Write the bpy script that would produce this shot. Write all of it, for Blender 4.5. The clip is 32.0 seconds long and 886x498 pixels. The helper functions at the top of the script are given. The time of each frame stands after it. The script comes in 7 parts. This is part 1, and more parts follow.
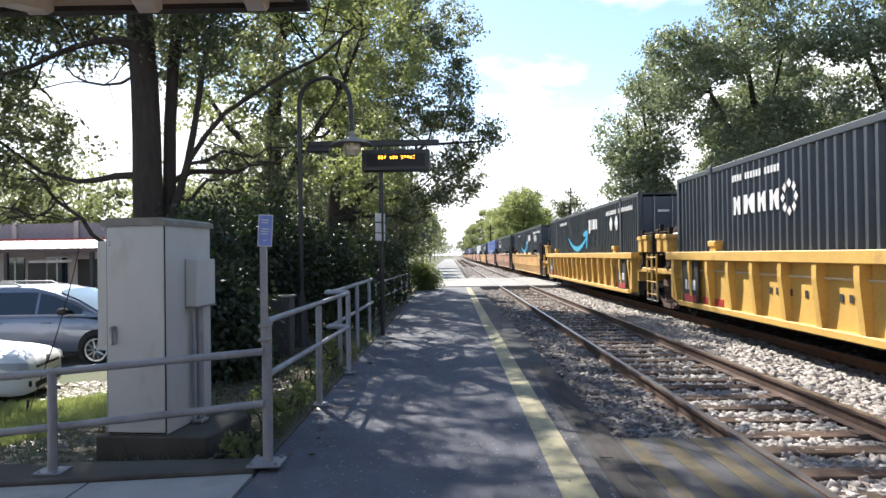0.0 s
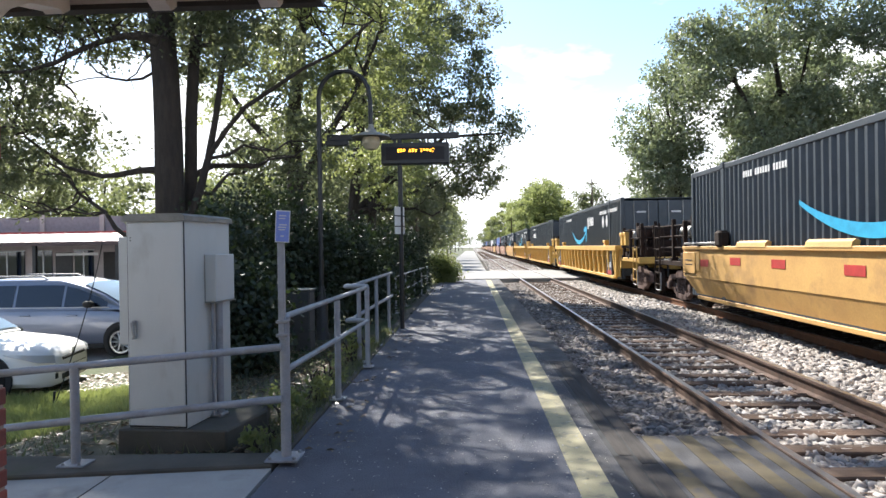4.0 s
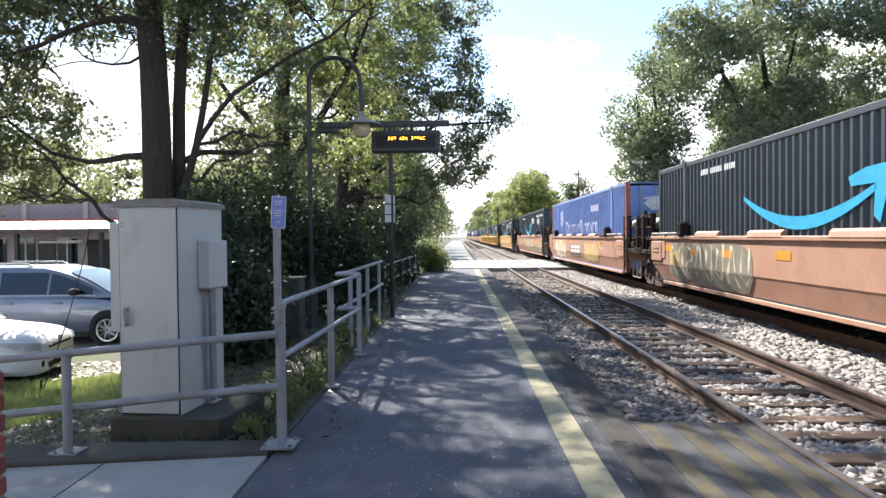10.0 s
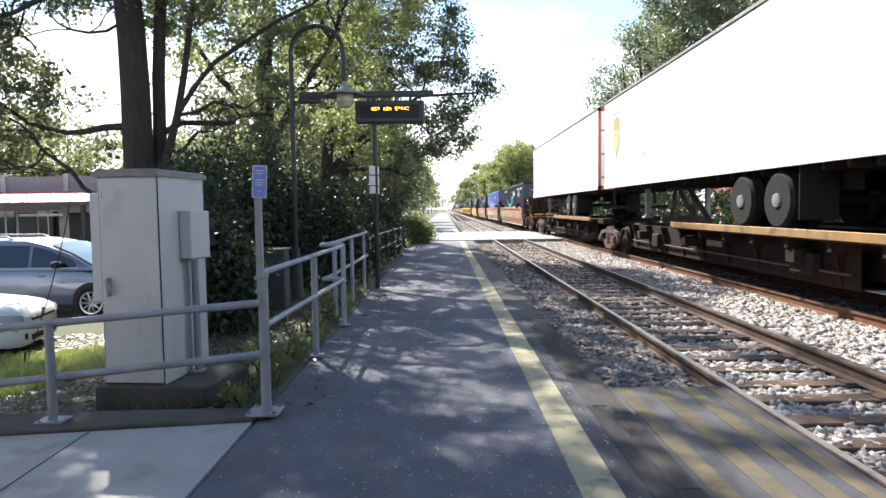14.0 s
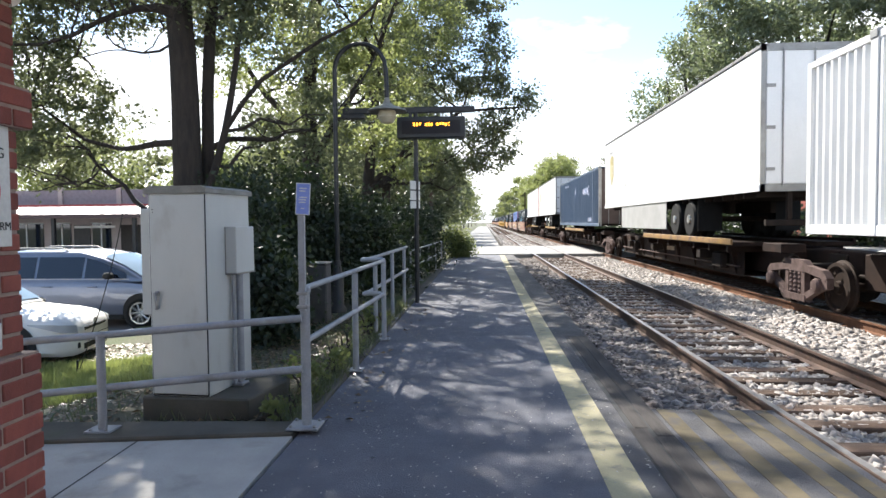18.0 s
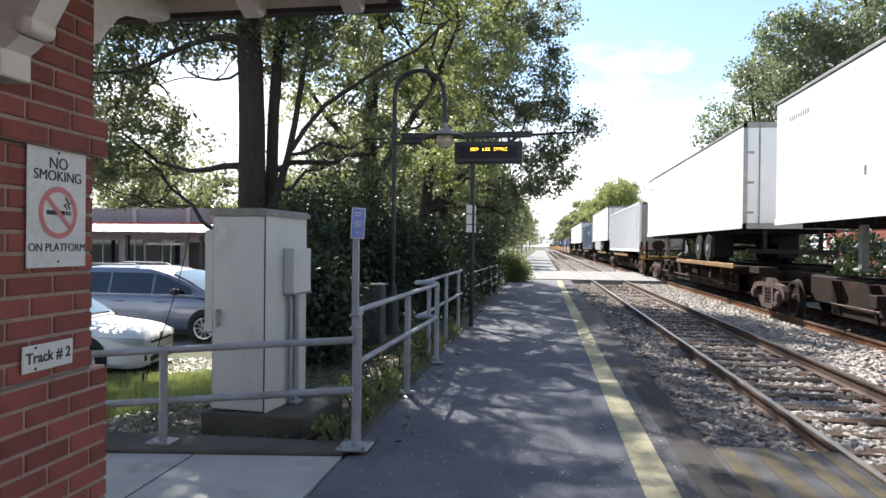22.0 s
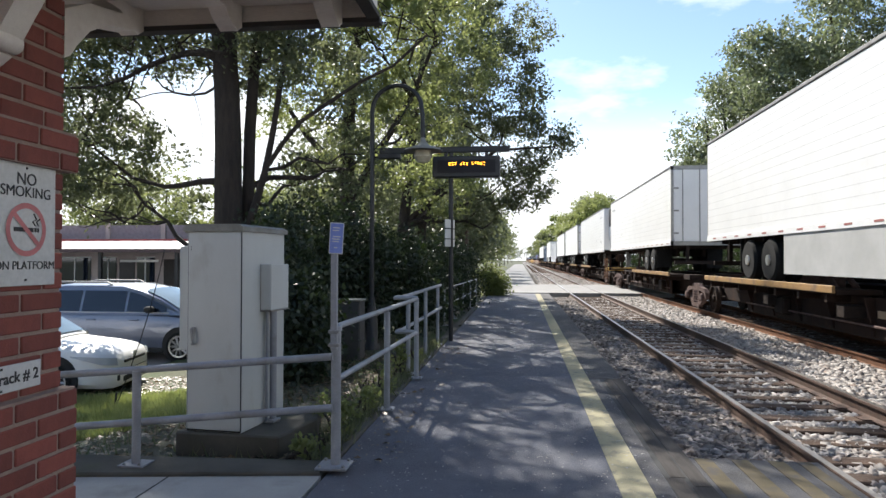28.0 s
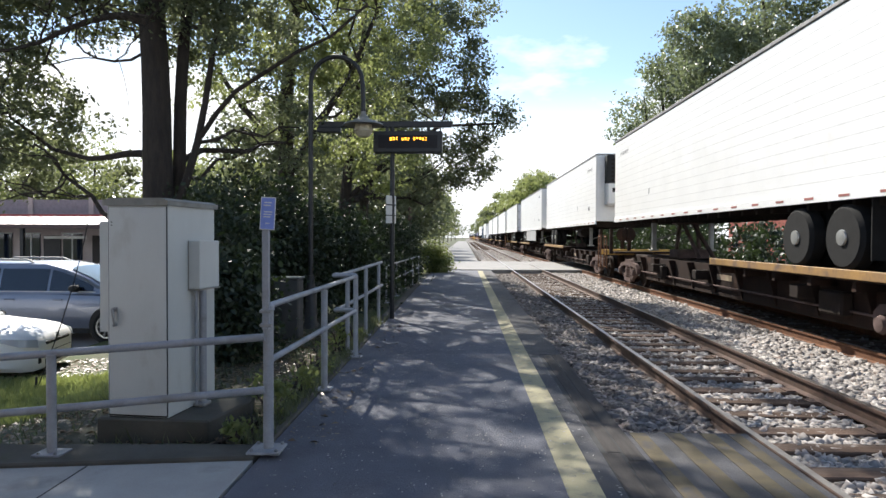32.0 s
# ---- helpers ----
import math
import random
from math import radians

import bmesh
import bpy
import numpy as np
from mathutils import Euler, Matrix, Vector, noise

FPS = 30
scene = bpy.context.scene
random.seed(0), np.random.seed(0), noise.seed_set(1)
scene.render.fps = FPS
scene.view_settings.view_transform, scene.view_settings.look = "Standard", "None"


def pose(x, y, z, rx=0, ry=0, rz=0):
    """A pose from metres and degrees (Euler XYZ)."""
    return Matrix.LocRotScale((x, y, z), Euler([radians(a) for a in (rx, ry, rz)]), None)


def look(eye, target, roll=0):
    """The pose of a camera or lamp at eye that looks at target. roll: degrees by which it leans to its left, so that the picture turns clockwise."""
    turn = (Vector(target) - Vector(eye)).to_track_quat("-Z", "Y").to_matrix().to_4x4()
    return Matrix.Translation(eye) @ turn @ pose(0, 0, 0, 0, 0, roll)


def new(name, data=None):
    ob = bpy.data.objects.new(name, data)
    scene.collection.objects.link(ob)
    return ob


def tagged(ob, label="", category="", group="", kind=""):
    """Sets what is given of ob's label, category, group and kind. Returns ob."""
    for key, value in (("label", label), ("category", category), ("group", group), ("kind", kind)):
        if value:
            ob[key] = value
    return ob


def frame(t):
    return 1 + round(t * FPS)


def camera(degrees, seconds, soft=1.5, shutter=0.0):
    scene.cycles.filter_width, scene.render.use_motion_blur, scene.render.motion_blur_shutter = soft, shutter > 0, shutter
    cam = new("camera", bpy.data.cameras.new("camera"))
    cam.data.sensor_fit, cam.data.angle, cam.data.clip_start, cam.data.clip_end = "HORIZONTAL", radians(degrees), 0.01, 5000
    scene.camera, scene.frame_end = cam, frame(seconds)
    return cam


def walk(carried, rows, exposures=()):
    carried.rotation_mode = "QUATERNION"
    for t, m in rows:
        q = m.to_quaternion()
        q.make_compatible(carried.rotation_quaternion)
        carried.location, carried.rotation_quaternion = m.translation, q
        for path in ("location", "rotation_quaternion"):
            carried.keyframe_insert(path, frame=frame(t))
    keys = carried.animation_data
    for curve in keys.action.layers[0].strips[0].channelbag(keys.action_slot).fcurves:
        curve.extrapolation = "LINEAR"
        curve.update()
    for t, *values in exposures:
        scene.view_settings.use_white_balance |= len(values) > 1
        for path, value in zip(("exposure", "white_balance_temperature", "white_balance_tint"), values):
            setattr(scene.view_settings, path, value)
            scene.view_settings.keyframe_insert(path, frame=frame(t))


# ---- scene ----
cam = camera(68.3, 32.0)
PATH = [
    (0, look((0.595, 0.633, 1.557), (0.572, 2.633, 1.575), -0.8)),
    (0.5, look((0.61, 0.672, 1.556), (0.629, 2.672, 1.561), -1.4)),
    (1, look((0.614, 0.666, 1.556), (0.619, 2.666, 1.552), -1.6)),
    (1.5, look((0.616, 0.675, 1.567), (0.597, 2.675, 1.55), -1.9)),
    (2, look((0.606, 0.683, 1.554), (0.566, 2.683, 1.536), -2.3)),
    (2.5, look((0.602, 0.674, 1.575), (0.549, 2.673, 1.573), -1.2)),
    (4.5, look((0.63, 0.662, 1.584), (0.541, 2.66, 1.573), -0.9)),
    (5, look((0.637, 0.643, 1.579), (0.66, 2.643, 1.554), -1.8)),
    (5.5, look((0.629, 0.633, 1.586), (0.634, 2.633, 1.558), -2.4)),
    (6, look((0.625, 0.641, 1.585), (0.604, 2.641, 1.555), -2.7)),
    (6.5, look((0.628, 0.644, 1.587), (0.6, 2.644, 1.562), -2.7)),
    (7, look((0.628, 0.639, 1.583), (0.59, 2.639, 1.559), -2.0)),
    (7.5, look((0.604, 0.655, 1.582), (0.562, 2.654, 1.555), -1.6)),
    (8, look((0.593, 0.657, 1.578), (0.542, 2.656, 1.549), -1.7)),
    (8.5, look((0.578, 0.671, 1.57), (0.522, 2.67, 1.541), -1.7)),
    (9, look((0.553, 0.676, 1.566), (0.501, 2.675, 1.532), -1.6)),
    (9.5, look((0.537, 0.684, 1.566), (0.487, 2.683, 1.528), -1.1)),
    (10, look((0.537, 0.688, 1.564), (0.492, 2.687, 1.526), -0.6)),
    (10.5, look((0.552, 0.697, 1.565), (0.507, 2.696, 1.524), -0.6)),
    (11, look((0.554, 0.696, 1.567), (0.507, 2.695, 1.523), -0.7)),
    (11.5, look((0.554, 0.696, 1.569), (0.503, 2.695, 1.52), -0.6)),
    (12, look((0.572, 0.678, 1.546), (0.534, 2.677, 1.48), -0.7)),
    (12.5, look((0.574, 0.654, 1.539), (0.543, 2.652, 1.447), -1.3)),
    (13, look((0.571, 0.651, 1.539), (0.55, 2.648, 1.428), -1.3)),
    (13.5, look((0.573, 0.656, 1.535), (0.561, 2.653, 1.412), -1.0)),
    (15.5, look((0.58, 0.622, 1.555), (0.581, 2.619, 1.445), -0.6)),
    (16, look((0.585, 0.634, 1.549), (0.57, 2.632, 1.451), -0.5)),
    (16.5, look((0.58, 0.641, 1.545), (0.545, 2.639, 1.452), -0.3)),
    (17, look((0.586, 0.642, 1.565), (0.522, 2.639, 1.474), -0.6)),
    (17.5, look((0.579, 0.642, 1.566), (0.482, 2.638, 1.481), -0.6)),
    (18, look((0.576, 0.644, 1.57), (0.449, 2.638, 1.489), -0.5)),
    (18.5, look((0.556, 0.637, 1.577), (0.397, 2.629, 1.505), -0.2)),
    (19, look((0.563, 0.64, 1.579), (0.374, 2.63, 1.515), -0.0)),
    (19.5, look((0.578, 0.643, 1.583), (0.358, 2.63, 1.53), 0.3)),
    (20, look((0.577, 0.647, 1.585), (0.335, 2.632, 1.543), 0.6)),
    (20.5, look((0.588, 0.635, 1.587), (0.33, 2.618, 1.556), 0.9)),
    (21, look((0.608, 0.62, 1.592), (0.336, 2.601, 1.568), 0.9)),
    (21.5, look((0.625, 0.607, 1.595), (0.339, 2.587, 1.578), 0.7)),
    (22, look((0.621, 0.611, 1.594), (0.32, 2.588, 1.582), 0.6)),
    (22.5, look((0.612, 0.62, 1.593), (0.31, 2.597, 1.587), 0.5)),
    (23, look((0.601, 0.629, 1.591), (0.306, 2.607, 1.588), 0.1)),
    (23.5, look((0.601, 0.629, 1.592), (0.319, 2.609, 1.59), -0.3)),
    (24, look((0.6, 0.632, 1.593), (0.327, 2.613, 1.606), -0.3)),
    (24.5, look((0.606, 0.626, 1.595), (0.338, 2.607, 1.626), -0.3)),
    (25, look((0.609, 0.623, 1.595), (0.341, 2.605, 1.638), -0.0)),
    (25.5, look((0.604, 0.627, 1.594), (0.339, 2.609, 1.648), 0.0)),
    (27.5, look((0.604, 0.642, 1.596), (0.354, 2.626, 1.638), 0.3)),
    (28, look((0.61, 0.638, 1.593), (0.374, 2.624, 1.626), 0.1)),
    (28.5, look((0.618, 0.64, 1.6), (0.395, 2.628, 1.625), -0.1)),
    (29, look((0.626, 0.632, 1.594), (0.424, 2.622, 1.614), -0.1)),
    (29.5, look((0.627, 0.628, 1.592), (0.45, 2.621, 1.607), -0.2)),
    (30, look((0.635, 0.629, 1.578), (0.48, 2.623, 1.585), -0.1)),
    (30.5, look((0.637, 0.629, 1.576), (0.507, 2.625, 1.57), -0.2)),
    (31, look((0.643, 0.627, 1.572), (0.54, 2.624, 1.553), -0.1)),
    (31.5, look((0.642, 0.638, 1.573), (0.563, 2.636, 1.543), -0.1)),
    (32, look((0.64, 0.777, 1.59), (0.576, 2.776, 1.553), 0.2)),
]
walk(cam, PATH, [(0, 1.32), (5, 1.46), (9, 1.51), (12, 1.54), (17, 1.50), (21, 1.32), (25, 1.05), (32, 0.99)])

# ---------------------------------------------------------------- world and light
SUN = Vector((-0.34, 0.655, 0.675)).normalized()      # towards the sun
world = bpy.data.worlds.new("sky")
scene.world = world
world.use_nodes = True
wn, wl = world.node_tree.nodes, world.node_tree.links
for n in list(wn):
    wn.remove(n)
w_out, w_bg = wn.new("ShaderNodeOutputWorld"), wn.new("ShaderNodeBackground")
sky = wn.new("ShaderNodeTexSky")
sky.sky_type, sky.sun_disc = "NISHITA", False
sky.sun_elevation = math.asin(SUN.z)
sky.sun_rotation = math.atan2(SUN.x, SUN.y)
sky.air_density, sky.dust_density, sky.ozone_density = 1.0, 0.25, 1.5
w_tc, w_map = wn.new("ShaderNodeTexCoord"), wn.new("ShaderNodeMapping")
w_map.inputs["Scale"].default_value = (1.6, 1.6, 4.2)
w_map.inputs["Location"].default_value = (0.55, 0.2, 0.35)
w_noise, w_ramp, w_mix = wn.new("ShaderNodeTexNoise"), wn.new("ShaderNodeValToRGB"), wn.new("ShaderNodeMix")
w_noise.inputs["Scale"].default_value, w_noise.inputs["Detail"].default_value, w_noise.inputs["Roughness"].default_value = 1.5, 7, 0.55
w_ramp.color_ramp.elements[0].position, w_ramp.color_ramp.elements[1].position = 0.47, 0.58
w_bias, w_sum = wn.new("ShaderNodeMapRange"), wn.new("ShaderNodeMath")
w_bias.inputs["From Min"].default_value, w_bias.inputs["From Max"].default_value = 0.20, 0.33
w_bias.inputs["To Min"].default_value, w_bias.inputs["To Max"].default_value = 0.05, -0.15
w_sum.operation = "ADD"
w_mix.data_type = "RGBA"
w_mix.inputs["B"].default_value = (7.4, 7.6, 7.9, 1)
wl.new(w_tc.outputs["Generated"], w_map.inputs["Vector"])
wl.new(w_map.outputs["Vector"], w_noise.inputs["Vector"])
wl.new(w_noise.outputs["Fac"], w_sum.inputs[0])
wl.new(w_bias.outputs["Result"], w_sum.inputs[1])
wl.new(w_sum.outputs["Value"], w_ramp.inputs["Fac"])
w_sep, w_haze, w_max = wn.new("ShaderNodeSeparateXYZ"), wn.new("ShaderNodeMapRange"), wn.new("ShaderNodeMath")
w_haze.interpolation_type = "SMOOTHSTEP"
w_haze.inputs["From Min"].default_value, w_haze.inputs["From Max"].default_value = 0.09, 0.24
w_haze.inputs["To Min"].default_value, w_haze.inputs["To Max"].default_value = 1.0, 0.0
w_max.operation = "MAXIMUM"
wl.new(w_tc.outputs["Generated"], w_sep.inputs["Vector"])
wl.new(w_sep.outputs["Z"], w_haze.inputs["Value"])
wl.new(w_sep.outputs["Z"], w_bias.inputs["Value"])
wl.new(w_haze.outputs["Result"], w_max.inputs[0])
wl.new(w_ramp.outputs["Color"], w_max.inputs[1])
wl.new(w_max.outputs["Value"], w_mix.inputs["Factor"])
wl.new(sky.outputs["Color"], w_mix.inputs["A"])
wl.new(w_mix.outputs["Result"], w_bg.inputs["Color"])
w_bg.inputs["Strength"].default_value = 0.10
wl.new(w_bg.outputs["Background"], w_out.inputs["Surface"])

sun_data = bpy.data.lights.new("sun", "SUN")
sun_data.energy, sun_data.angle, sun_data.color = 5.0, radians(0.6), (1.0, 0.95, 0.87)
sun = new("sun", sun_data)
sun.matrix_world = look(tuple(SUN * 60), (0, 0, 0))


# ---------------------------------------------------------------- materials
def material(name, base, rough=0.6, metal=0.0, second=None, scale=6.0, detail=6.0, fine=60.0, bump=0.15,
             spread=(0.35, 0.68), stain=None, stain_scale=1.2, stain_spread=(0.55, 0.75), per_object=0.0, per_island=0.0, coat=0.0, stretch=None, dist=0.01, gloss=0.5, grain=0.45):
    m = bpy.data.materials.new(name)
    m.use_nodes = True
    nt = m.node_tree
    n, l = nt.nodes, nt.links
    bsdf = n["Principled BSDF"]
    bsdf.inputs["Roughness"].default_value, bsdf.inputs["Metallic"].default_value = rough, metal
    bsdf.inputs["Coat Weight"].default_value = coat
    bsdf.inputs["Specular IOR Level"].default_value = gloss
    tc = n.new("ShaderNodeTexCoord")
    mapping = n.new("ShaderNodeMapping")
    mapping.inputs["Scale"].default_value = stretch or (1, 1, 1)
    l.new(tc.outputs["Object"], mapping.inputs["Vector"])

    def noise_fac(s, d, lo, hi):
        t, r = n.new("ShaderNodeTexNoise"), n.new("ShaderNodeValToRGB")
        t.inputs["Scale"].default_value, t.inputs["Detail"].default_value, t.inputs["Roughness"].default_value = s, d, 0.6
        l.new(mapping.outputs["Vector"], t.inputs["Vector"])
        l.new(t.outputs["Fac"], r.inputs["Fac"])
        r.color_ramp.elements[0].position, r.color_ramp.elements[1].position = lo, hi
        return t, r

    def mix(a, b, fac, kind="MIX"):
        x = n.new("ShaderNodeMix")
        x.data_type, x.blend_type = "RGBA", kind
        if isinstance(a, tuple):
            x.inputs["A"].default_value = (*a, 1)
        else:
            l.new(a, x.inputs["A"])
        if isinstance(b, tuple):
            x.inputs["B"].default_value = (*b, 1)
        else:
            l.new(b, x.inputs["B"])
        if isinstance(fac, float):
            x.inputs["Factor"].default_value = fac
        else:
            l.new(fac, x.inputs["Factor"])
        return x.outputs["Result"]

    second = second or tuple(c * 0.78 for c in base)
    _, r1 = noise_fac(scale, detail, *spread)
    col = mix(base, second, r1.outputs["Color"])
    tf, r2 = noise_fac(fine, 4, 0.3, 0.75)
    speck = mix((0, 0, 0), (grain, grain, grain), r2.outputs["Color"])
    col = mix(col, mix(col, (0.62, 0.62, 0.62), 1.0, "MULTIPLY"), speck)
    if stain:
        _, r3 = noise_fac(stain_scale, 5, *stain_spread)
        col = mix(col, stain, r3.outputs["Color"])
    if per_object or per_island:
        info = n.new("ShaderNodeObjectInfo" if per_object else "ShaderNodeNewGeometry")
        per_object = per_object or per_island
        hsv = n.new("ShaderNodeHueSaturation")
        mr = n.new("ShaderNodeMapRange")
        mr.inputs["To Min"].default_value, mr.inputs["To Max"].default_value = 1 - per_object, 1 + per_object
        l.new(info.outputs["Random Per Island" if per_island else "Random"], mr.inputs["Value"])
        l.new(mr.outputs["Result"], hsv.inputs["Value"])
        l.new(col, hsv.inputs["Color"])
        col = hsv.outputs["Color"]
    l.new(col, bsdf.inputs["Base Color"])
    if bump:
        b = n.new("ShaderNodeBump")
        b.inputs["Strength"].default_value, b.inputs["Distance"].default_value = bump, dist
        l.new(tf.outputs["Fac"], b.inputs["Height"])
        l.new(b.outputs["Normal"], bsdf.inputs["Normal"])
    return m


def glow(name, colour, strength):
    m = bpy.data.materials.new(name)
    m.use_nodes = True
    b = m.node_tree.nodes["Principled BSDF"]
    b.inputs["Base Color"].default_value = (*colour, 1)
    b.inputs["Emission Color"].default_value = (*colour, 1)
    b.inputs["Emission Strength"].default_value = strength
    return m


def glass(name, tint, rough=0.02):
    m = bpy.data.materials.new(name)
    m.use_nodes = True
    b = m.node_tree.nodes["Principled BSDF"]
    b.inputs["Base Color"].default_value = (*tint, 1)
    b.inputs["Roughness"].default_value = rough
    b.inputs["Specular IOR Level"].default_value = 0.8
    return m


def leaf_material(name, a, b, through_colour, amount=0.45, rough=0.42):
    m = bpy.data.materials.new(name)
    m.use_nodes = True
    nt = m.node_tree
    n, l = nt.nodes, nt.links
    for x in list(n):
        n.remove(x)
    out, ms = n.new("ShaderNodeOutputMaterial"), n.new("ShaderNodeMixShader")
    dif, tr = n.new("ShaderNodeBsdfPrincipled"), n.new("ShaderNodeBsdfTranslucent")
    dif.inputs["Roughness"].default_value = rough
    geo, ramp = n.new("ShaderNodeNewGeometry"), n.new("ShaderNodeValToRGB")
    ramp.color_ramp.elements[0].color, ramp.color_ramp.elements[1].color = (*a, 1), (*b, 1)
    l.new(geo.outputs["Random Per Island"], ramp.inputs["Fac"])
    l.new(ramp.outputs["Color"], dif.inputs["Base Color"])
    tr.inputs["Color"].default_value = (*through_colour, 1)
    ms.inputs["Fac"].default_value = amount
    l.new(dif.outputs["BSDF"], ms.inputs[1])
    l.new(tr.outputs["BSDF"], ms.inputs[2])
    l.new(ms.outputs["Shader"], out.inputs["Surface"])
    return m


ASPHALT = material("asphalt", (0.148, 0.152, 0.178), 0.85, second=(0.104, 0.107, 0.125), scale=2.2, detail=9, fine=75, bump=1.0, stain=(0.15, 0.154, 0.172), stain_scale=0.7, dist=0.02)
PAD_ASPHALT = material("dark_patched_asphalt", (0.06, 0.062, 0.075), 0.85, second=(0.085, 0.08, 0.078), scale=2.5, detail=9, fine=80, bump=0.8, dist=0.02)
EDGE_ASPHALT = material("crumbling_asphalt", (0.115, 0.11, 0.108), 0.9, second=(0.075, 0.07, 0.068), scale=3, detail=9, fine=60, bump=1.0, stain=(0.16, 0.145, 0.13), stain_scale=5, dist=0.02)
YELLOW_LINE = material("worn_yellow_paint", (0.39, 0.345, 0.205), 0.85, second=(0.31, 0.28, 0.18), scale=5, fine=90, stain=(0.13, 0.125, 0.11), stain_scale=7, stain_spread=(0.52, 0.72))
STRIPE = material("faded_yellow_stripe", (0.15, 0.125, 0.08), 0.9, second=(0.1, 0.084, 0.06), scale=4, fine=80, stain=(0.085, 0.08, 0.08), stain_scale=6, stain_spread=(0.52, 0.7), gloss=0.12)
CONCRETE = material("concrete", (0.42, 0.405, 0.37), 0.9, second=(0.34, 0.325, 0.30), scale=2, fine=110, stain=(0.18, 0.17, 0.15), stain_scale=1.5)
DARK_CONCRETE = material("mossy_concrete", (0.10, 0.092, 0.075), 0.95, second=(0.065, 0.06, 0.048), scale=3, fine=90, stain=(0.07, 0.075, 0.045), stain_scale=2)
GROUND = material("bare_ground", (0.10, 0.085, 0.06), 0.95, second=(0.07, 0.075, 0.035), scale=0.8, fine=35, bump=0.5, stain=(0.05, 0.075, 0.02), stain_scale=0.25, stain_spread=(0.45, 0.6), dist=0.03)
ROAD = material("worn_road", (0.30, 0.29, 0.275), 0.9, second=(0.24, 0.235, 0.225), scale=0.9, fine=60)
LOT = material("parking_asphalt", (0.26, 0.25, 0.24), 0.9, second=(0.19, 0.185, 0.18), scale=0.9, fine=80)
BALLAST_BED = material("ballast_bed", (0.19, 0.175, 0.155), 0.95, second=(0.08, 0.07, 0.06), scale=16, detail=8, fine=28, bump=1.0, stain=(0.33, 0.31, 0.29), stain_scale=22, stain_spread=(0.5, 0.62), dist=0.05)
SLEEPER = material("creosoted_timber", (0.085, 0.056, 0.042), 0.85, second=(0.125, 0.088, 0.066), scale=3, fine=50, bump=0.5, stretch=(0.5, 6, 6), per_object=0.3, stain=(0.12, 0.1, 0.085), stain_scale=1.4, gloss=0.12)
RAIL_SIDE = material("rusty_rail", (0.115, 0.068, 0.048), 0.8, 0.2, second=(0.07, 0.045, 0.034), scale=8, fine=60)
RUST_RAIL = material("orange_rusty_rail", (0.20, 0.10, 0.058), 0.85, 0.1, second=(0.13, 0.07, 0.045), scale=8, fine=60, gloss=0.12)
# dirty white doors, greyed further to hold the shade of the near end
DOOR_SHADE_GREY = material("weathered_shaded_door_paint", (0.30, 0.285, 0.26), 0.6, second=(0.22, 0.205, 0.185), scale=2, fine=30, stain=(0.13, 0.11, 0.09), stain_scale=1.5, stain_spread=(0.55, 0.75))
RAIL_TOP = material("polished_rail_head", (0.45, 0.43, 0.41), 0.3, 0.9, second=(0.3, 0.27, 0.25), scale=9, fine=50, bump=0.05)
GALV = material("grey_painted_pipe", (0.34, 0.35, 0.37), 0.55, 0.15, second=(0.27, 0.28, 0.30), scale=7, fine=70, stain=(0.2, 0.19, 0.17), stain_scale=3)
CAB = material("weathered_grey_paint", (0.55, 0.56, 0.53), 0.5, 0.0, second=(0.49, 0.50, 0.47), scale=1.2, fine=60, bump=0.04, stain=(0.34, 0.32, 0.27), stain_scale=1.8, stain_spread=(0.6, 0.85), stretch=(1.6, 1.6, 0.7), grain=0.08)
CAB_LID = material("stained_grey_lid", (0.30, 0.29, 0.26), 0.6, 0.1, second=(0.21, 0.2, 0.17), scale=6, fine=60)
DARK_GAP = material("black_rubber_seal", (0.02, 0.02, 0.02), 0.8)
BRICK = material("red_brick", (0.255, 0.07, 0.05), 0.8, second=(0.19, 0.052, 0.04), scale=14, fine=120, bump=0.35, per_object=0.22)
MORTAR = material("mortar", (0.36, 0.27, 0.22), 0.95, second=(0.28, 0.2, 0.165), scale=12, fine=120, bump=0.4)
WHITE_WOOD = material("white_painted_wood", (0.76, 0.71, 0.65), 0.6, second=(0.68, 0.62, 0.56), scale=3, fine=50, bump=0.1, stretch=(1, 6, 6))
PAD_TIMBER = material("weathered_grey_timber", (0.082, 0.075, 0.07), 0.9, second=(0.055, 0.05, 0.047), scale=3, fine=50, bump=0.5, stretch=(6, 0.5, 6), gloss=0.12)
ROOF_DARK = material("dark_shingle_roof", (0.06, 0.055, 0.05), 0.9, fine=40)
BLACK_METAL = material("black_painted_metal", (0.022, 0.024, 0.026), 0.45, 0.3, second=(0.035, 0.035, 0.035))
SIGN_WHITE = material("white_sign_sheet", (0.66, 0.66, 0.64), 0.4, second=(0.6, 0.6, 0.57), scale=2, bump=0.02)
SIGN_BLUE = material("blue_sign_sheet", (0.22, 0.30, 0.70), 0.4, second=(0.2, 0.27, 0.64), bump=0.02)
INK = material("black_ink", (0.03, 0.03, 0.03), 0.6, bump=0)
SIGN_RED = material("faded_red_ink", (0.62, 0.20, 0.20), 0.5, bump=0)
BARK = material("bark", (0.055, 0.042, 0.033), 0.95, second=(0.03, 0.024, 0.02), scale=5, fine=22, bump=0.9, stretch=(3, 3, 0.6), dist=0.04)
LEAF_A = leaf_material("broad_leaves", (0.026, 0.037, 0.02), (0.075, 0.088, 0.052), (0.24, 0.27, 0.13), 0.42, 0.45)
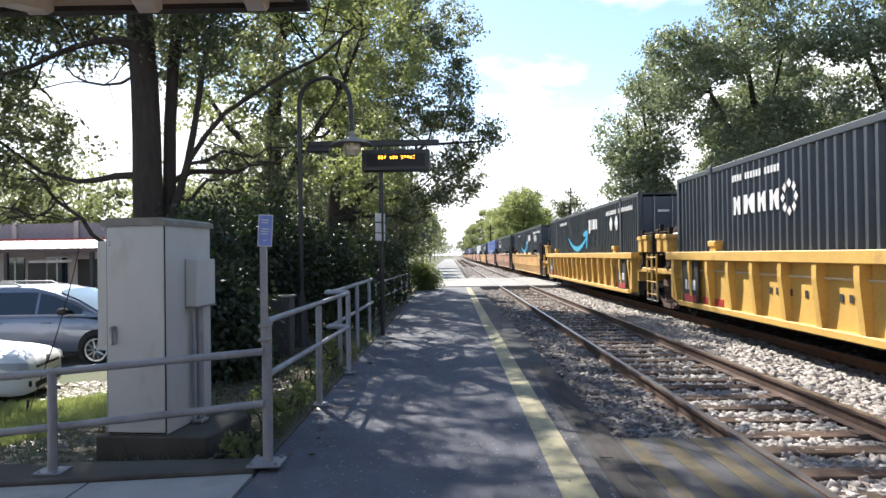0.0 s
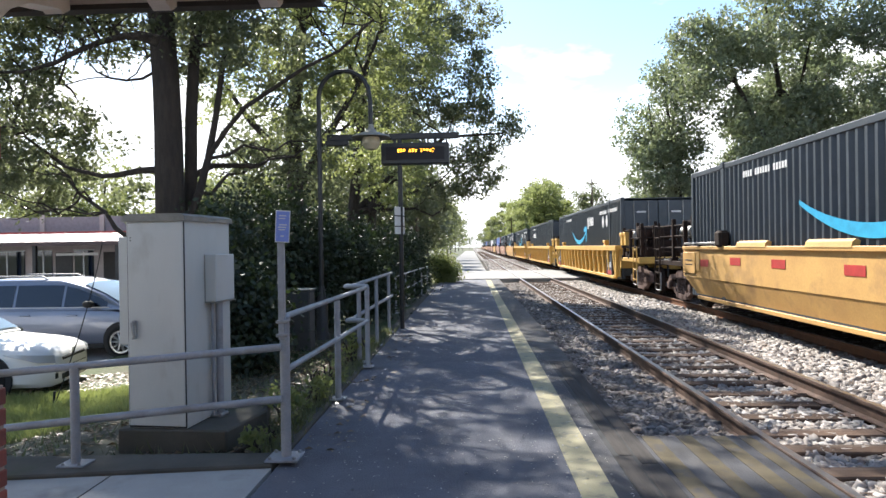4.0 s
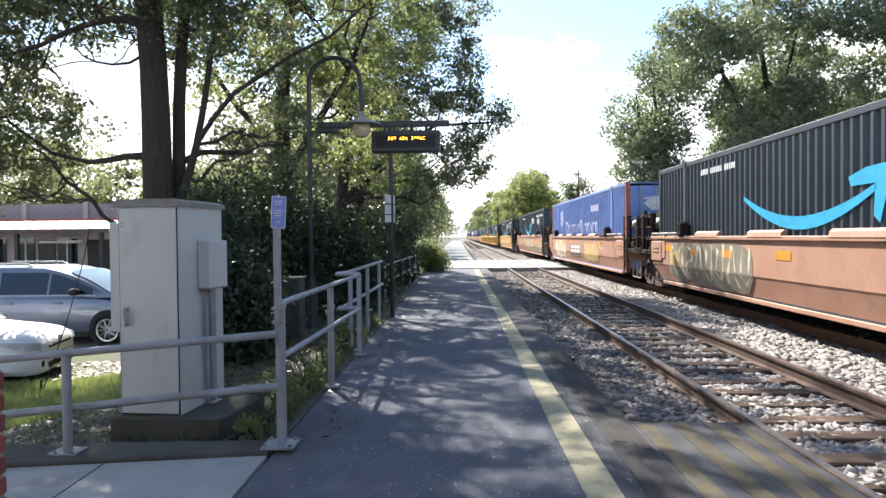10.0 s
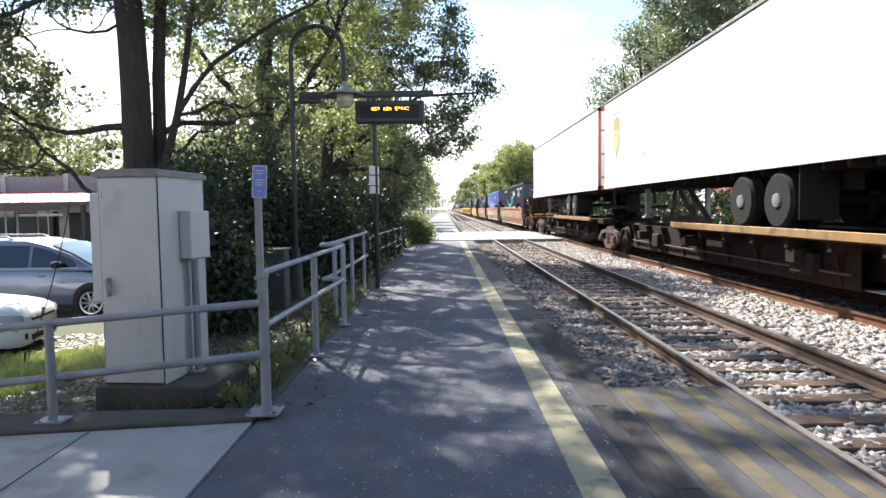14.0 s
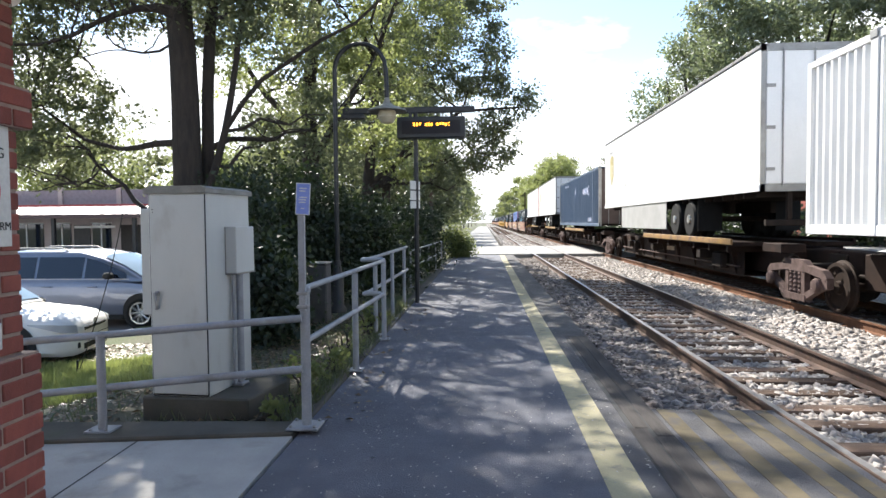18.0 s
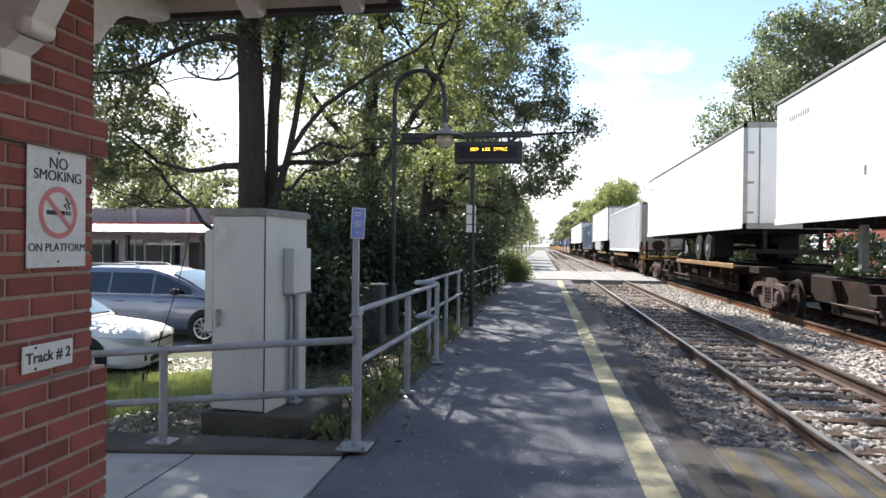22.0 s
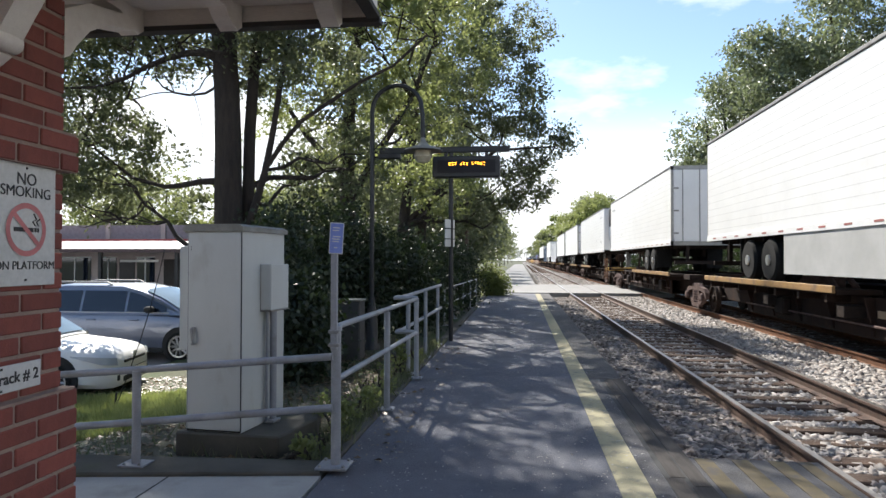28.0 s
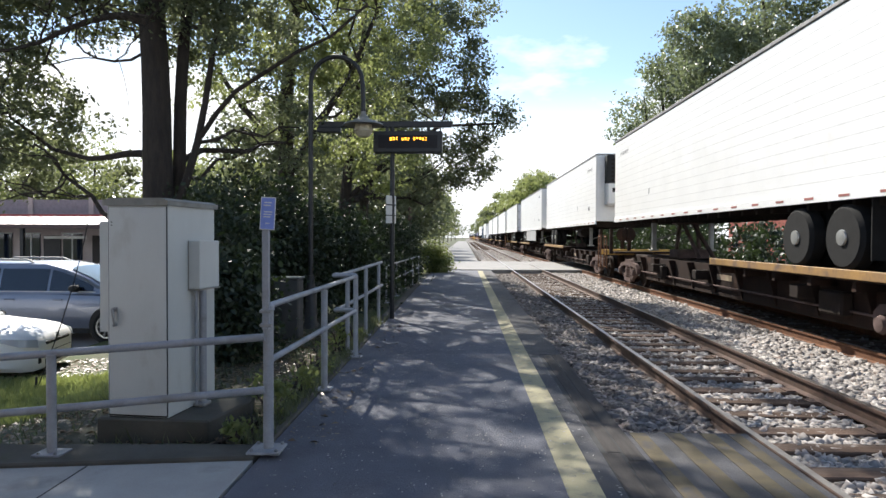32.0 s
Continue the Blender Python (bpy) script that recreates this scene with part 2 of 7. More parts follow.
# colour range lifted pale to carry the sun glints on these crowns
LEAF_GLOSS = leaf_material("glossy_leaves", (0.06, 0.08, 0.048), (0.205, 0.23, 0.155), (0.27, 0.32, 0.15), 0.36, 0.40)
# brighter copy of LEAF_A, with the sun through the leaves put into the colour
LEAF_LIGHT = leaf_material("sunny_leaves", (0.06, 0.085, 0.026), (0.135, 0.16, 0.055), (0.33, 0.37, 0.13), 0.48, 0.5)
# near-black copy of the leaves: deep shade of shrubs and hedges in the colour
LEAF_SHADED = leaf_material("shaded_green_leaves", (0.014, 0.023, 0.011), (0.030, 0.043, 0.02), (0.05, 0.08, 0.02), 0.22, 0.55)
GRASS = leaf_material("grass_blades", (0.13, 0.15, 0.055), (0.31, 0.32, 0.14), (0.38, 0.44, 0.13), 0.38)
# train
BLACK_BOX = material("blue_black_container_paint", (0.052, 0.066, 0.084), 0.45, 0.1, second=(0.042, 0.054, 0.067), scale=2, fine=40, bump=0.06, stain=(0.07, 0.075, 0.08), stain_scale=1.5, stain_spread=(0.6, 0.8))
BLUE_BOX = material("blue_container_paint", (0.19, 0.29, 0.60), 0.5, 0.0, second=(0.155, 0.24, 0.53), scale=2, fine=40, bump=0.06)
NAVY_BOX = material("navy_container_paint", (0.085, 0.135, 0.215), 0.5, 0.0, second=(0.066, 0.105, 0.17), scale=2, fine=40, bump=0.06)
WHITE_BOX = material("white_container_paint", (0.78, 0.78, 0.78), 0.5, 0.0, second=(0.72, 0.72, 0.71), scale=1.2, fine=40, bump=0.04, grain=0.1)
TRAILER_WHITE = material("white_trailer_skin", (0.84, 0.84, 0.83), 0.4, 0.0, second=(0.79, 0.79, 0.78), scale=1.2, fine=30, bump=0.03, stain=(0.68, 0.66, 0.62), stain_scale=0.9, stain_spread=(0.62, 0.85), grain=0.12)
# near-end doors of the navy box: the end's shade is put into this brown
SHADE_BROWN_DOOR = material("shaded_brown_door_paint", (0.10, 0.07, 0.06), 0.7, second=(0.07, 0.05, 0.045), scale=2, fine=30, stain=(0.05, 0.04, 0.035), stain_scale=1.5)
ORANGE_POST = material("orange_corner_post", (0.45, 0.13, 0.07), 0.5)
YELLOW_CAR = material("yellow_railcar_paint", (0.66, 0.405, 0.095), 0.6, second=(0.56, 0.33, 0.08), scale=1.5, fine=30, bump=0.08, stain=(0.27, 0.15, 0.06), stain_scale=1.4, stain_spread=(0.6, 0.8))
BROWN_CAR = material("brown_railcar_paint", (0.44, 0.235, 0.155), 0.65, second=(0.36, 0.185, 0.12), scale=1.4, fine=30, bump=0.08, stain=(0.15, 0.085, 0.06), stain_scale=1.2, stain_spread=(0.58, 0.8))
DIRTY_YELLOW = material("dirty_yellow_railcar_paint", (0.60, 0.35, 0.11), 0.65, second=(0.50, 0.28, 0.09), scale=1.5, fine=30, bump=0.08, stain=(0.2, 0.11, 0.055), stain_scale=1.2, stain_spread=(0.55, 0.8))
WORN_YELLOW = material("worn_yellow_edge", (0.36, 0.20, 0.055), 0.7, second=(0.26, 0.15, 0.06), scale=2.5, fine=40, stain=(0.12, 0.075, 0.05), stain_scale=3, stain_spread=(0.5, 0.7))
SPINE = material("rusty_spine_steel", (0.036, 0.021, 0.016), 0.8, 0.0, second=(0.02, 0.014, 0.012), scale=2, fine=30, stain=(0.07, 0.036, 0.024), stain_scale=1.5, stain_spread=(0.6, 0.8), gloss=0.12)
UNDERFRAME = material("grimy_underframe", (0.04, 0.03, 0.025), 0.85, 0.2, second=(0.025, 0.02, 0.018), scale=4, gloss=0.12)
WHEEL_STEEL = material("dark_wheel_steel", (0.05, 0.034, 0.027), 0.7, 0.3, second=(0.032, 0.024, 0.02), scale=5, gloss=0.12)
BOGIE_STEEL = material("dusty_cast_steel", (0.15, 0.105, 0.095), 0.85, 0.0, second=(0.085, 0.058, 0.05), scale=6, gloss=0.12)
DULL_STEEL = material("dull_galvanised_steel", (0.36, 0.36, 0.35), 0.5, 0.5, second=(0.26, 0.25, 0.24), scale=4)
TYRE = material("tyre_rubber", (0.02, 0.02, 0.02), 0.9, gloss=0.2)
RIM = material("aluminium_rim", (0.62, 0.62, 0.60), 0.35, 0.7)
CYAN = material("cyan_graphic", (0.03, 0.38, 0.64), 0.5, bump=0)
GRAPHIC_WHITE = material("white_graphic", (0.72, 0.73, 0.74), 0.5, bump=0)
GRAFFITI = material("pale_graffiti_paint", (0.64, 0.57, 0.45), 0.7, second=(0.60, 0.48, 0.25), scale=2)
GRAFFITI_GREY = material("grey_graffiti_paint", (0.30, 0.20, 0.145), 0.7, second=(0.40, 0.32, 0.21), scale=2.5)
GRAFFITI_DIM = material("sooty_graffiti_fill", (0.17, 0.15, 0.12), 0.7, second=(0.26, 0.22, 0.16), scale=2.5)
GRAFFITI_GOLD = material("faded_yellow_spray", (0.55, 0.40, 0.17), 0.7, second=(0.42, 0.27, 0.12), scale=3)
DARK_MARK = material("dark_brown_field", (0.22, 0.10, 0.065), 0.65, second=(0.17, 0.08, 0.05), scale=2)
ORANGE_PATCH = material("orange_reflector", (0.72, 0.30, 0.03), 0.5)
RED_MARK = material("red_marking", (0.5, 0.05, 0.045), 0.5)
RED_TAPE = material("weathered_red_tape", (0.42, 0.15, 0.13), 0.5, second=(0.3, 0.13, 0.11), scale=3)
WORN_LETTER = material("worn_white_lettering", (0.36, 0.43, 0.64), 0.55, second=(0.55, 0.58, 0.68), scale=3, bump=0)
GOLD = material("pale_gold_graphic", (0.66, 0.58, 0.34), 0.5, bump=0)
DARK_SHIELD = material("ochre_shield", (0.50, 0.41, 0.17), 0.5, bump=0)
# skirt greyed down: shade below the trailer body is in the colour
SKIRT = material("shaded_skirt_grey", (0.46, 0.46, 0.45), 0.6, second=(0.38, 0.38, 0.37), scale=1.5, grain=0.15)
SEAM = material("pale_seam", (0.77, 0.77, 0.76), 0.5, bump=0)
REEFER_UNIT = material("grey_refrigeration_housing", (0.20, 0.21, 0.22), 0.5, second=(0.15, 0.15, 0.16))
AMBER = glow("amber_led", (1.0, 0.42, 0.03), 3.0)


# ---------------------------------------------------------------- mesh helpers
def box(bm, x0, x1, y0, y1, z0, z1):
    v = [bm.verts.new((x, y, z)) for z in (z0, z1) for y in (y0, y1) for x in (x0, x1)]
    for f in ((0, 2, 3, 1), (4, 5, 7, 6), (0, 1, 5, 4), (2, 6, 7, 3), (0, 4, 6, 2), (1, 3, 7, 5)):
        bm.faces.new([v[i] for i in f])
    return v


def bevel(bm, width, segments=1):
    bmesh.ops.bevel(bm, geom=bm.edges[:], offset=width, segments=segments, affect="EDGES", clamp_overlap=True)
    return bm


def boxes(*dims, round_by=0.0):
    bm = bmesh.new()
    for d in dims:
        box(bm, *d)
    return bevel(bm, round_by) if round_by else bm


def tube(bm, pts, radii, seg=10, caps=True):
    """A round pipe along points."""
    pts = [Vector(p) for p in pts]
    if not isinstance(radii, (list, tuple)):
        radii = [radii] * len(pts)
    rings = []
    side = None
    for i, p in enumerate(pts):
        d = (pts[min(i + 1, len(pts) - 1)] - pts[max(i - 1, 0)]).normalized()
        if side is None:
            side = d.orthogonal().normalized()
        side = (side - d * side.dot(d)).normalized()
        up = d.cross(side)
        rings.append([bm.verts.new(p + (side * math.cos(a) + up * math.sin(a)) * radii[i]) for a in (2 * math.pi * k / seg for k in range(seg))])
    for a, b in zip(rings, rings[1:]):
        for k in range(seg):
            bm.faces.new((a[k], a[(k + 1) % seg], b[(k + 1) % seg], b[k]))
    if caps:
        bm.faces.new(rings[0][::-1])
        bm.faces.new(rings[-1])
    return bm


def tubes(*runs, seg=10):
    bm = bmesh.new()
    for pts, r in runs:
        tube(bm, pts, r, seg)
    return bm


def lathe(bm, profile, centre, axis="z", seg=20):
    """Turns (radius, height) pairs round an axis."""
    c = Vector(centre)
    rings = []
    for r, h in profile:
        ring = []
        for k in range(seg):
            a = 2 * math.pi * k / seg
            u, v = r * math.cos(a), r * math.sin(a)
            ring.append(bm.verts.new(c + Vector({"z": (u, v, h), "x": (h, u, v), "y": (v, h, u)}[axis])))
        rings.append(ring)
    for a, b in zip(rings, rings[1:]):
        for k in range(seg):
            bm.faces.new((a[k], a[(k + 1) % seg], b[(k + 1) % seg], b[k]))
    bm.faces.new(rings[0][::-1])
    bm.faces.new(rings[-1])
    return bm


def prism(bm, outline, x0, x1, axis="x"):
    """Pushes an outline through x (points y, z), y (points x, z) or z (points x, y)."""
    def at(p, h):
        return {"x": (h, p[0], p[1]), "y": (p[0], h, p[1]), "z": (p[0], p[1], h)}[axis]
    a = [bm.verts.new(at(p, x0)) for p in outline]
    b = [bm.verts.new(at(p, x1)) for p in outline]
    n = len(outline)
    bm.faces.new(a[::-1])
    bm.faces.new(b)
    for i in range(n):
        bm.faces.new((a[i], a[(i + 1) % n], b[(i + 1) % n], b[i]))
    return bm


def mesh_of(name, bm, mat, smooth=False):
    bmesh.ops.recalc_face_normals(bm, faces=bm.faces[:])
    me = bpy.data.meshes.new(name)
    bm.to_mesh(me)
    bm.free()
    me.materials.append(mat)
    if smooth:
        me.shade_smooth()
        me.set_sharp_from_angle(angle=radians(40))
    return me


def part(name, bm, mat, parent=None, label="", smooth=False, m=None):
    ob = new(name, mesh_of(name, bm, mat, smooth) if isinstance(bm, bmesh.types.BMesh) else bm)
    ob.parent = parent
    if m is not None:
        ob.matrix_basis = m
    if label:
        ob["label"] = label
    return ob


def thing(name, label, category, m=None, group="", kind=""):
    ob = new(name)
    ob.empty_display_size = 0.1
    if m is not None:
        ob.matrix_basis = m
    return tagged(ob, label, category, group, kind)


def structure(name, bm, mat, label, category, smooth=False):
    return tagged(part(name, bm, mat, smooth=smooth), label, category, kind="structure")


def fast_mesh(name, verts, faces, mat):
    """A mesh from arrays of vertices and of equal-sided faces."""
    me = bpy.data.meshes.new(name)
    k = faces.shape[1]
    me.vertices.add(len(verts))
    me.vertices.foreach_set("co", verts.astype(np.float32).ravel())
    me.loops.add(faces.size)
    me.loops.foreach_set("vertex_index", faces.astype(np.int32).ravel())
    me.polygons.add(len(faces))
    me.polygons.foreach_set("loop_start", np.arange(0, faces.size, k, dtype=np.int32))
    me.update(calc_edges=True)
    me.materials.append(mat)
    return me


def lettering(text, size, mat, parent, m, name="lettering", align="CENTER", bold=0.0):
    cu = bpy.data.curves.new(name, "FONT")
    cu.body, cu.size, cu.align_x, cu.align_y, cu.extrude, cu.offset = text, size, align, "CENTER", 0.0008, bold
    ob = new(name, cu)
    dg = bpy.context.evaluated_depsgraph_get()
    me = bpy.data.meshes.new_from_object(ob.evaluated_get(dg))
    bpy.data.objects.remove(ob)
    me.materials.clear()
    me.materials.append(mat)
    o = new(name, me)
    o.parent, o.matrix_basis = parent, m
    return o


# ---------------------------------------------------------------- foliage
def leaf_cloud(blobs, count, size, seed, clump=0.45, per=45, flat=0.75, shell=0.55):
    """Leaves in clumps inside ellipsoids: blobs are (centre, radii). Returns vertices and faces."""
    rng = np.random.default_rng(seed)
    vol = np.array([r[0] * r[1] * r[2] for _, r in blobs]) ** 0.75
    nclump = max(1, count // per)
    which = rng.choice(len(blobs), nclump, p=vol / vol.sum())
    d = rng.normal(size=(nclump, 3))
    d /= np.linalg.norm(d, axis=1)[:, None]
    rad = (shell + (1.05 - shell) * rng.random(nclump)) ** 0.8
    c = np.array([b[0] for b in blobs], float)[which] + d * rad[:, None] * np.array([b[1] for b in blobs], float)[which]
    n = nclump * per
    spread = clump * (0.6 + 0.8 * rng.random(nclump))
    p = np.repeat(c, per, 0) + rng.normal(size=(n, 3)) * np.repeat(spread, per)[:, None] * np.array([1, 1, flat]) * 0.6
    s = size * (0.6 + 0.8 * rng.random(n))[:, None]
    a = rng.normal(size=(n, 3))
    a[:, 2] -= 0.3
    a /= np.linalg.norm(a, axis=1)[:, None]
    b = np.cross(a, rng.normal(size=(n, 3)))
    b /= np.linalg.norm(b, axis=1)[:, None]
    v = np.stack([p - a * s * 0.5, p + b * s * 0.30 - a * s * 0.05, p + a * s * 0.5, p - b * s * 0.30 - a * s * 0.05], 1).reshape(-1, 3)
    return v, np.arange(4 * n).reshape(-1, 4)


def branch(bm, start, end, r0, r1, seed, seg=8, steps=6, wobble=0.06):
    rng = random.Random(seed)
    a, b = Vector(start), Vector(end)
    n = (b - a).length
    pts = [a.lerp(b, i / steps) + Vector([rng.uniform(-1, 1) * wobble * n * (0 < i) for _ in range(3)]) * (0.4 if i == steps else 1) for i in range(steps + 1)]
    tube(bm, pts, [r0 + (r1 - r0) * i / steps for i in range(steps + 1)], seg)
    return pts


def tree(name, label, base, stems, blobs, leaves, size, seed, mat=None, clump=0.5, limbs=14, shell=0.5, per=45):
    """stems: lists of (points, r0, r1); limbs run from the stems into the crown's blobs."""
    t = thing(name, label, "tree", pose(*base))
    bm = bmesh.new()
    rng = random.Random(seed)
    tips = []
    for pts, r0, r1 in stems:
        k = len(pts) - 1
        tube(bm, pts, [r0 + (r1 - r0) * (i / k) for i in range(k + 1)], 12)
        tips += [(Vector(p), r0 + (r1 - r0) * (i / k)) for i, p in enumerate(pts) if i >= 1]
    lb = bmesh.new()
    for i in range(limbs):
        c, r = rng.choice(blobs)
        end = Vector(c) + Vector([rng.uniform(-0.7, 0.7) * q for q in r])
        p, rad = min(tips, key=lambda q: (q[0] - end).length + (2.5 if q[0].z > end.z else 0) + rng.uniform(0, 2))
        pts = branch(lb, p, end, min(rad * 0.55, 0.11), 0.012, seed * 50 + i, 6)
        for j in (3, 4, 5):
            e2 = pts[j] + Vector([rng.uniform(-1, 1), rng.uniform(-1, 1), rng.uniform(-0.4, 0.7)]) * (0.8 + 0.4 * r[0] * 0.4)
            branch(lb, pts[j], e2, 0.022, 0.005, seed * 90 + i * 7 + j, 4, 4)
    part("trunk", bm, BARK, t, smooth=True)
    if limbs:
        part("branchwork", lb, BARK, t, smooth=True)
    v, f = leaf_cloud(blobs, leaves, size, seed, clump, per, shell=shell)
    part("crown", fast_mesh("crown", v, f, mat or LEAF_A), None, t)
    return t


def shrub(name, label, base, blobs, leaves, size, seed, mat=None, clump=0.25, twigs=10):
    t = thing(name, label, "shrub", pose(*base))
    bm = bmesh.new()
    rng = random.Random(seed)
    for i in range(twigs):
        c, r = rng.choice(blobs)
        branch(bm, (rng.uniform(-0.2, 0.2), rng.uniform(-0.2, 0.2), 0), Vector(c) + Vector([rng.uniform(-0.8, 0.8) * q for q in r]), 0.025, 0.006, seed * 70 + i, 5, 5)
    part("branchwork", bm, BARK, t)
    v, f = leaf_cloud(blobs, leaves, size, seed, clump, shell=0.3)
    part("leaves", fast_mesh("leaves", v, f, mat or LEAF_SHADED), None, t)
    return t


# ---------------------------------------------------------------- ground, platform, tracks
T1X, T2X = 3.7525, 7.2          # centre lines of the two tracks
structure("ground", boxes((-1500, 1500, -600, 2500, -1.2, -0.72)), GROUND, "brown earth and sparse grass around the station", "ground")
structure("platform", boxes((-0.82, 1.95, -14, 32.0, -0.5, 0.0)), ASPHALT, "dark patched asphalt station platform", "platform")
structure("pavement", prism(bmesh.new(), [(-6.5, -6), (-0.824, -6), (-0.85, 5.33), (-6.5, 4.535)], -0.5, 0.002, "z"), CONCRETE, "pale concrete walk beside the platform", "pavement")
structure("platform_line", boxes((1.29, 1.515, -14, 31.6, -0.004, 0.004)), YELLOW_LINE, "worn yellow safety line along the platform", "line marking")
structure("ballast", boxes((1.954, 11.5, -40, 32.9, -1.0, -0.25), (1.954, 11.5, 44.1, 600, -1.0, -0.25)), BALLAST_BED, "grey crushed stone bed under the tracks", "ballast")
structure("road", boxes((-60, 60, 33, 44, -0.9, -0.012)), ROAD, "sunlit pale road across the tracks", "road")
structure("far_path", boxes((-1.6, 1.6, 44.02, 260, -0.45, -0.06)), ROAD, "pale gravel strip beside the tracks", "path")
structure("parking_lot", boxes((-40, -5.2, 10.0, 32.9, -1.0, -0.70), (-40, -7.01, 6.0, 9.996, -1.0, -0.70)), LOT, "grey asphalt parking lot", "parking lot")

RAIL_PROFILE = [(-0.07, -0.17), (0.07, -0.17), (0.07, -0.158), (0.012, -0.14), (0.012, -0.045), (0.036, -0.034), (0.036, -0.004), (0.03, 0.0), (-0.03, 0.0),
                (-0.036, -0.004), (-0.036, -0.034), (-0.012, -0.045), (-0.012, -0.14), (-0.07, -0.158)]
sleeper_mesh = mesh_of("sleeper", boxes((-1.3, 1.3, -0.115, 0.115, -0.33, -0.165), round_by=0.012), SLEEPER)
plate_mesh = mesh_of("tie_plate", boxes((-0.17, 0.17, -0.09, 0.09, -0.166, -0.152)), RAIL_SIDE)


def track(name, cx, label, near_sleepers):
    t = thing(name, label, "railway track", kind="structure")
    for s in (-1, 1):
        bm = bmesh.new()
        x = cx + s * 0.7525
        prism(bm, [(x + a, b) for a, b in RAIL_PROFILE], -40, 600, "y")
        rail = part("rail", bm, RAIL_SIDE if cx < 5 else RUST_RAIL, t)
        part("rail_head", boxes((x - 0.027, x + 0.027, -40, 600, -0.002, 0.0025)), RAIL_TOP, rail, "bright worn running surface")
    rng = random.Random(int(cx * 10))
    y, k, rest = -8.0, 0, bmesh.new()
    while y < 220:
        if not 32.5 < y < 44.5:
            dy, turn, dz = rng.uniform(-0.04, 0.04), rng.uniform(-1.2, 1.2), rng.uniform(-0.012, 0.004)
            if k < near_sleepers and y > 1:
                part("sleeper", sleeper_mesh, None, t, m=pose(cx + rng.uniform(-0.05, 0.05), y + dy, dz, 0, 0, turn))
                for s in (-1, 1):
                    part("tie_plate", plate_mesh, None, t, m=pose(cx + s * 0.7525, y + dy, dz))
                k += 1
            else:
                box(rest, cx - 1.3, cx + 1.3, y - 0.11, y + 0.11, -0.33, -0.165 + dz)
        y += 0.53
    part("far_sleepers", rest, SLEEPER, t)["kind"] = "stuff"
    return t


track("track", T1X, "rusty running rails on dark timber sleepers", 110)
track("track", T2X, "rusty rails on timber sleepers under the train", 90)


def stones(seed, n, x0, x1, y0, y1, z, size, keep=None):
    """Angular stones scattered over a strip, denser towards the camera's end."""
    rng = np.random.default_rng(seed)
    x = x0 + (x1 - x0) * rng.random(n)
    y = y0 + (y1 - y0) * rng.random(n) ** 1.7
    zz = z + rng.normal(size=n) * 0.012
    ok = np.ones(n, bool) if keep is None else keep(x, y)
    x, y, zz = x[ok], y[ok], zz[ok]
    n = len(x)
    base = np.array([(-1, -1, -1), (1, -1, -1), (1, 1, -1), (-1, 1, -1), (-1, -1, 1), (1, -1, 1), (1, 1, 1), (-1, 1, 1)], float) * 0.5
    v = base[None] * (0.42 + 0.95 * rng.random((n, 8, 3))) * np.array([1, 1, 0.75])
    s = size * (0.55 + 0.9 * rng.random(n))
    a, b = rng.random(n) * 6.283, rng.normal(size=n) * 0.5
    ca, sa, cb, sb = np.cos(a)[:, None], np.sin(a)[:, None], np.cos(b)[:, None], np.sin(b)[:, None]
    X, Y, Z = v[..., 0], v[..., 1] * cb - v[..., 2] * sb, v[..., 1] * sb + v[..., 2] * cb
    v = np.stack([X * ca - Y * sa, X * sa + Y * ca, Z], -1) * s[:, None, None] + np.stack([x, y, zz], -1)[:, None]
    q = np.array([(4, 5, 6, 7), (0, 1, 5, 4), (2, 3, 7, 6), (0, 4, 7, 3), (1, 2, 6, 5)])
    f = (q[None] + 8 * np.arange(n)[:, None, None]).reshape(-1, 4)
    return v.reshape(-1, 3), f


def stone_field(name, label, mat, *args, **kw):
    ob = new(name, fast_mesh(name, *stones(*args, **kw), mat))
    return tagged(ob, label, "ballast stones", kind="stuff")


def off_rails(x, y):
    ok = np.ones(len(x), bool)
    for c in (T1X - 0.7525, T1X + 0.7525, T2X - 0.7525, T2X + 0.7525):
        ok &= abs(x - c) > 0.075
    on_pad = (y < 6.2) & (x < 2.95)
    return ok & ~on_pad & ~((y > 32.8) & (y < 44.2))


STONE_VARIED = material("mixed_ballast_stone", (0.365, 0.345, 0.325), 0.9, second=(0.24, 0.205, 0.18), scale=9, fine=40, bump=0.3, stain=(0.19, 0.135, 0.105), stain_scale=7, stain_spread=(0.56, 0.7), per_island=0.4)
# darker, browner stone for the strips by the platform and below the train
DARK_STONE = material("dark_ballast_stone", (0.25, 0.23, 0.215), 0.9, second=(0.14, 0.118, 0.105), scale=9, fine=40, bump=0.3, stain=(0.10, 0.075, 0.06), stain_scale=6, stain_spread=(0.47, 0.66), per_island=0.5)
stone_field("ballast_stones", "loose grey stones between platform and track", DARK_STONE, 1, 17000, 1.97, 2.95, 5.5, 31.5, -0.185, 0.066, keep=off_rails)
stone_field("ballast_stones", "loose stones among the sleepers", STONE_VARIED, 2, 26000, 3.0, 4.5, 2.2, 31.5, -0.222, 0.06, keep=off_rails)
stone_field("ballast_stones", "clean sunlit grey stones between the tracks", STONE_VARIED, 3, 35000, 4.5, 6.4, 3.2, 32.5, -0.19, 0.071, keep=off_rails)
stone_field("ballast_stones", "stones under the train", DARK_STONE, 4, 8000, 6.4, 8.6, 5.0, 32.5, -0.215, 0.065, keep=off_rails)
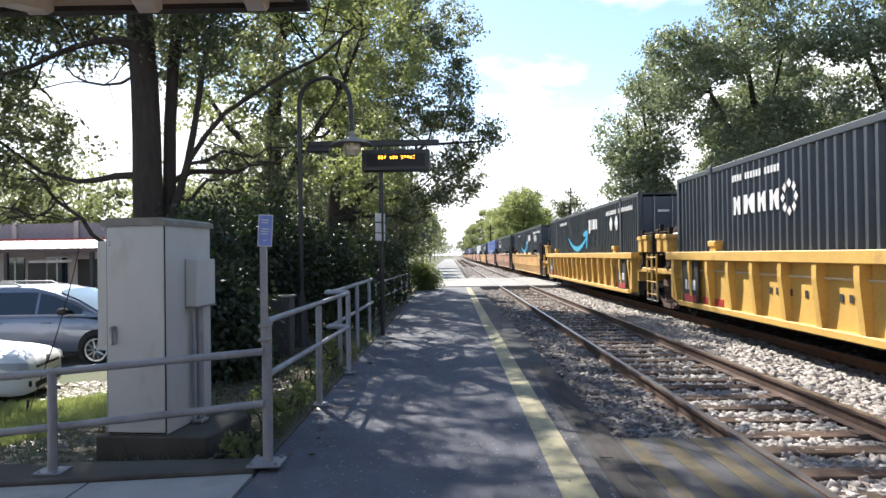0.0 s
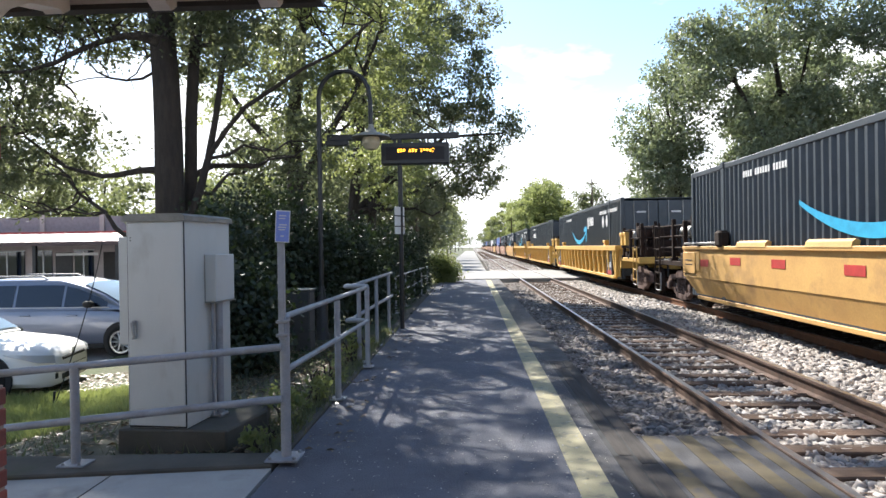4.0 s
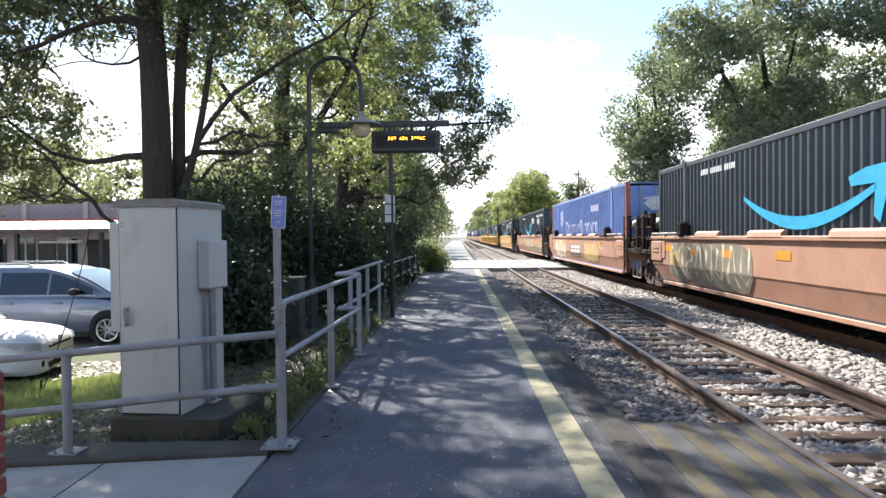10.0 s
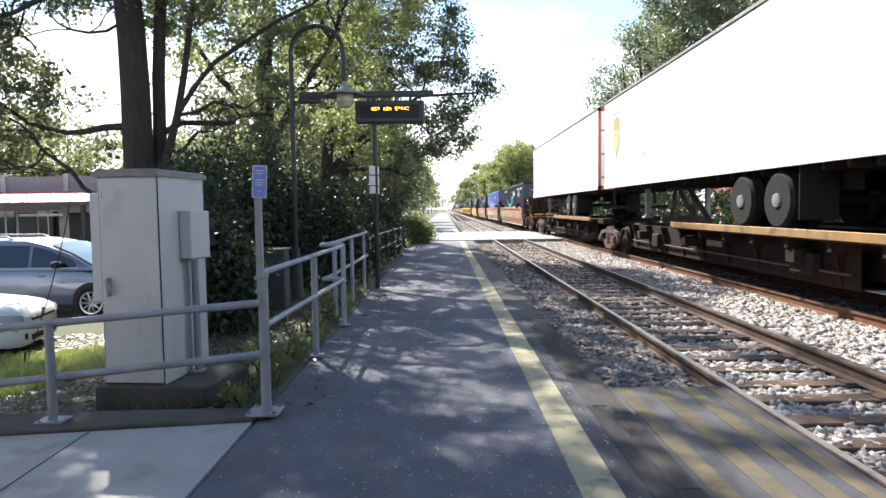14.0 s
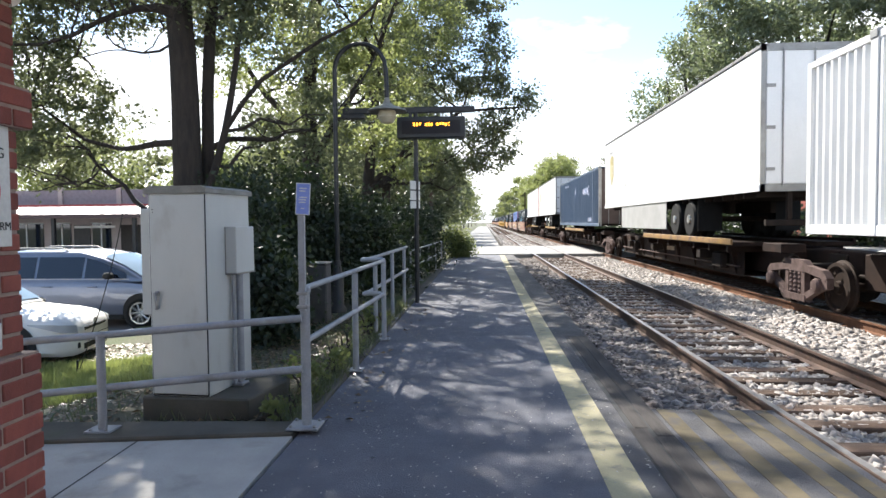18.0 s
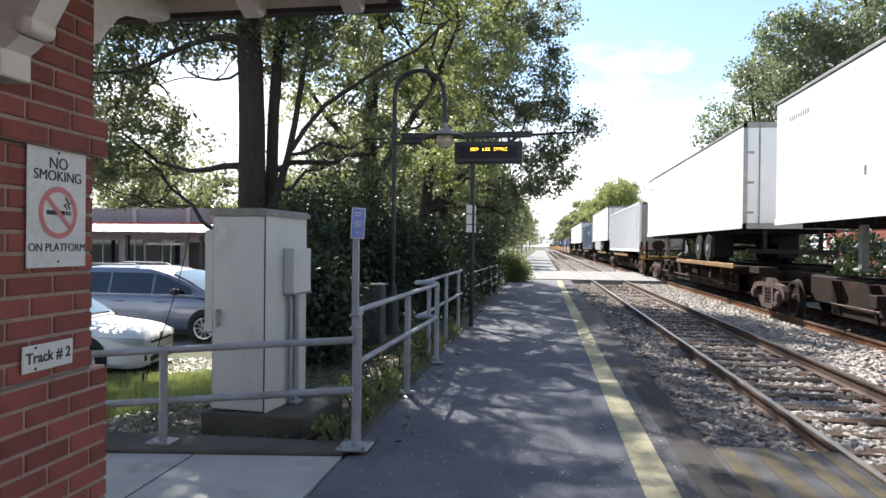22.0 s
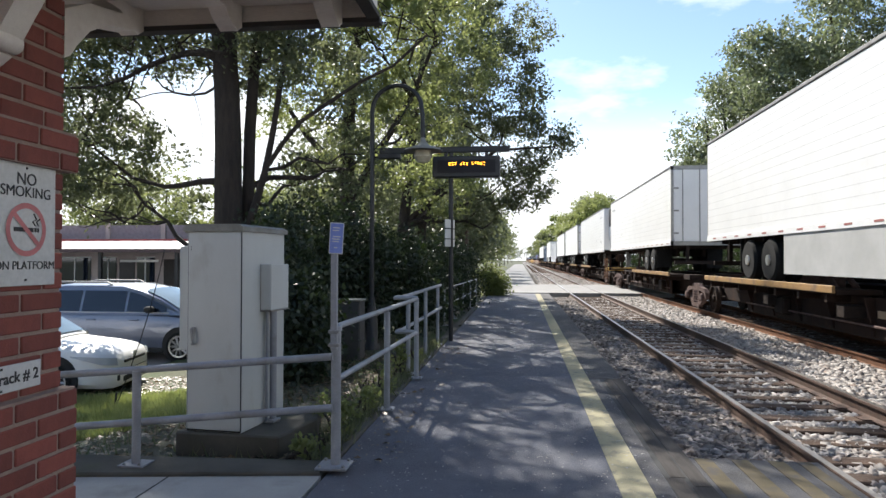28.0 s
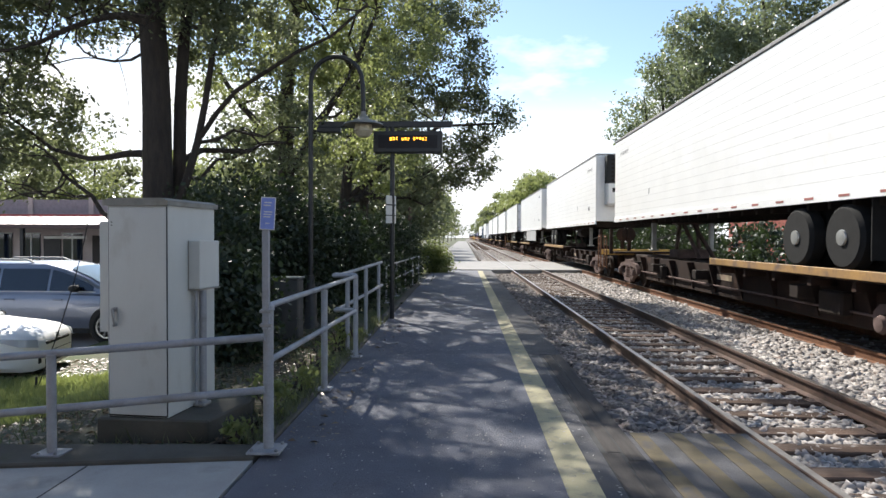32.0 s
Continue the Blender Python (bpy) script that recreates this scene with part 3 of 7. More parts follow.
stone_field("ballast_stones", "grey stones beyond the road", STONE_VARIED, 5, 7000, 1.97, 6.4, 44.4, 90, -0.21, 0.11, keep=off_rails)

# timber and asphalt crossing pad beside the near rail
pad = thing("crossing_pad", "asphalt and timber crossing pad with worn yellow stripes", "crossing pad", kind="structure")
part("pad_asphalt", boxes((1.954, 2.945, -10, 6.15, -0.3, -0.006)), PAD_ASPHALT, pad)
for x, w in ((2.06, 0.13), (2.345, 0.13), (2.62, 0.12), (2.83, 0.10)):
    part("stripe", boxes((x - w / 2, x + w / 2, -10, 6.13, -0.008, -0.002)), STRIPE, pad, "worn yellow stripe")
for x0, x1, y0, y1 in ((1.665, 1.79, -10, 2.9), (1.665, 1.79, 2.91, 5.6), (1.805, 1.945, -10, 4.1), (1.805, 1.945, 4.11, 5.42), (1.70, 1.81, 5.61, 9.6), (1.825, 1.945, 5.43, 9.6)):
    part("timber", boxes((x0, x1, y0, y1, -0.01, 0.006), round_by=0.004), PAD_TIMBER, pad)
part("edge_strip", boxes((1.519, 1.651, -10, 9.62, -0.02, 0.004)), PAD_ASPHALT, pad, "dark asphalt strip")
part("edge_strip", boxes((1.519, 1.952, 9.63, 31.6, -0.02, 0.004)), EDGE_ASPHALT, pad, "crumbling asphalt strip beside the ballast")
part("timber_gap", boxes((1.655, 1.952, -10, 9.62, -0.02, 0.0015)), DARK_GAP, pad, "dark gap round the timbers")
structure("pad_centre", boxes((3.09, 4.42, -10, 2.2, -0.3, -0.006)), PAD_ASPHALT, "asphalt walkway between the rails", "crossing pad")

# raised dark edge and planting strip beside the platform
kerb = prism(bmesh.new(), [(-6.5, 4.54), (-0.853, 5.336), (-0.83, 5.62), (-6.5, 5.36)], -0.5, 0.03, "z")
box(kerb, -1.0, -0.83, 5.624, 31, -0.5, 0.02)
structure("kerb", bevel(kerb, 0.012), DARK_CONCRETE, "dark mossy concrete kerb under the handrail", "kerb")
structure("pavement_joint", prism(bmesh.new(), [(-1.945, 5.172), (-1.957, 5.17), (-1.90, 3.2), (-1.888, 3.2)], -0.01, 0.0035, "z"), DARK_GAP, "dark joint across the concrete walk", "joint")
strip = bmesh.new()
prism(strip, [(-1.004, -0.05), (-2.9, -0.10), (-4.6, -0.5), (-7.0, -0.655), (-7.0, -1.0), (-1.004, -1.0)], 5.524, 32.9, "y")
structure("planting_strip", strip, GROUND, "bare planting strip with leaf litter and weeds", "ground")


# ---------------------------------------------------------------- handrail and sign post
def handrail():
    t = thing("handrail", "grey painted pipe handrail on the platform edge", "handrail")
    r = 0.024
    def post(x, y, top, w=0.026, foot=0.02):
        p = part("post", tubes(([(x, y, foot), (x, y, top)], w)), GALV, t, smooth=True)
        k = 0.10 if foot > 0.025 else 0.075
        part("base_plate", boxes((x - k, x + k, y - 0.085, y + 0.085, foot, foot + 0.014), round_by=0.003), GALV, p)
        for dx in (-0.06, 0.06):
            part("bolt", lathe(bmesh.new(), [(0.012, 0.012), (0.012, 0.024), (0.004, 0.03)], (x + dx, y - 0.06, foot), seg=6), DULL_STEEL, p)
    # across, towards the car park
    post(-2.30, 5.33, 0.74, 0.033, 0.03)
    post(-4.05, 5.29, 0.60, 0.033, 0.03)
    part("rail", tubes(([(-4.6, 5.27, 0.562), (-0.79, 5.42, 0.865)], 0.028)), GALV, t, smooth=True)
    part("rail", tubes(([(-4.6, 5.27, 0.135), (-0.79, 5.42, 0.482)], 0.028)), GALV, t, smooth=True)
    # along the platform: the first run ends in a return that carries the second
    post(-0.785, 7.41, 1.045, 0.032)
    post(-0.765, 9.23, 1.085, 0.032)
    post(-0.93, 9.55, 1.05, 0.03)
    part("rail", tubes(([(-0.775, 5.47, 1.085), (-0.765, 9.22, 1.07)], r)), GALV, t, smooth=True)
    part("rail", tubes(([(-0.775, 5.47, 0.685), (-0.765, 9.22, 0.625)], r)), GALV, t, smooth=True)
    for z, out in ((1.085, 1.06), (0.63, 1.04)):
        part("end_return", tubes(([(-0.755, 9.235, z - 0.01), (-0.80, 9.245, z), (-out + 0.05, 9.28, z), (-out, 9.30, z - 0.005), (-out + 0.02, 9.36, z)], 0.031)), GALV, t, smooth=True)
    post(-0.915, 11.1, 1.085, 0.03)
    post(-0.92, 12.7, 1.10, 0.03)
    part("rail", tubes(([(-1.03, 9.36, 1.07), (-0.905, 13.0, 1.11)], 0.026)), GALV, t, smooth=True)
    part("rail", tubes(([(-1.01, 9.36, 0.63), (-0.895, 13.0, 0.68)], 0.026)), GALV, t, smooth=True)
    for y in (16.2, 18.0, 20.0, 22.0, 24.0):
        post(-1.2 + (y - 16.2) * 0.03, y, 0.92, 0.022)
    for z in (0.90, 0.5):
        part("rail", tubes(([(-1.2, 16.2, z), (-0.966, 24.0, z)], 0.02)), GALV, t, smooth=True)
    return t


handrail()
sp = thing("sign_post", "grey steel post with a small tilted blue notice", "sign post", pose(-0.778, 5.47, 0))
part("post", tubes(([(0, 0, 0.03), (0, 0, 1.08)], 0.037), seg=14), GALV, sp, smooth=True)
part("upper_post", boxes((-0.024, 0.024, -0.075, -0.035, 0.92, 1.86), round_by=0.004), GALV, sp)
part("cap", lathe(bmesh.new(), [(0.037, 1.05), (0.045, 1.055), (0.045, 1.085), (0.03, 1.1), (0.005, 1.104)], (0, 0, 0), seg=14), GALV, sp, smooth=True)
for z in (0.94, 1.04):
    part("clamp", boxes((-0.042, 0.042, -0.08, -0.02, z, z + 0.025), round_by=0.005), DULL_STEEL, sp, "steel strap round both posts")
part("base_plate", boxes((-0.13, 0.11, -0.12, 0.11, 0.031, 0.05), round_by=0.004), GALV, sp)
for bx, by in ((-0.1, -0.09), (0.08, -0.09), (-0.1, 0.08), (0.08, 0.08)):
    part("bolt", lathe(bmesh.new(), [(0.014, 0.05), (0.014, 0.064), (0.005, 0.07)], (bx, by, 0), seg=6), DULL_STEEL, sp)
notice = part("notice", boxes((-0.052, 0.052, -0.004, 0.003, -0.117, 0.117), round_by=0.003), SIGN_WHITE, sp, "small notice with a blue field and faded white print", m=pose(0.022, -0.082, 1.752, 0, 3, 10))
part("notice_field", boxes((-0.046, 0.046, -0.0065, -0.0045, -0.110, 0.110)), SIGN_BLUE, notice)
for k, (a, b, z) in enumerate(((-0.028, 0.024, 0.078), (-0.03, 0.018, 0.058), (-0.026, 0.03, 0.012), (-0.03, 0.026, -0.006), (-0.028, 0.02, -0.024), (-0.012, 0.012, -0.07))):
    part("notice_print", boxes((a, b, -0.0085, -0.007, z - 0.004, z + 0.004)), SIGN_WHITE, notice)


# ---------------------------------------------------------------- signal cabinet
def cabinet():
    c = thing("signal_cabinet", "weathered grey steel equipment cabinet on a dark concrete base", "cabinet", pose(-1.953, 6.350, 0, 0, 0, -6))
    w, d, z0, z1 = 0.2625, 0.39, 0.12, 1.845
    part("body", boxes((-w, w, -d, d, z0, z1), round_by=0.008), CAB, c)
    lid = bmesh.new()
    box(lid, -w - 0.022, w + 0.02, -d - 0.03, d + 0.025, z1 - 0.012, z1 + 0.028)
    prism(lid, [(-w - 0.022, z1 + 0.0285), (w + 0.02, z1 + 0.0285), (w - 0.03, z1 + 0.05), (-w + 0.03, z1 + 0.05)], -d - 0.03, d + 0.025, "y")
    part("lid", lid, CAB_LID, c)
    door = part("door", boxes((-w + 0.024, w - 0.004, -d - 0.02, -d - 0.001, z0 + 0.022, z1 - 0.022), round_by=0.005), CAB, c)
    part("door_gap", boxes((-w + 0.014, -w + 0.0235, -d - 0.006, -d + 0.002, z0 + 0.015, z1 - 0.02), (-w + 0.015, w - 0.004, -d - 0.006, -d + 0.002, z0 + 0.008, z0 + 0.0215)), DARK_GAP, c)
    part("door_edge_seal", boxes((w - 0.0035, w + 0.001, -d - 0.014, -d - 0.001, z0 + 0.02, z1 - 0.022)), DARK_GAP, door)
    hx = -w + 0.085
    part("handle", tubes(([(hx - 0.004, -d - 0.02, 0.995), (hx - 0.002, -d - 0.06, 0.995), (hx + 0.008, -d - 0.068, 0.96), (hx + 0.016, -d - 0.064, 0.90), (hx + 0.016, -d - 0.05, 0.872), (hx - 0.006, -d - 0.04, 0.868)], 0.0125), seg=8), DULL_STEEL, door, "worn steel swing handle", smooth=True)
    part("handle_plate", boxes((hx - 0.02, hx + 0.02, -d - 0.03, -d - 0.02, 0.865, 1.015), round_by=0.006), DULL_STEEL, door)
    part("lock_hub", lathe(bmesh.new(), [(0.02, -d - 0.03), (0.02, -d - 0.042), (0.008, -d - 0.046)], (hx, 0, 0.995), "y", 12), DULL_STEEL, door, smooth=True)
    for zz in (1.70, 1.675):
        part("rivet", lathe(bmesh.new(), [(0.005, -d - 0.02), (0.005, -d - 0.024)], (-w + 0.055, 0, zz), "y", 8), DARK_GAP, door)
    meter = part("side_box", boxes((w, w + 0.105, -0.075, 0.27, 1.14, 1.55), round_by=0.006), CAB, c, "small grey meter box")
    part("box_lip", boxes((w + 0.001, w + 0.113, -0.083, 0.278, 1.128, 1.139), (w + 0.001, w + 0.008, -0.081, -0.076, 1.14, 1.55)), CAB_LID, meter)
    part("box_latch", boxes((w + 0.03, w + 0.07, 0.27, 0.295, 1.32, 1.37), round_by=0.004), DARK_GAP, meter)
    part("conduit", tubes(([(w + 0.06, 0.06, 0.14), (w + 0.06, 0.06, 1.13)], 0.032)), GALV, c, smooth=True)
    part("conduit", tubes(([(w + 0.035, -0.01, 0.14), (w + 0.035, -0.01, 1.13)], 0.014)), GALV, c, smooth=True)
    part("conduit_foot", boxes((w + 0.005, w + 0.11, -0.02, 0.12, 0.119, 0.15), round_by=0.008), DULL_STEEL, c)
    hood = bmesh.new()
    prism(hood, [(-0.28, 0.79), (0.26, 0.79), (0.26, 1.73), (-0.28, 1.71)], -w - 0.15, -w - 0.001, "x")
    part("side_hood", bevel(hood, 0.008), CAB, c, "shallow grey hood on the flank")
    return c


cabinet()
structure("cabinet_base", bevel(prism(bmesh.new(), [(-2.33, 5.945), (-1.39, 5.89), (-1.27, 6.56), (-1.34, 6.9), (-2.2, 6.92)], -0.5, 0.118, "z"), 0.014), DARK_CONCRETE, "dark concrete plinth under the cabinet", "plinth")


# ---------------------------------------------------------------- station building corner
def brick_mesh(w, h, d):
    return mesh_of("brick", boxes((0, d, 0, w, 0, h), round_by=0.004), BRICK)


def brick_wall():
    wall = structure("wall_station", boxes((-4.2, -1.212, -7, 3.03, -0.5, 3.3)), MORTAR, "red brick station wall with pale mortar joints", "wall")
    full, header = brick_mesh(0.208, 0.063, 0.1), brick_mesh(0.099, 0.063, 0.1)
    course = 0.0775
    k = 0
    for row in range(42):
        z = 0.005 + row * course
        # water table, recessed panel, upper band
        out = 0.055 if z < 1.07 else (0.05 if 1.93 < z < 2.08 else 0.012)
        end = 3.05 + (0.028 if z < 1.07 else (0.03 if 1.93 < z < 2.08 else -0.01))
        y = end
        if row % 2:
            part("brick", header, None, wall, m=pose(-1.212 - 0.1 + out, y - 0.099, z))
            y -= 0.111
        while y > 0.95:
            part("brick", full, None, wall, m=pose(-1.212 - 0.1 + out, y - 0.208, z))
            y -= 0.221
            k += 1
    for z0, z1, out, end in ((-0.5, 1.085, 0.055, 0.028), (1.085, 1.939, 0.012, -0.01), (1.939, 2.094, 0.05, 0.03), (2.094, 3.2, 0.012, -0.01)):
        part("mortar_bed", boxes((-1.3, -1.212 + out - 0.007, 0.9, 3.05 + end - 0.007, z0, z1)), MORTAR, wall)
    # return face round the corner
    turn = boxes((-4.2, -1.212, 3.0, 3.038, -0.5, 3.3))
    part("return_face", turn, MORTAR, wall)
    return wall


def wall_sign(name, label, y, z, w, h):
    """A sheet sign on the wall that faces the track; local x runs along the wall, z up."""
    s = thing(name, label, "sign", pose(-1.195, y, z, 0, 0, 90))
    part("sheet", boxes((-w / 2, w / 2, -0.006, 0.0, -h / 2, h / 2), round_by=0.002), SIGN_WHITE, s)
    return s


brick_wall()


# ---------------------------------------------------------------- train
def train_at(t):
    """How far the train has run at t seconds."""
    return 10.85 * t - 0.0085 * t * t


MOVING = []


def rolls(ob, u, z=0.0):
    MOVING.append((ob, u, z))
    ob.matrix_basis = pose(T2X, u, z)
    return ob


def corrugated(bm, x, y0, y1, z0, z1, n, depth, facing):
    """A pressed side sheet with trapezoid ribs."""
    pitch = (y1 - y0) / n
    ys, xs = [], []
    for i in range(n):
        a = y0 + i * pitch
        for f, dd in ((0.0, 0), (0.28, 0), (0.5, 1), (0.78, 1)):
            ys.append(a + f * pitch)
            xs.append(x - facing * depth * dd)
    ys.append(y1)
    xs.append(x)
    lo = [bm.verts.new((a, b, z0)) for a, b in zip(xs, ys)]
    hi = [bm.verts.new((a, b, z1)) for a, b in zip(xs, ys)]
    for i in range(len(ys) - 1):
        bm.faces.new((lo[i], lo[i + 1], hi[i + 1], hi[i]))
    return bm


def smile(bm, x, y_far, y_near, z_low, z_high):
    """A curved arrow band, on the side that faces the platform."""
    n, w = 20, y_far - y_near
    prev = None
    for i in range(n + 1):
        f = i / n
        y = y_far - w * f * 0.93
        z = z_low + (z_high - z_low) * (abs(f - 0.52) / 0.52) ** 1.9
        th = 0.045 + 0.165 * math.sin(math.pi * min(0.08 + f * 0.8, 1)) ** 1.2
        cur = (bm.verts.new((x, y, z + th / 2)), bm.verts.new((x, y, z - th / 2)))
        if prev:
            bm.faces.new((prev[0], cur[0], cur[1], prev[1]))
        prev = cur
    y, z = y_near, z_high
    v = [bm.verts.new((x, a, b)) for a, b in ((y + 0.88, z + 0.10), (y + 0.5, z + 0.20), (y + 0.1, z + 0.22), (y, z + 0.1), (y + 0.1, z - 0.25), (y + 0.2, z - 0.54), (y + 0.33, z - 0.44), (y + 0.30, z - 0.02), (y + 0.82, z - 0.03))]
    bm.faces.new(v)


def container(name, label, mat, length, z0, height, group, post_mat=None, mark=None, doors_near=True, ribs=72):
    c = thing(name, label, "container", group=group)
    h, L, X = height, length / 2, 1.295
    door_mat = {WHITE_BOX: DOOR_SHADE_GREY, NAVY_BOX: SHADE_BROWN_DOOR}.get(mat, mat)
    for s in (-1, 1):
        part("side_panel", corrugated(bmesh.new(), s * (X - 0.012), -L + 0.12, L - 0.12, 0.14, h - 0.1, ribs, 0.062, s), mat, c)
    part("roof", boxes((-X + 0.03, X - 0.03, -L + 0.05, L - 0.05, h - 0.05, h - 0.02)), mat, c)
    part("floor", boxes((-X + 0.03, X - 0.03, -L + 0.05, L - 0.05, 0.03, 0.14)), UNDERFRAME, c)
    for s in (-1, 1):
        part("top_rail", boxes((s * X - 0.04, s * X + 0.04, -L, L, h - 0.11, h), round_by=0.01) if s > 0 else boxes((-X - 0.0, -X + 0.06, -L, L, h - 0.11, h), round_by=0.01), mat, c)
        part("bottom_rail", boxes((s * (X - 0.03) - 0.03, s * (X - 0.03) + 0.03, -L, L, 0.0, 0.15), round_by=0.008), mat, c)
        for y in (-L + 0.07, L - 0.07):
            part("corner_post", boxes((s * (X - 0.06) - 0.065, s * (X - 0.06) + 0.065, y - 0.07, y + 0.07, 0.0, h), round_by=0.012), post_mat or mat, c)
        for y in (-6.1, 6.1):
            part("lift_post", boxes((s * (X - 0.05) - 0.06, s * (X - 0.05) + 0.06, y - 0.09, y + 0.09, 0.0, h + 0.02), round_by=0.012), mat, c)
            part("casting", boxes((s * (X - 0.06) - 0.085, s * (X - 0.06) + 0.085, y - 0.09, y + 0.09, h - 0.09, h + 0.035), round_by=0.01), DULL_STEEL if post_mat else mat, c)
    for y, near in ((-L + 0.03, 1), (L - 0.03, -1)):
        if near == (1 if doors_near else -1):
            door_l = part("door", boxes((-X + 0.13, -0.012, y - 0.025, y + 0.025, 0.12, h - 0.12), round_by=0.008), door_mat, c)
            door_r = part("door", boxes((0.012, X - 0.13, y - 0.025, y + 0.025, 0.12, h - 0.12), round_by=0.008), door_mat, c)
            yy = y - 0.05 * near
            for d, xs in ((door_l, (-0.85, -0.35)), (door_r, (0.35, 0.85))):
                for xx in xs:
                    part("lock_rod", tubes(([(xx, yy, 0.1), (xx, yy, h - 0.1)], 0.018), seg=6), DULL_STEEL, d)
                part("label_plate", boxes((xs[0] + 0.1, xs[0] + 0.42, yy - 0.004, yy + 0.004, h - 0.55, h - 0.49)), GRAPHIC_WHITE, d)
        else:
            part("end_panel", boxes((-X + 0.13, X - 0.13, y - 0.02, y + 0.02, 0.12, h - 0.12)), mat, c)
    gx = -X - 0.006
    g = bmesh.new()
    if mark in ("smile", "word", "mark"):
        for i in range(17):
            if i not in (4, 11):
                box(g, gx, gx + 0.004, L - 3.0 - i * 0.105 - 0.072, L - 3.0 - i * 0.105, h - 0.40, h - 0.28)
        if mark == "smile":
            for i in range(26):
                if i not in (11, 12):
                    box(g, gx, gx + 0.004, L - 12.3 - i * 0.125 - 0.085, L - 12.3 - i * 0.125, h - 0.44, h - (0.30 if i % 3 else 0.32))
    if mark == "smile":
        b = bmesh.new()
        smile(b, gx, L - 5.15, L - 9.3, 1.36, 1.86)
        part("curved_arrow", b, CYAN, c, "bright cyan curved arrow")
        for i, (w, hh, dz) in enumerate(((0.22, 0.5, -0.12), (0.14, 0.36, 0), (0.09, 0.4, 0), (0.36, 0.36, 0), (0.22, 0.36, 0))):
            y = L - 9.5 - sum((0.22, 0.14, 0.09, 0.36, 0.22)[:i]) - 0.09 * i
            box(g, gx, gx + 0.004, y - w, y, h - 0.82 + dz, h - 0.82 + hh + dz)
        for yc in (L - 12.95, L - 13.65):
            prism(g, [(yc - 0.21, h - 0.74), (yc - 0.06, h - 0.97), (yc + 0.06, h - 0.97), (yc + 0.21, h - 0.74), (yc + 0.06, h - 0.51), (yc - 0.06, h - 0.51)], gx, gx + 0.004, "x")
    if mark == "word":
        z, y0 = (h - 1.02, L - 3.05) if h > 2.8 else (h - 1.15, L - 10.7)
        for i, (w, hh) in enumerate(((0.28, 0.34), (0.42, 0.34), (0.28, 0.34), (0.3, 0.34))):
            y = y0 - i * 0.42 - (0.12 if i > 1 else 0)
            prism(g, [(y, z), (y - w * 0.3, z), (y - w * 0.42, z + hh * 0.55), (y - w * 0.7, z), (y - w, z), (y - w, z + hh), (y - w * 0.72, z + hh), (y - w * 0.42, z + hh * 0.7), (y - w * 0.3, z + hh), (y, z + hh)], gx, gx + 0.004, "x")
        yc = y0 - 2.0
        for k in range(8):
            a = 2 * math.pi * k / 8
            cy, cz = yc + 0.2 * math.cos(a), z + 0.17 + 0.22 * math.sin(a)
            prism(g, [(cy - 0.065, cz), (cy, cz - 0.08), (cy + 0.065, cz), (cy, cz + 0.08)], gx, gx + 0.004, "x")
        if h < 2.8:
            prism(g, [(L - 7.95, z + 0.3), (L - 7.8, z), (L - 7.65, z + 0.3), (L - 7.8, z + 0.6)], gx, gx + 0.004, "x")
            for k in range(6):
                box(g, gx, gx + 0.004, L - 12.5 - k * 0.19 - 0.13, L - 12.5 - k * 0.19, 0.24, 0.42)
    if mark == "long_word":
        for k in range(14):
            y = L - 4.7 - k * 0.52
            hh = 0.56 if k in (0, 7) else 0.40
            z = 1.32
            box(g, gx, gx + 0.004, y - 0.085, y, z, z + hh)
            if k % 3 != 2:
                prism(g, [(y - 0.085, z + hh * 0.82), (y - 0.2, z + hh), (y - 0.34, z + hh * 0.92), (y - 0.34, z + hh * 0.74), (y - 0.22, z + hh * 0.8), (y - 0.085, z + hh * 0.64)], gx, gx + 0.004, "x")
            if k % 2:
                box(g, gx, gx + 0.004, y - 0.34, y - 0.265, z, z + hh * 0.73)
        for i in range(12):
            q = 0.25 * math.sin(i / 11 * math.pi)
            box(g, gx, gx + 0.004, L - 3.35 - 0.28 - q, L - 3.0 + 0.3 * q, 1.68 + i * 0.065, 1.68 + i * 0.065 + 0.035)
        for i in range(5):
            box(g, gx, gx + 0.004, L - 10.6 - i * 0.3 - 0.2, L - 10.6 - i * 0.3, h - 0.75, h - 0.5)
    if g.verts:
        tagged(part("lettering", g, WORN_LETTER if mat in (BLUE_BOX, NAVY_BOX) else GRAPHIC_WHITE, c), "white lettering and marks", kind="stuff")
    else:
        g.free()
    if mark and mat != NAVY_BOX:
        for xx in (-0.55, 0.55) if mark != "long_word" else ():
            e = bmesh.new()
            prism(e, [(xx - 0.27, 0.95), (xx, 0.68), (xx + 0.27, 0.95), (xx, 1.22)], -L - 0.03, -L - 0.026, "y")
            part("diamond_placard", e, SEAM, c)
        if mark == "long_word":
            for s in (-1, 1):
                e = bmesh.new()
                prism(e, [(s * 0.03, 2.42), (s * 0.5, 2.42), (s * 0.75, 2.2), (s * 0.5, 1.98), (s * 0.03, 1.98)], -L - 0.034, -L - 0.03, "y")
                part("hexagon_half", e, GRAPHIC_WHITE, c)
    return c


wheel_profile = [(0.07, -0.08), (0.36, -0.05), (0.46, -0.045), (0.46, -0.015), (0.425, 0.0), (0.42, 0.085), (0.36, 0.085), (0.33, 0.04), (0.12, 0.03), (0.10, 0.09), (0.07, 0.09)]
WHEELS = []


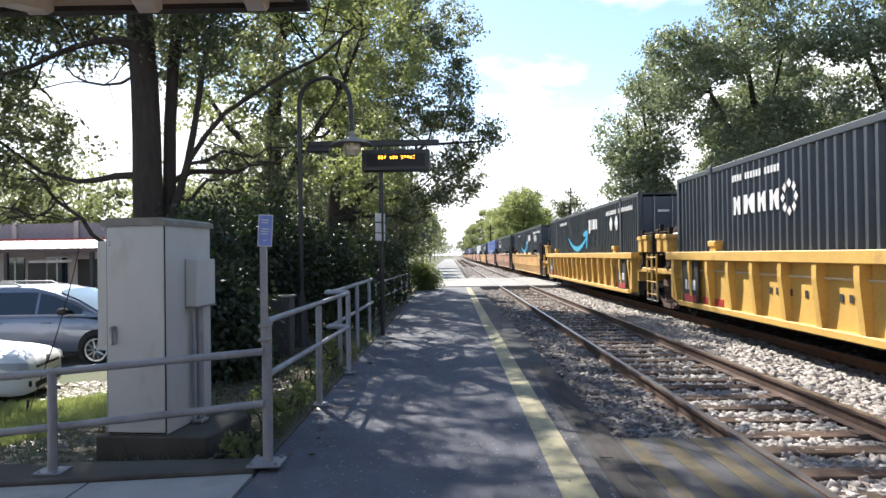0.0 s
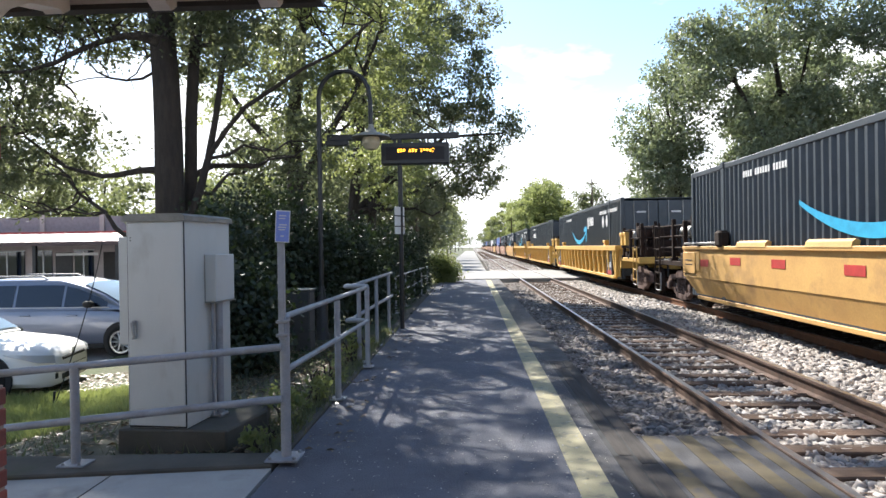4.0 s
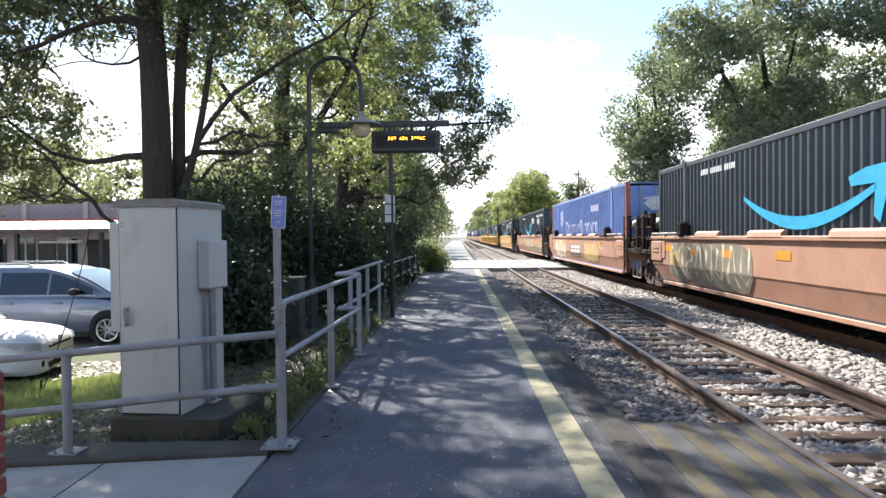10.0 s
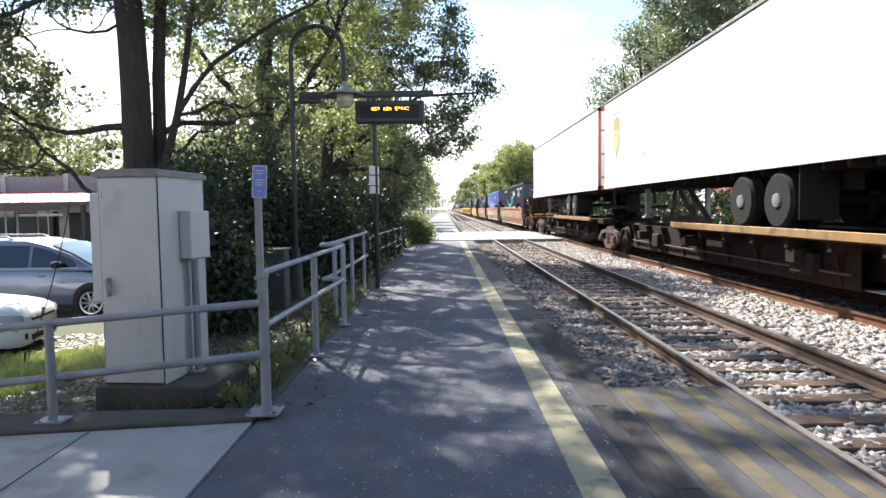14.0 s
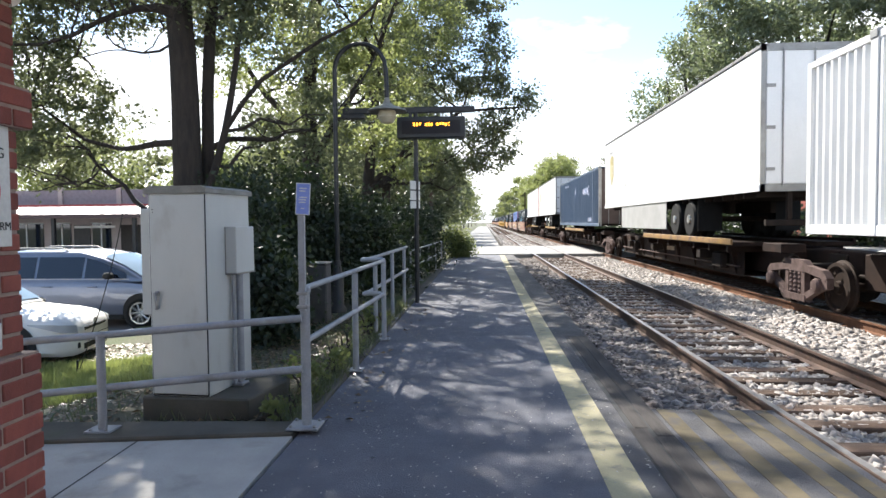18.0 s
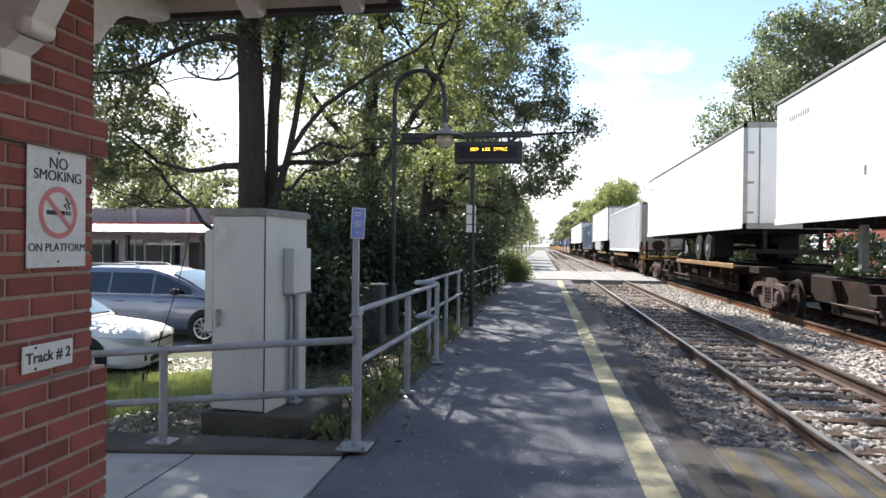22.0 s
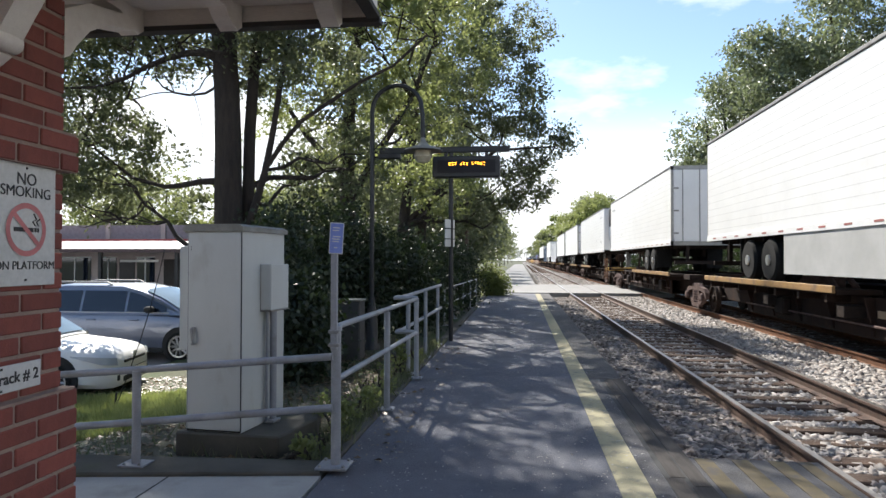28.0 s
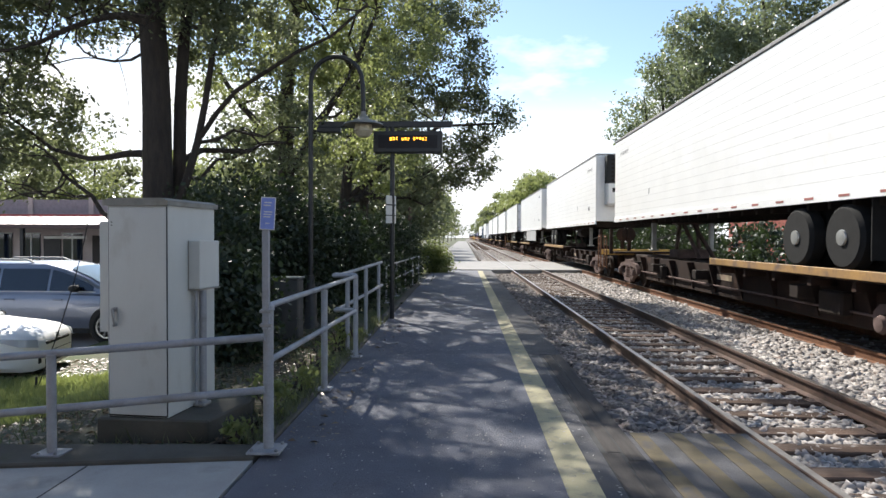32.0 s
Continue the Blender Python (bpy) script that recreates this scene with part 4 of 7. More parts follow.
def bogie(parent, y, articulated=True):
    """A two-axle freight bogie: side frames, springs, wheelsets."""
    b = part("bogie", boxes((-0.9, 0.9, y - 0.2, y + 0.2, 0.42, 0.78), (-0.3, 0.3, y - 0.3, y + 0.3, 0.70, 0.95), round_by=0.02), UNDERFRAME, parent)
    for s in (-1, 1):
        f = bmesh.new()
        top = [(-1.13, 0.60), (-0.98, 0.72), (-0.45, 0.77), (-0.32, 0.86), (0.32, 0.86), (0.45, 0.77), (0.98, 0.72), (1.13, 0.60), (1.06, 0.54), (0.9, 0.59), (0.42, 0.65), (-0.42, 0.65), (-0.9, 0.59), (-1.06, 0.54)]
        prism(f, [(y + a, z) for a, z in top], s * 0.93, s * 1.05, "x")
        for q in (-1, 1):
            prism(f, [(y + q * a, z) for a, z in ((0.34, 0.15), (0.36, 0.28), (0.80, 0.46), (0.98, 0.60), (1.13, 0.60), (1.12, 0.42), (0.84, 0.36))], s * 0.935, s * 1.045, "x")
            box(f, *sorted((s * 0.94, s * 1.04)), *sorted((y + q * 0.24, y + q * 0.36)), 0.2, 0.7)
        box(f, *sorted((s * 0.92, s * 1.06)), y - 0.4, y + 0.4, 0.13, 0.25)
        part("side_frame", f, BOGIE_STEEL, b)
        for dy in (-0.16, 0, 0.16):
            part("spring", lathe(bmesh.new(), [(0.055 + 0.012 * (i % 2), 0.25 + i * 0.04) for i in range(11)], (s * 0.99, y + dy, 0), seg=10), BOGIE_STEEL, b)
        for dy in (-0.87, 0.87):
            part("bearing", lathe(bmesh.new(), [(0.12, 0.0), (0.13, s * 0.05), (0.1, s * 0.09), (0.03, s * 0.1)], (s * 1.05, y + dy, 0.46), "x", 14), BOGIE_STEEL, b, smooth=True)
    for dy in (-0.87, 0.87):
        w = bmesh.new()
        for s in (-1, 1):
            lathe(w, [(r, s * (0.68 + h)) for r, h in wheel_profile], (0, 0, 0), "x", 24)
        tube(w, [(-0.7, 0, 0), (0.7, 0, 0)], 0.08, 10)
        for s in (-1, 1):
            for k in range(3):
                a = k * 2.1
                box(w, s * 0.775 - 0.006, s * 0.775 + 0.006, 0.24 * math.cos(a) - 0.03, 0.24 * math.cos(a) + 0.03, 0.24 * math.sin(a) - 0.03, 0.24 * math.sin(a) + 0.03)
        ws = part("wheelset", w, WHEEL_STEEL, b, smooth=True)
        ws.matrix_parent_inverse = pose(0, y + dy, 0.425)
        WHEELS.append(ws)
    return b


def ladder(parent, x, y, z0, z1, rungs=4, w=0.42, mat=None):
    l = part("ladder", tubes(([(x, y - w / 2, z0), (x, y - w / 2, z1)], 0.022), ([(x, y + w / 2, z0), (x, y + w / 2, z1)], 0.022), seg=6), mat or DULL_STEEL, parent)
    for i in range(rungs):
        z = z0 + 0.08 + (z1 - z0 - 0.16) * i / (rungs - 1)
        part("rung", tubes(([(x - 0.01, y - w / 2, z), (x - 0.01, y + w / 2, z)], 0.014), seg=6), mat or DULL_STEEL, l)


def well_car(label, paint, half, ends, ribbed, far_bogie, near_bogie, marks=None, seed=0):
    """ends: how far the frame reaches beyond the well at the far and the near end."""
    c = thing("well_car", label, "railcar", group="railcars of the train")
    H = half
    for s in (-1, 1):
        x = s * 1.40
        if ribbed:
            part("top_chord", boxes((x - 0.15, x + 0.08, -H, H, 1.37, 1.55), round_by=0.012), paint, c)
            part("side_sheet", boxes((x - s * 0.03 - 0.01, x - s * 0.03 + 0.01, -H, H, 0.44, 1.38)), paint, c)
            part("bottom_sill", boxes((x - 0.08, x + 0.04, -H + 0.6, H - 0.6, 0.36, 0.47), round_by=0.01), paint, c)
            if s < 0:
                n = 17
                for i in range(n):
                    y = -H + 0.45 + (2 * H - 0.9) * i / (n - 1)
                    r = bmesh.new()
                    prism(r, [(x + 0.03, 1.372), (x - 0.13, 1.372), (x - 0.135, 1.15), (x - 0.06, 0.42), (x + 0.03, 0.42)], y - 0.06, y + 0.06, "y")
                    part("rib", r, paint, c)
                part("side_pipe", tubes(([(x - 0.005, -H + 0.5, 1.16), (x - 0.005, H - 0.5, 1.16)], 0.018), seg=6), GRAFFITI, c)
                for sg in (-1, 1):
                    ya = sg * (H - 1.35)
                    pan = part("mark_panel", boxes((x - 0.075, x - 0.062, ya - 0.46, ya + 0.46, 0.47, 1.36)), INK, c, "black panel with white number bars")
                    for k in range(4):
                        part("number_bar", boxes((x - 0.080, x - 0.0755, ya + 0.26 - k * 0.155 - 0.10, ya + 0.26 - k * 0.155, 0.74, 0.95)), GRAPHIC_WHITE, pan)
                    part("red_notice", boxes((x - 0.080, x - 0.0755, ya - 0.36, ya + 0.30, 0.49, 0.64)), RED_MARK, pan)
                    part("red_notice", boxes((x + 0.008, x + 0.018, *sorted((ya - sg * 0.5, ya - sg * 1.5)), 0.475, 0.62)), RED_MARK, c)
                    part("end_post", boxes((x - 0.09, x + 0.1, ya + sg * 1.0, ya + sg * 1.16, 0.5, 1.37), round_by=0.01), paint, c)
                    for dy, hh in ((1.75, 0.42), (2.25, 0.44), (-1.1, 0.2)):
                        yy = ya + sg * dy
                        part("guide_post", boxes((x - 0.02, x + 0.25, yy - 0.14, yy + 0.14, 1.55, 1.55 + hh), (x - 0.05, x + 0.29, yy - 0.18, yy + 0.18, 1.45 + hh, 1.56 + hh), round_by=0.012), paint, c)
            else:
                for i in range(9):
                    y = -H + 0.45 + (2 * H - 0.9) * i / 8
                    part("rib", boxes((x + 0.03, x + 0.1, y - 0.07, y + 0.07, 0.42, 1.372)), paint, c)
        else:
            sh = bmesh.new()
            prism(sh, [(-H - 0.15, 1.46), (H + 0.15, 1.46), (H + 0.15, 0.80), (-H - 0.15, 0.80)], x - 0.02 * s, x + 0.01 * s, "x")
            part("side_sheet", sh, paint, c)
            lo = bmesh.new()
            a = [lo.verts.new(p) for p in ((x, -H - 0.15, 0.80), (x, H + 0.15, 0.80), (x - s * 0.12, H - 0.55, 0.36), (x - s * 0.12, -H + 0.55, 0.36))]
            b = [lo.verts.new((v.co.x - s * 0.02, v.co.y, v.co.z)) for v in a]
            lo.faces.new(a), lo.faces.new(b[::-1])
            for i in range(4):
                lo.faces.new((a[i], a[(i + 1) % 4], b[(i + 1) % 4], b[i]))
            part("lower_sheet", lo, paint, c)
            part("top_chord", boxes((x - 0.06, x + 0.06, -H - 0.1, H + 0.1, 1.44, 1.52), round_by=0.012), paint, c)
            part("bottom_sill", boxes((x - s * 0.12 - 0.05, x - s * 0.12 + 0.05, -H + 0.55, H - 0.55, 0.30, 0.38), round_by=0.01), paint, c)
            if s < 0:
                for sg in (-1, 1):
                    part("guide_bar", boxes((x - 0.07, x - 0.02, *sorted((sg * (H - 0.05), sg * (H - 2.2))), 1.56, 1.605), round_by=0.008), DULL_STEEL, c, "pale bar along the chord")
                    part("guide_block", boxes((x - 0.12, x + 0.1, sg * (H - 2.3) - 0.16, sg * (H - 2.3) + 0.16, 1.50, 1.84), round_by=0.05), UNDERFRAME, c)
                    part("bar_foot", boxes((x - 0.06, x - 0.03, sg * (H - 1.1) - 0.04, sg * (H - 1.1) + 0.04, 1.5, 1.565)), SPINE, c)
                for k, yy in enumerate((-6.0, -3.4, -0.8, 1.8, 4.4)):
                    w = 0.62 if k else 1.15
                    g = bmesh.new()
                    prism(g, [(x - 0.07, 1.50), (x + 0.04, 1.50), (x + 0.06, 1.59), (x + 0.0, 1.62), (x - 0.05, 1.58)], yy - w, yy + w, "y")
                    part("container_guide", g, paint if k else SPINE, c)
    part("well_floor", boxes((-1.2, 1.2, -H + 0.5, H - 0.5, 0.28, 0.35)), UNDERFRAME, c)
    endp = paint if ribbed else SPINE
    for sgn, reach in ((1, ends[0]), (-1, ends[1])):
        y0, y1 = sorted((sgn * (H - 0.2), sgn * (H + reach)))
        part("end_frame", boxes((-0.45, 0.45, y0, y1, 0.80, 1.10), round_by=0.02), endp, c)
        yb = sgn * (H + 0.05)
        part("end_bulkhead", boxes((-1.38, 1.38, yb - 0.05, yb + 0.05, 0.75, 1.46), round_by=0.01), paint, c)
        if reach > 1.0:
            part("end_sill", boxes((-1.4, 1.4, sgn * (H + reach) - 0.08, sgn * (H + reach) + 0.08, 0.98, 1.18), round_by=0.015), endp, c)
            for xx in (-1.36, -0.9):
                part("hand_grab", tubes(([(xx, sgn * (H + reach), 1.1), (xx, sgn * (H + reach), 2.05), (xx + 0.2, sgn * (H + reach), 2.1), (xx + 0.2, sgn * (H + reach), 1.1)], 0.02), seg=6), SPINE, c)
            ladder(c, -1.43, sgn * (H + (reach - 0.3 if ribbed or reach > 2 else 0.35)), 0.4, 1.5 if ribbed else 2.15, 4 if ribbed else 6, mat=paint if ribbed else SPINE)
            part("brake_wheel", lathe(bmesh.new(), [(0.26, -0.02), (0.28, 0.0), (0.26, 0.02), (0.22, 0.0)], (0.5, sgn * (H + reach - 0.05), 1.75), "y", 18), SPINE, c)
            part("coupler", boxes((-0.12, 0.12, *sorted((sgn * (H + reach), sgn * (H + reach + 0.75))), 0.72, 0.98), round_by=0.03), UNDERFRAME, c)
            part("air_tank", lathe(bmesh.new(), [(0.02, -0.5), (0.19, -0.44), (0.19, 0.44), (0.02, 0.5)], (-0.75, sgn * (H + reach * 0.5), 1.30), "y", 16), SPINE, c, smooth=True)
            part("brake_cylinder", lathe(bmesh.new(), [(0.02, -0.3), (0.13, -0.27), (0.13, 0.2), (0.06, 0.24), (0.05, 0.42)], (0.35, sgn * (H + reach * 0.6), 1.32), "x", 14), SPINE, c, smooth=True)
            for zz in (1.24, 1.42):
                part("air_pipe", tubes(([(-1.2, sgn * (H + 0.3), zz), (-1.1, sgn * (H + reach * 0.5), zz + 0.06), (-0.4, sgn * (H + reach - 0.2), zz - 0.1), (0.6, sgn * (H + reach - 0.2), zz)], 0.02), seg=6), SPINE, c, smooth=True)
            part("walkway", boxes((-1.2, 1.2, *sorted((sgn * (H + reach - 0.55), sgn * (H + reach - 0.1))), 1.12, 1.16)), DULL_STEEL, c)
            for xx in (-1.38, 1.28):
                part("end_strut", boxes((xx, xx + 0.1, *sorted((sgn * (H + 0.05), sgn * (H + reach))), 1.02, 1.14), round_by=0.01), endp, c)
            for k, (xx, dy, zt) in enumerate(((-1.30, 0.35, 2.15), (-0.95, 0.8, 2.3), (-1.30, 1.25, 2.1), (-0.3, 0.6, 2.35), (0.35, 1.0, 2.1), (0.95, 0.5, 2.3), (-0.6, 1.5, 2.2), (-1.1, 1.9, 2.25), (0.6, 1.7, 2.2))):
                if dy < reach:
                    part("stanchion", boxes((xx - 0.05, xx + 0.05, sgn * (H + dy) - 0.05, sgn * (H + dy) + 0.05, 1.1, zt), (xx - 0.09, xx + 0.09, sgn * (H + dy) - 0.07, sgn * (H + dy) + 0.07, 1.1, 1.22), round_by=0.01), SPINE, c)
            part("winch_drum", lathe(bmesh.new(), [(0.05, -0.55), (0.24, -0.5), (0.24, 0.5), (0.05, 0.55)], (-0.55, sgn * (H + reach * 0.45), 1.95), "x", 18), SPINE, c, smooth=True)
            part("brake_reservoir", lathe(bmesh.new(), [(0.02, -0.42), (0.15, -0.38), (0.15, 0.38), (0.02, 0.42)], (-1.05, sgn * (H + reach * 0.3), 1.88), "y", 16), DULL_STEEL, c, "pale steel reservoir", smooth=True)
            for zz in (1.48, 1.78, 2.05):
                part("grab_rail", tubes(([(-1.3, sgn * (H + 0.35), zz), (-1.3, sgn * (H + reach - 0.1), zz)], 0.02), ([(-1.3, sgn * (H + reach - 0.1), zz), (1.2, sgn * (H + reach - 0.1), zz)], 0.02), seg=6), SPINE, c)
            part("gearbox", boxes((-0.75, 0.2, *sorted((sgn * (H + reach * 0.25), sgn * (H + reach * 0.55))), 1.16, 1.72), round_by=0.05), SPINE, c)
            part("hose", tubes(([(-0.5, sgn * (H + reach), 0.9), (-0.55, sgn * (H + reach + 0.2), 0.6), (-0.5, sgn * (H + reach + 0.5), 0.5)], 0.03), seg=8), DARK_GAP, c, smooth=True)
            st = sgn * (H + reach - 0.3)
            part("stirrup_step", tubes(([(-1.42, st - 0.24, 0.8), (-1.42, st - 0.24, 0.32), (-1.42, st + 0.24, 0.32), (-1.42, st + 0.24, 0.8)], 0.02), seg=6), DULL_STEEL, c)
            part("placard", boxes((-1.43, -1.405, *sorted((sgn * (H - 1.0), sgn * (H - 0.2))), 0.95, 1.42), round_by=0.01), paint, c)
            part("valve_box", boxes((-1.3, -0.85, *sorted((sgn * (H + 0.3), sgn * (H + 0.75))), 1.0, 1.35), round_by=0.03), SPINE, c)
        else:
            ladder(c, -1.47, sgn * (H - 0.25), 0.35, 1.75, 6, mat=paint)
            part("platform_grating", boxes((-1.38, 1.38, *sorted((sgn * (H + 0.05), sgn * (H + reach))), 1.38, 1.42)), DULL_STEEL, c)
            part("joint_tank", lathe(bmesh.new(), [(0.02, -0.32), (0.15, -0.28), (0.15, 0.28), (0.02, 0.32)], (-0.85, sgn * (H + reach * 0.55), 1.18), "y", 14), SPINE, c, smooth=True)
    if far_bogie is not None:
        bogie(c, far_bogie)
    if near_bogie is not None:
        bogie(c, near_bogie)
    gx = -1.416 if not ribbed else -1.458
    rng = random.Random(seed)
    if not ribbed:
        for yy in (-7.2, -4.6, 1.2, 3.4, 5.2, 6.9):
            zz = 1.14 + rng.uniform(-0.08, 0.05)
            part("reflector", boxes((gx - 0.002, gx + 0.003, yy - 0.25, yy + 0.25, zz, zz + 0.15)), ORANGE_PATCH if paint == BROWN_CAR else RED_MARK, c)
        for sg in (-1, 1):
            fr = part("plaque", boxes((gx - 0.03, gx + 0.003, *sorted((sg * (H + 0.1), sg * (H - 0.75))), 0.88, 1.38), round_by=0.012), paint, c)
            for k in range(2):
                part("number_bar", boxes((gx - 0.036, gx - 0.031, sg * (H - 0.33) - 0.25, sg * (H - 0.33) + 0.25, 1.18 - k * 0.1, 1.205 - k * 0.1)), INK, fr)
        if paint == BROWN_CAR:
            start = {4: 4.9, 5: None, 6: -1.5}.get(seed, 0.9)
            for i, w in enumerate((0.2, 0.2, 0.2, 0.22, 0, 0.2, 0.2, 0.2, 0.12, 0.2, 0.12)):
                if w and start is not None:
                    yy = start - i * 0.225
                    part("number_bar", boxes((gx - 0.012, gx - 0.006, yy - w * 0.62, yy, 0.95, 1.13)), GRAFFITI, c)
            if start is not None:
                part("number_field", boxes((gx - 0.0055, gx + 0.003, start - 2.55, start + 0.12, 0.90, 1.18)), DARK_MARK, c, "dark field under the car number")
    return c


def sheet_x(z, lift):
    """The side of a smooth well car at height z: upright above the fold, leaning in below it."""
    return -1.412 - lift + (0.12 * (0.80 - z) / 0.44 if z < 0.80 else 0.0)


def sprayed(name, car, mat, y0, y1, z_low, z_high, seed, label, lift=0.004, cols=14, rough=0.08):
    """A filled patch of paint with an uneven outline that follows the fold."""
    g = random.Random(seed)
    bm = bmesh.new()
    prev = None
    for k in range(cols + 1):
        y = y0 + (y1 - y0) * k / cols
        q = 0.25 if k in (0, cols) else 0.0
        lo = z_low + (z_high - z_low) * q + g.uniform(-rough, rough)
        hi = z_high - (z_high - z_low) * q + g.uniform(-rough, rough * 0.5)
        zs = sorted((max(lo, 0.42), 0.80 if lo < 0.80 < hi else (lo + hi) / 2, min(hi, 1.42)))
        cur = [bm.verts.new((sheet_x(z, lift), y, z)) for z in zs]
        if prev:
            for a in (0, 1):
                bm.faces.new((prev[a], cur[a], cur[a + 1], prev[a + 1]))
        prev = cur
    return part(name, bm, mat, car, label)


def graffiti(car, y0, y1, seed, fill, line, n, z_low=0.5, z_high=1.36):
    """One sprayed piece: a worn fill and thick pale strokes over it."""
    g = random.Random(seed)
    piece = sprayed("graffiti", car, fill, y0, y1, z_low, z_high, seed, "large sprayed graffiti with pale strokes")
    for i in range(n):
        y = y0 + (y1 - y0) * (i + 0.5) / n
        wide = (y1 - y0) / n
        kind = g.randrange(3)
        z0, z1 = z_low + g.uniform(0, 0.15), z_high - g.uniform(0, 0.12)
        if kind == 0:
            pts = [(y - wide * 0.35, z0), (y - wide * 0.1, z1), (y + wide * 0.1, z1 - 0.05), (y + wide * 0.4, z0 + 0.05)]
        elif kind == 1:
            pts = [(y + wide * 0.3, z1), (y - wide * 0.3, z1 - 0.08), (y - wide * 0.35, (z0 + z1) / 2 + 0.1), (y + wide * 0.25, (z0 + z1) / 2), (y + wide * 0.3, z0 + 0.1), (y - wide * 0.2, z0)]
        else:
            pts = [(y - wide * 0.3, z1), (y - wide * 0.25, z0 + 0.15), (y + wide * 0.1, z0), (y + wide * 0.35, z0 + 0.2), (y + wide * 0.2, z1 - 0.1)]
        fine = []
        for a, b in zip(pts, pts[1:]):
            fine += [(a[0] + (b[0] - a[0]) * k / 5 + g.uniform(-0.02, 0.02), a[1] + (b[1] - a[1]) * k / 5) for k in range(5)]
        fine.append(pts[-1])
        w = g.uniform(0.025, 0.06)
        bm = bmesh.new()
        prev = None
        for k, (a, z) in enumerate(fine):
            t = w * (0.7 + 0.5 * math.sin(k * 0.9 + i))
            cur = (bm.verts.new((sheet_x(z - t, 0.007), a - t, z - t * 0.6)), bm.verts.new((sheet_x(z + t, 0.007), a + t, z + t * 0.6)))
            if prev:
                bm.faces.new((prev[0], cur[0], cur[1], prev[1]))
            prev = cur
        part("stroke", bm, line, piece)


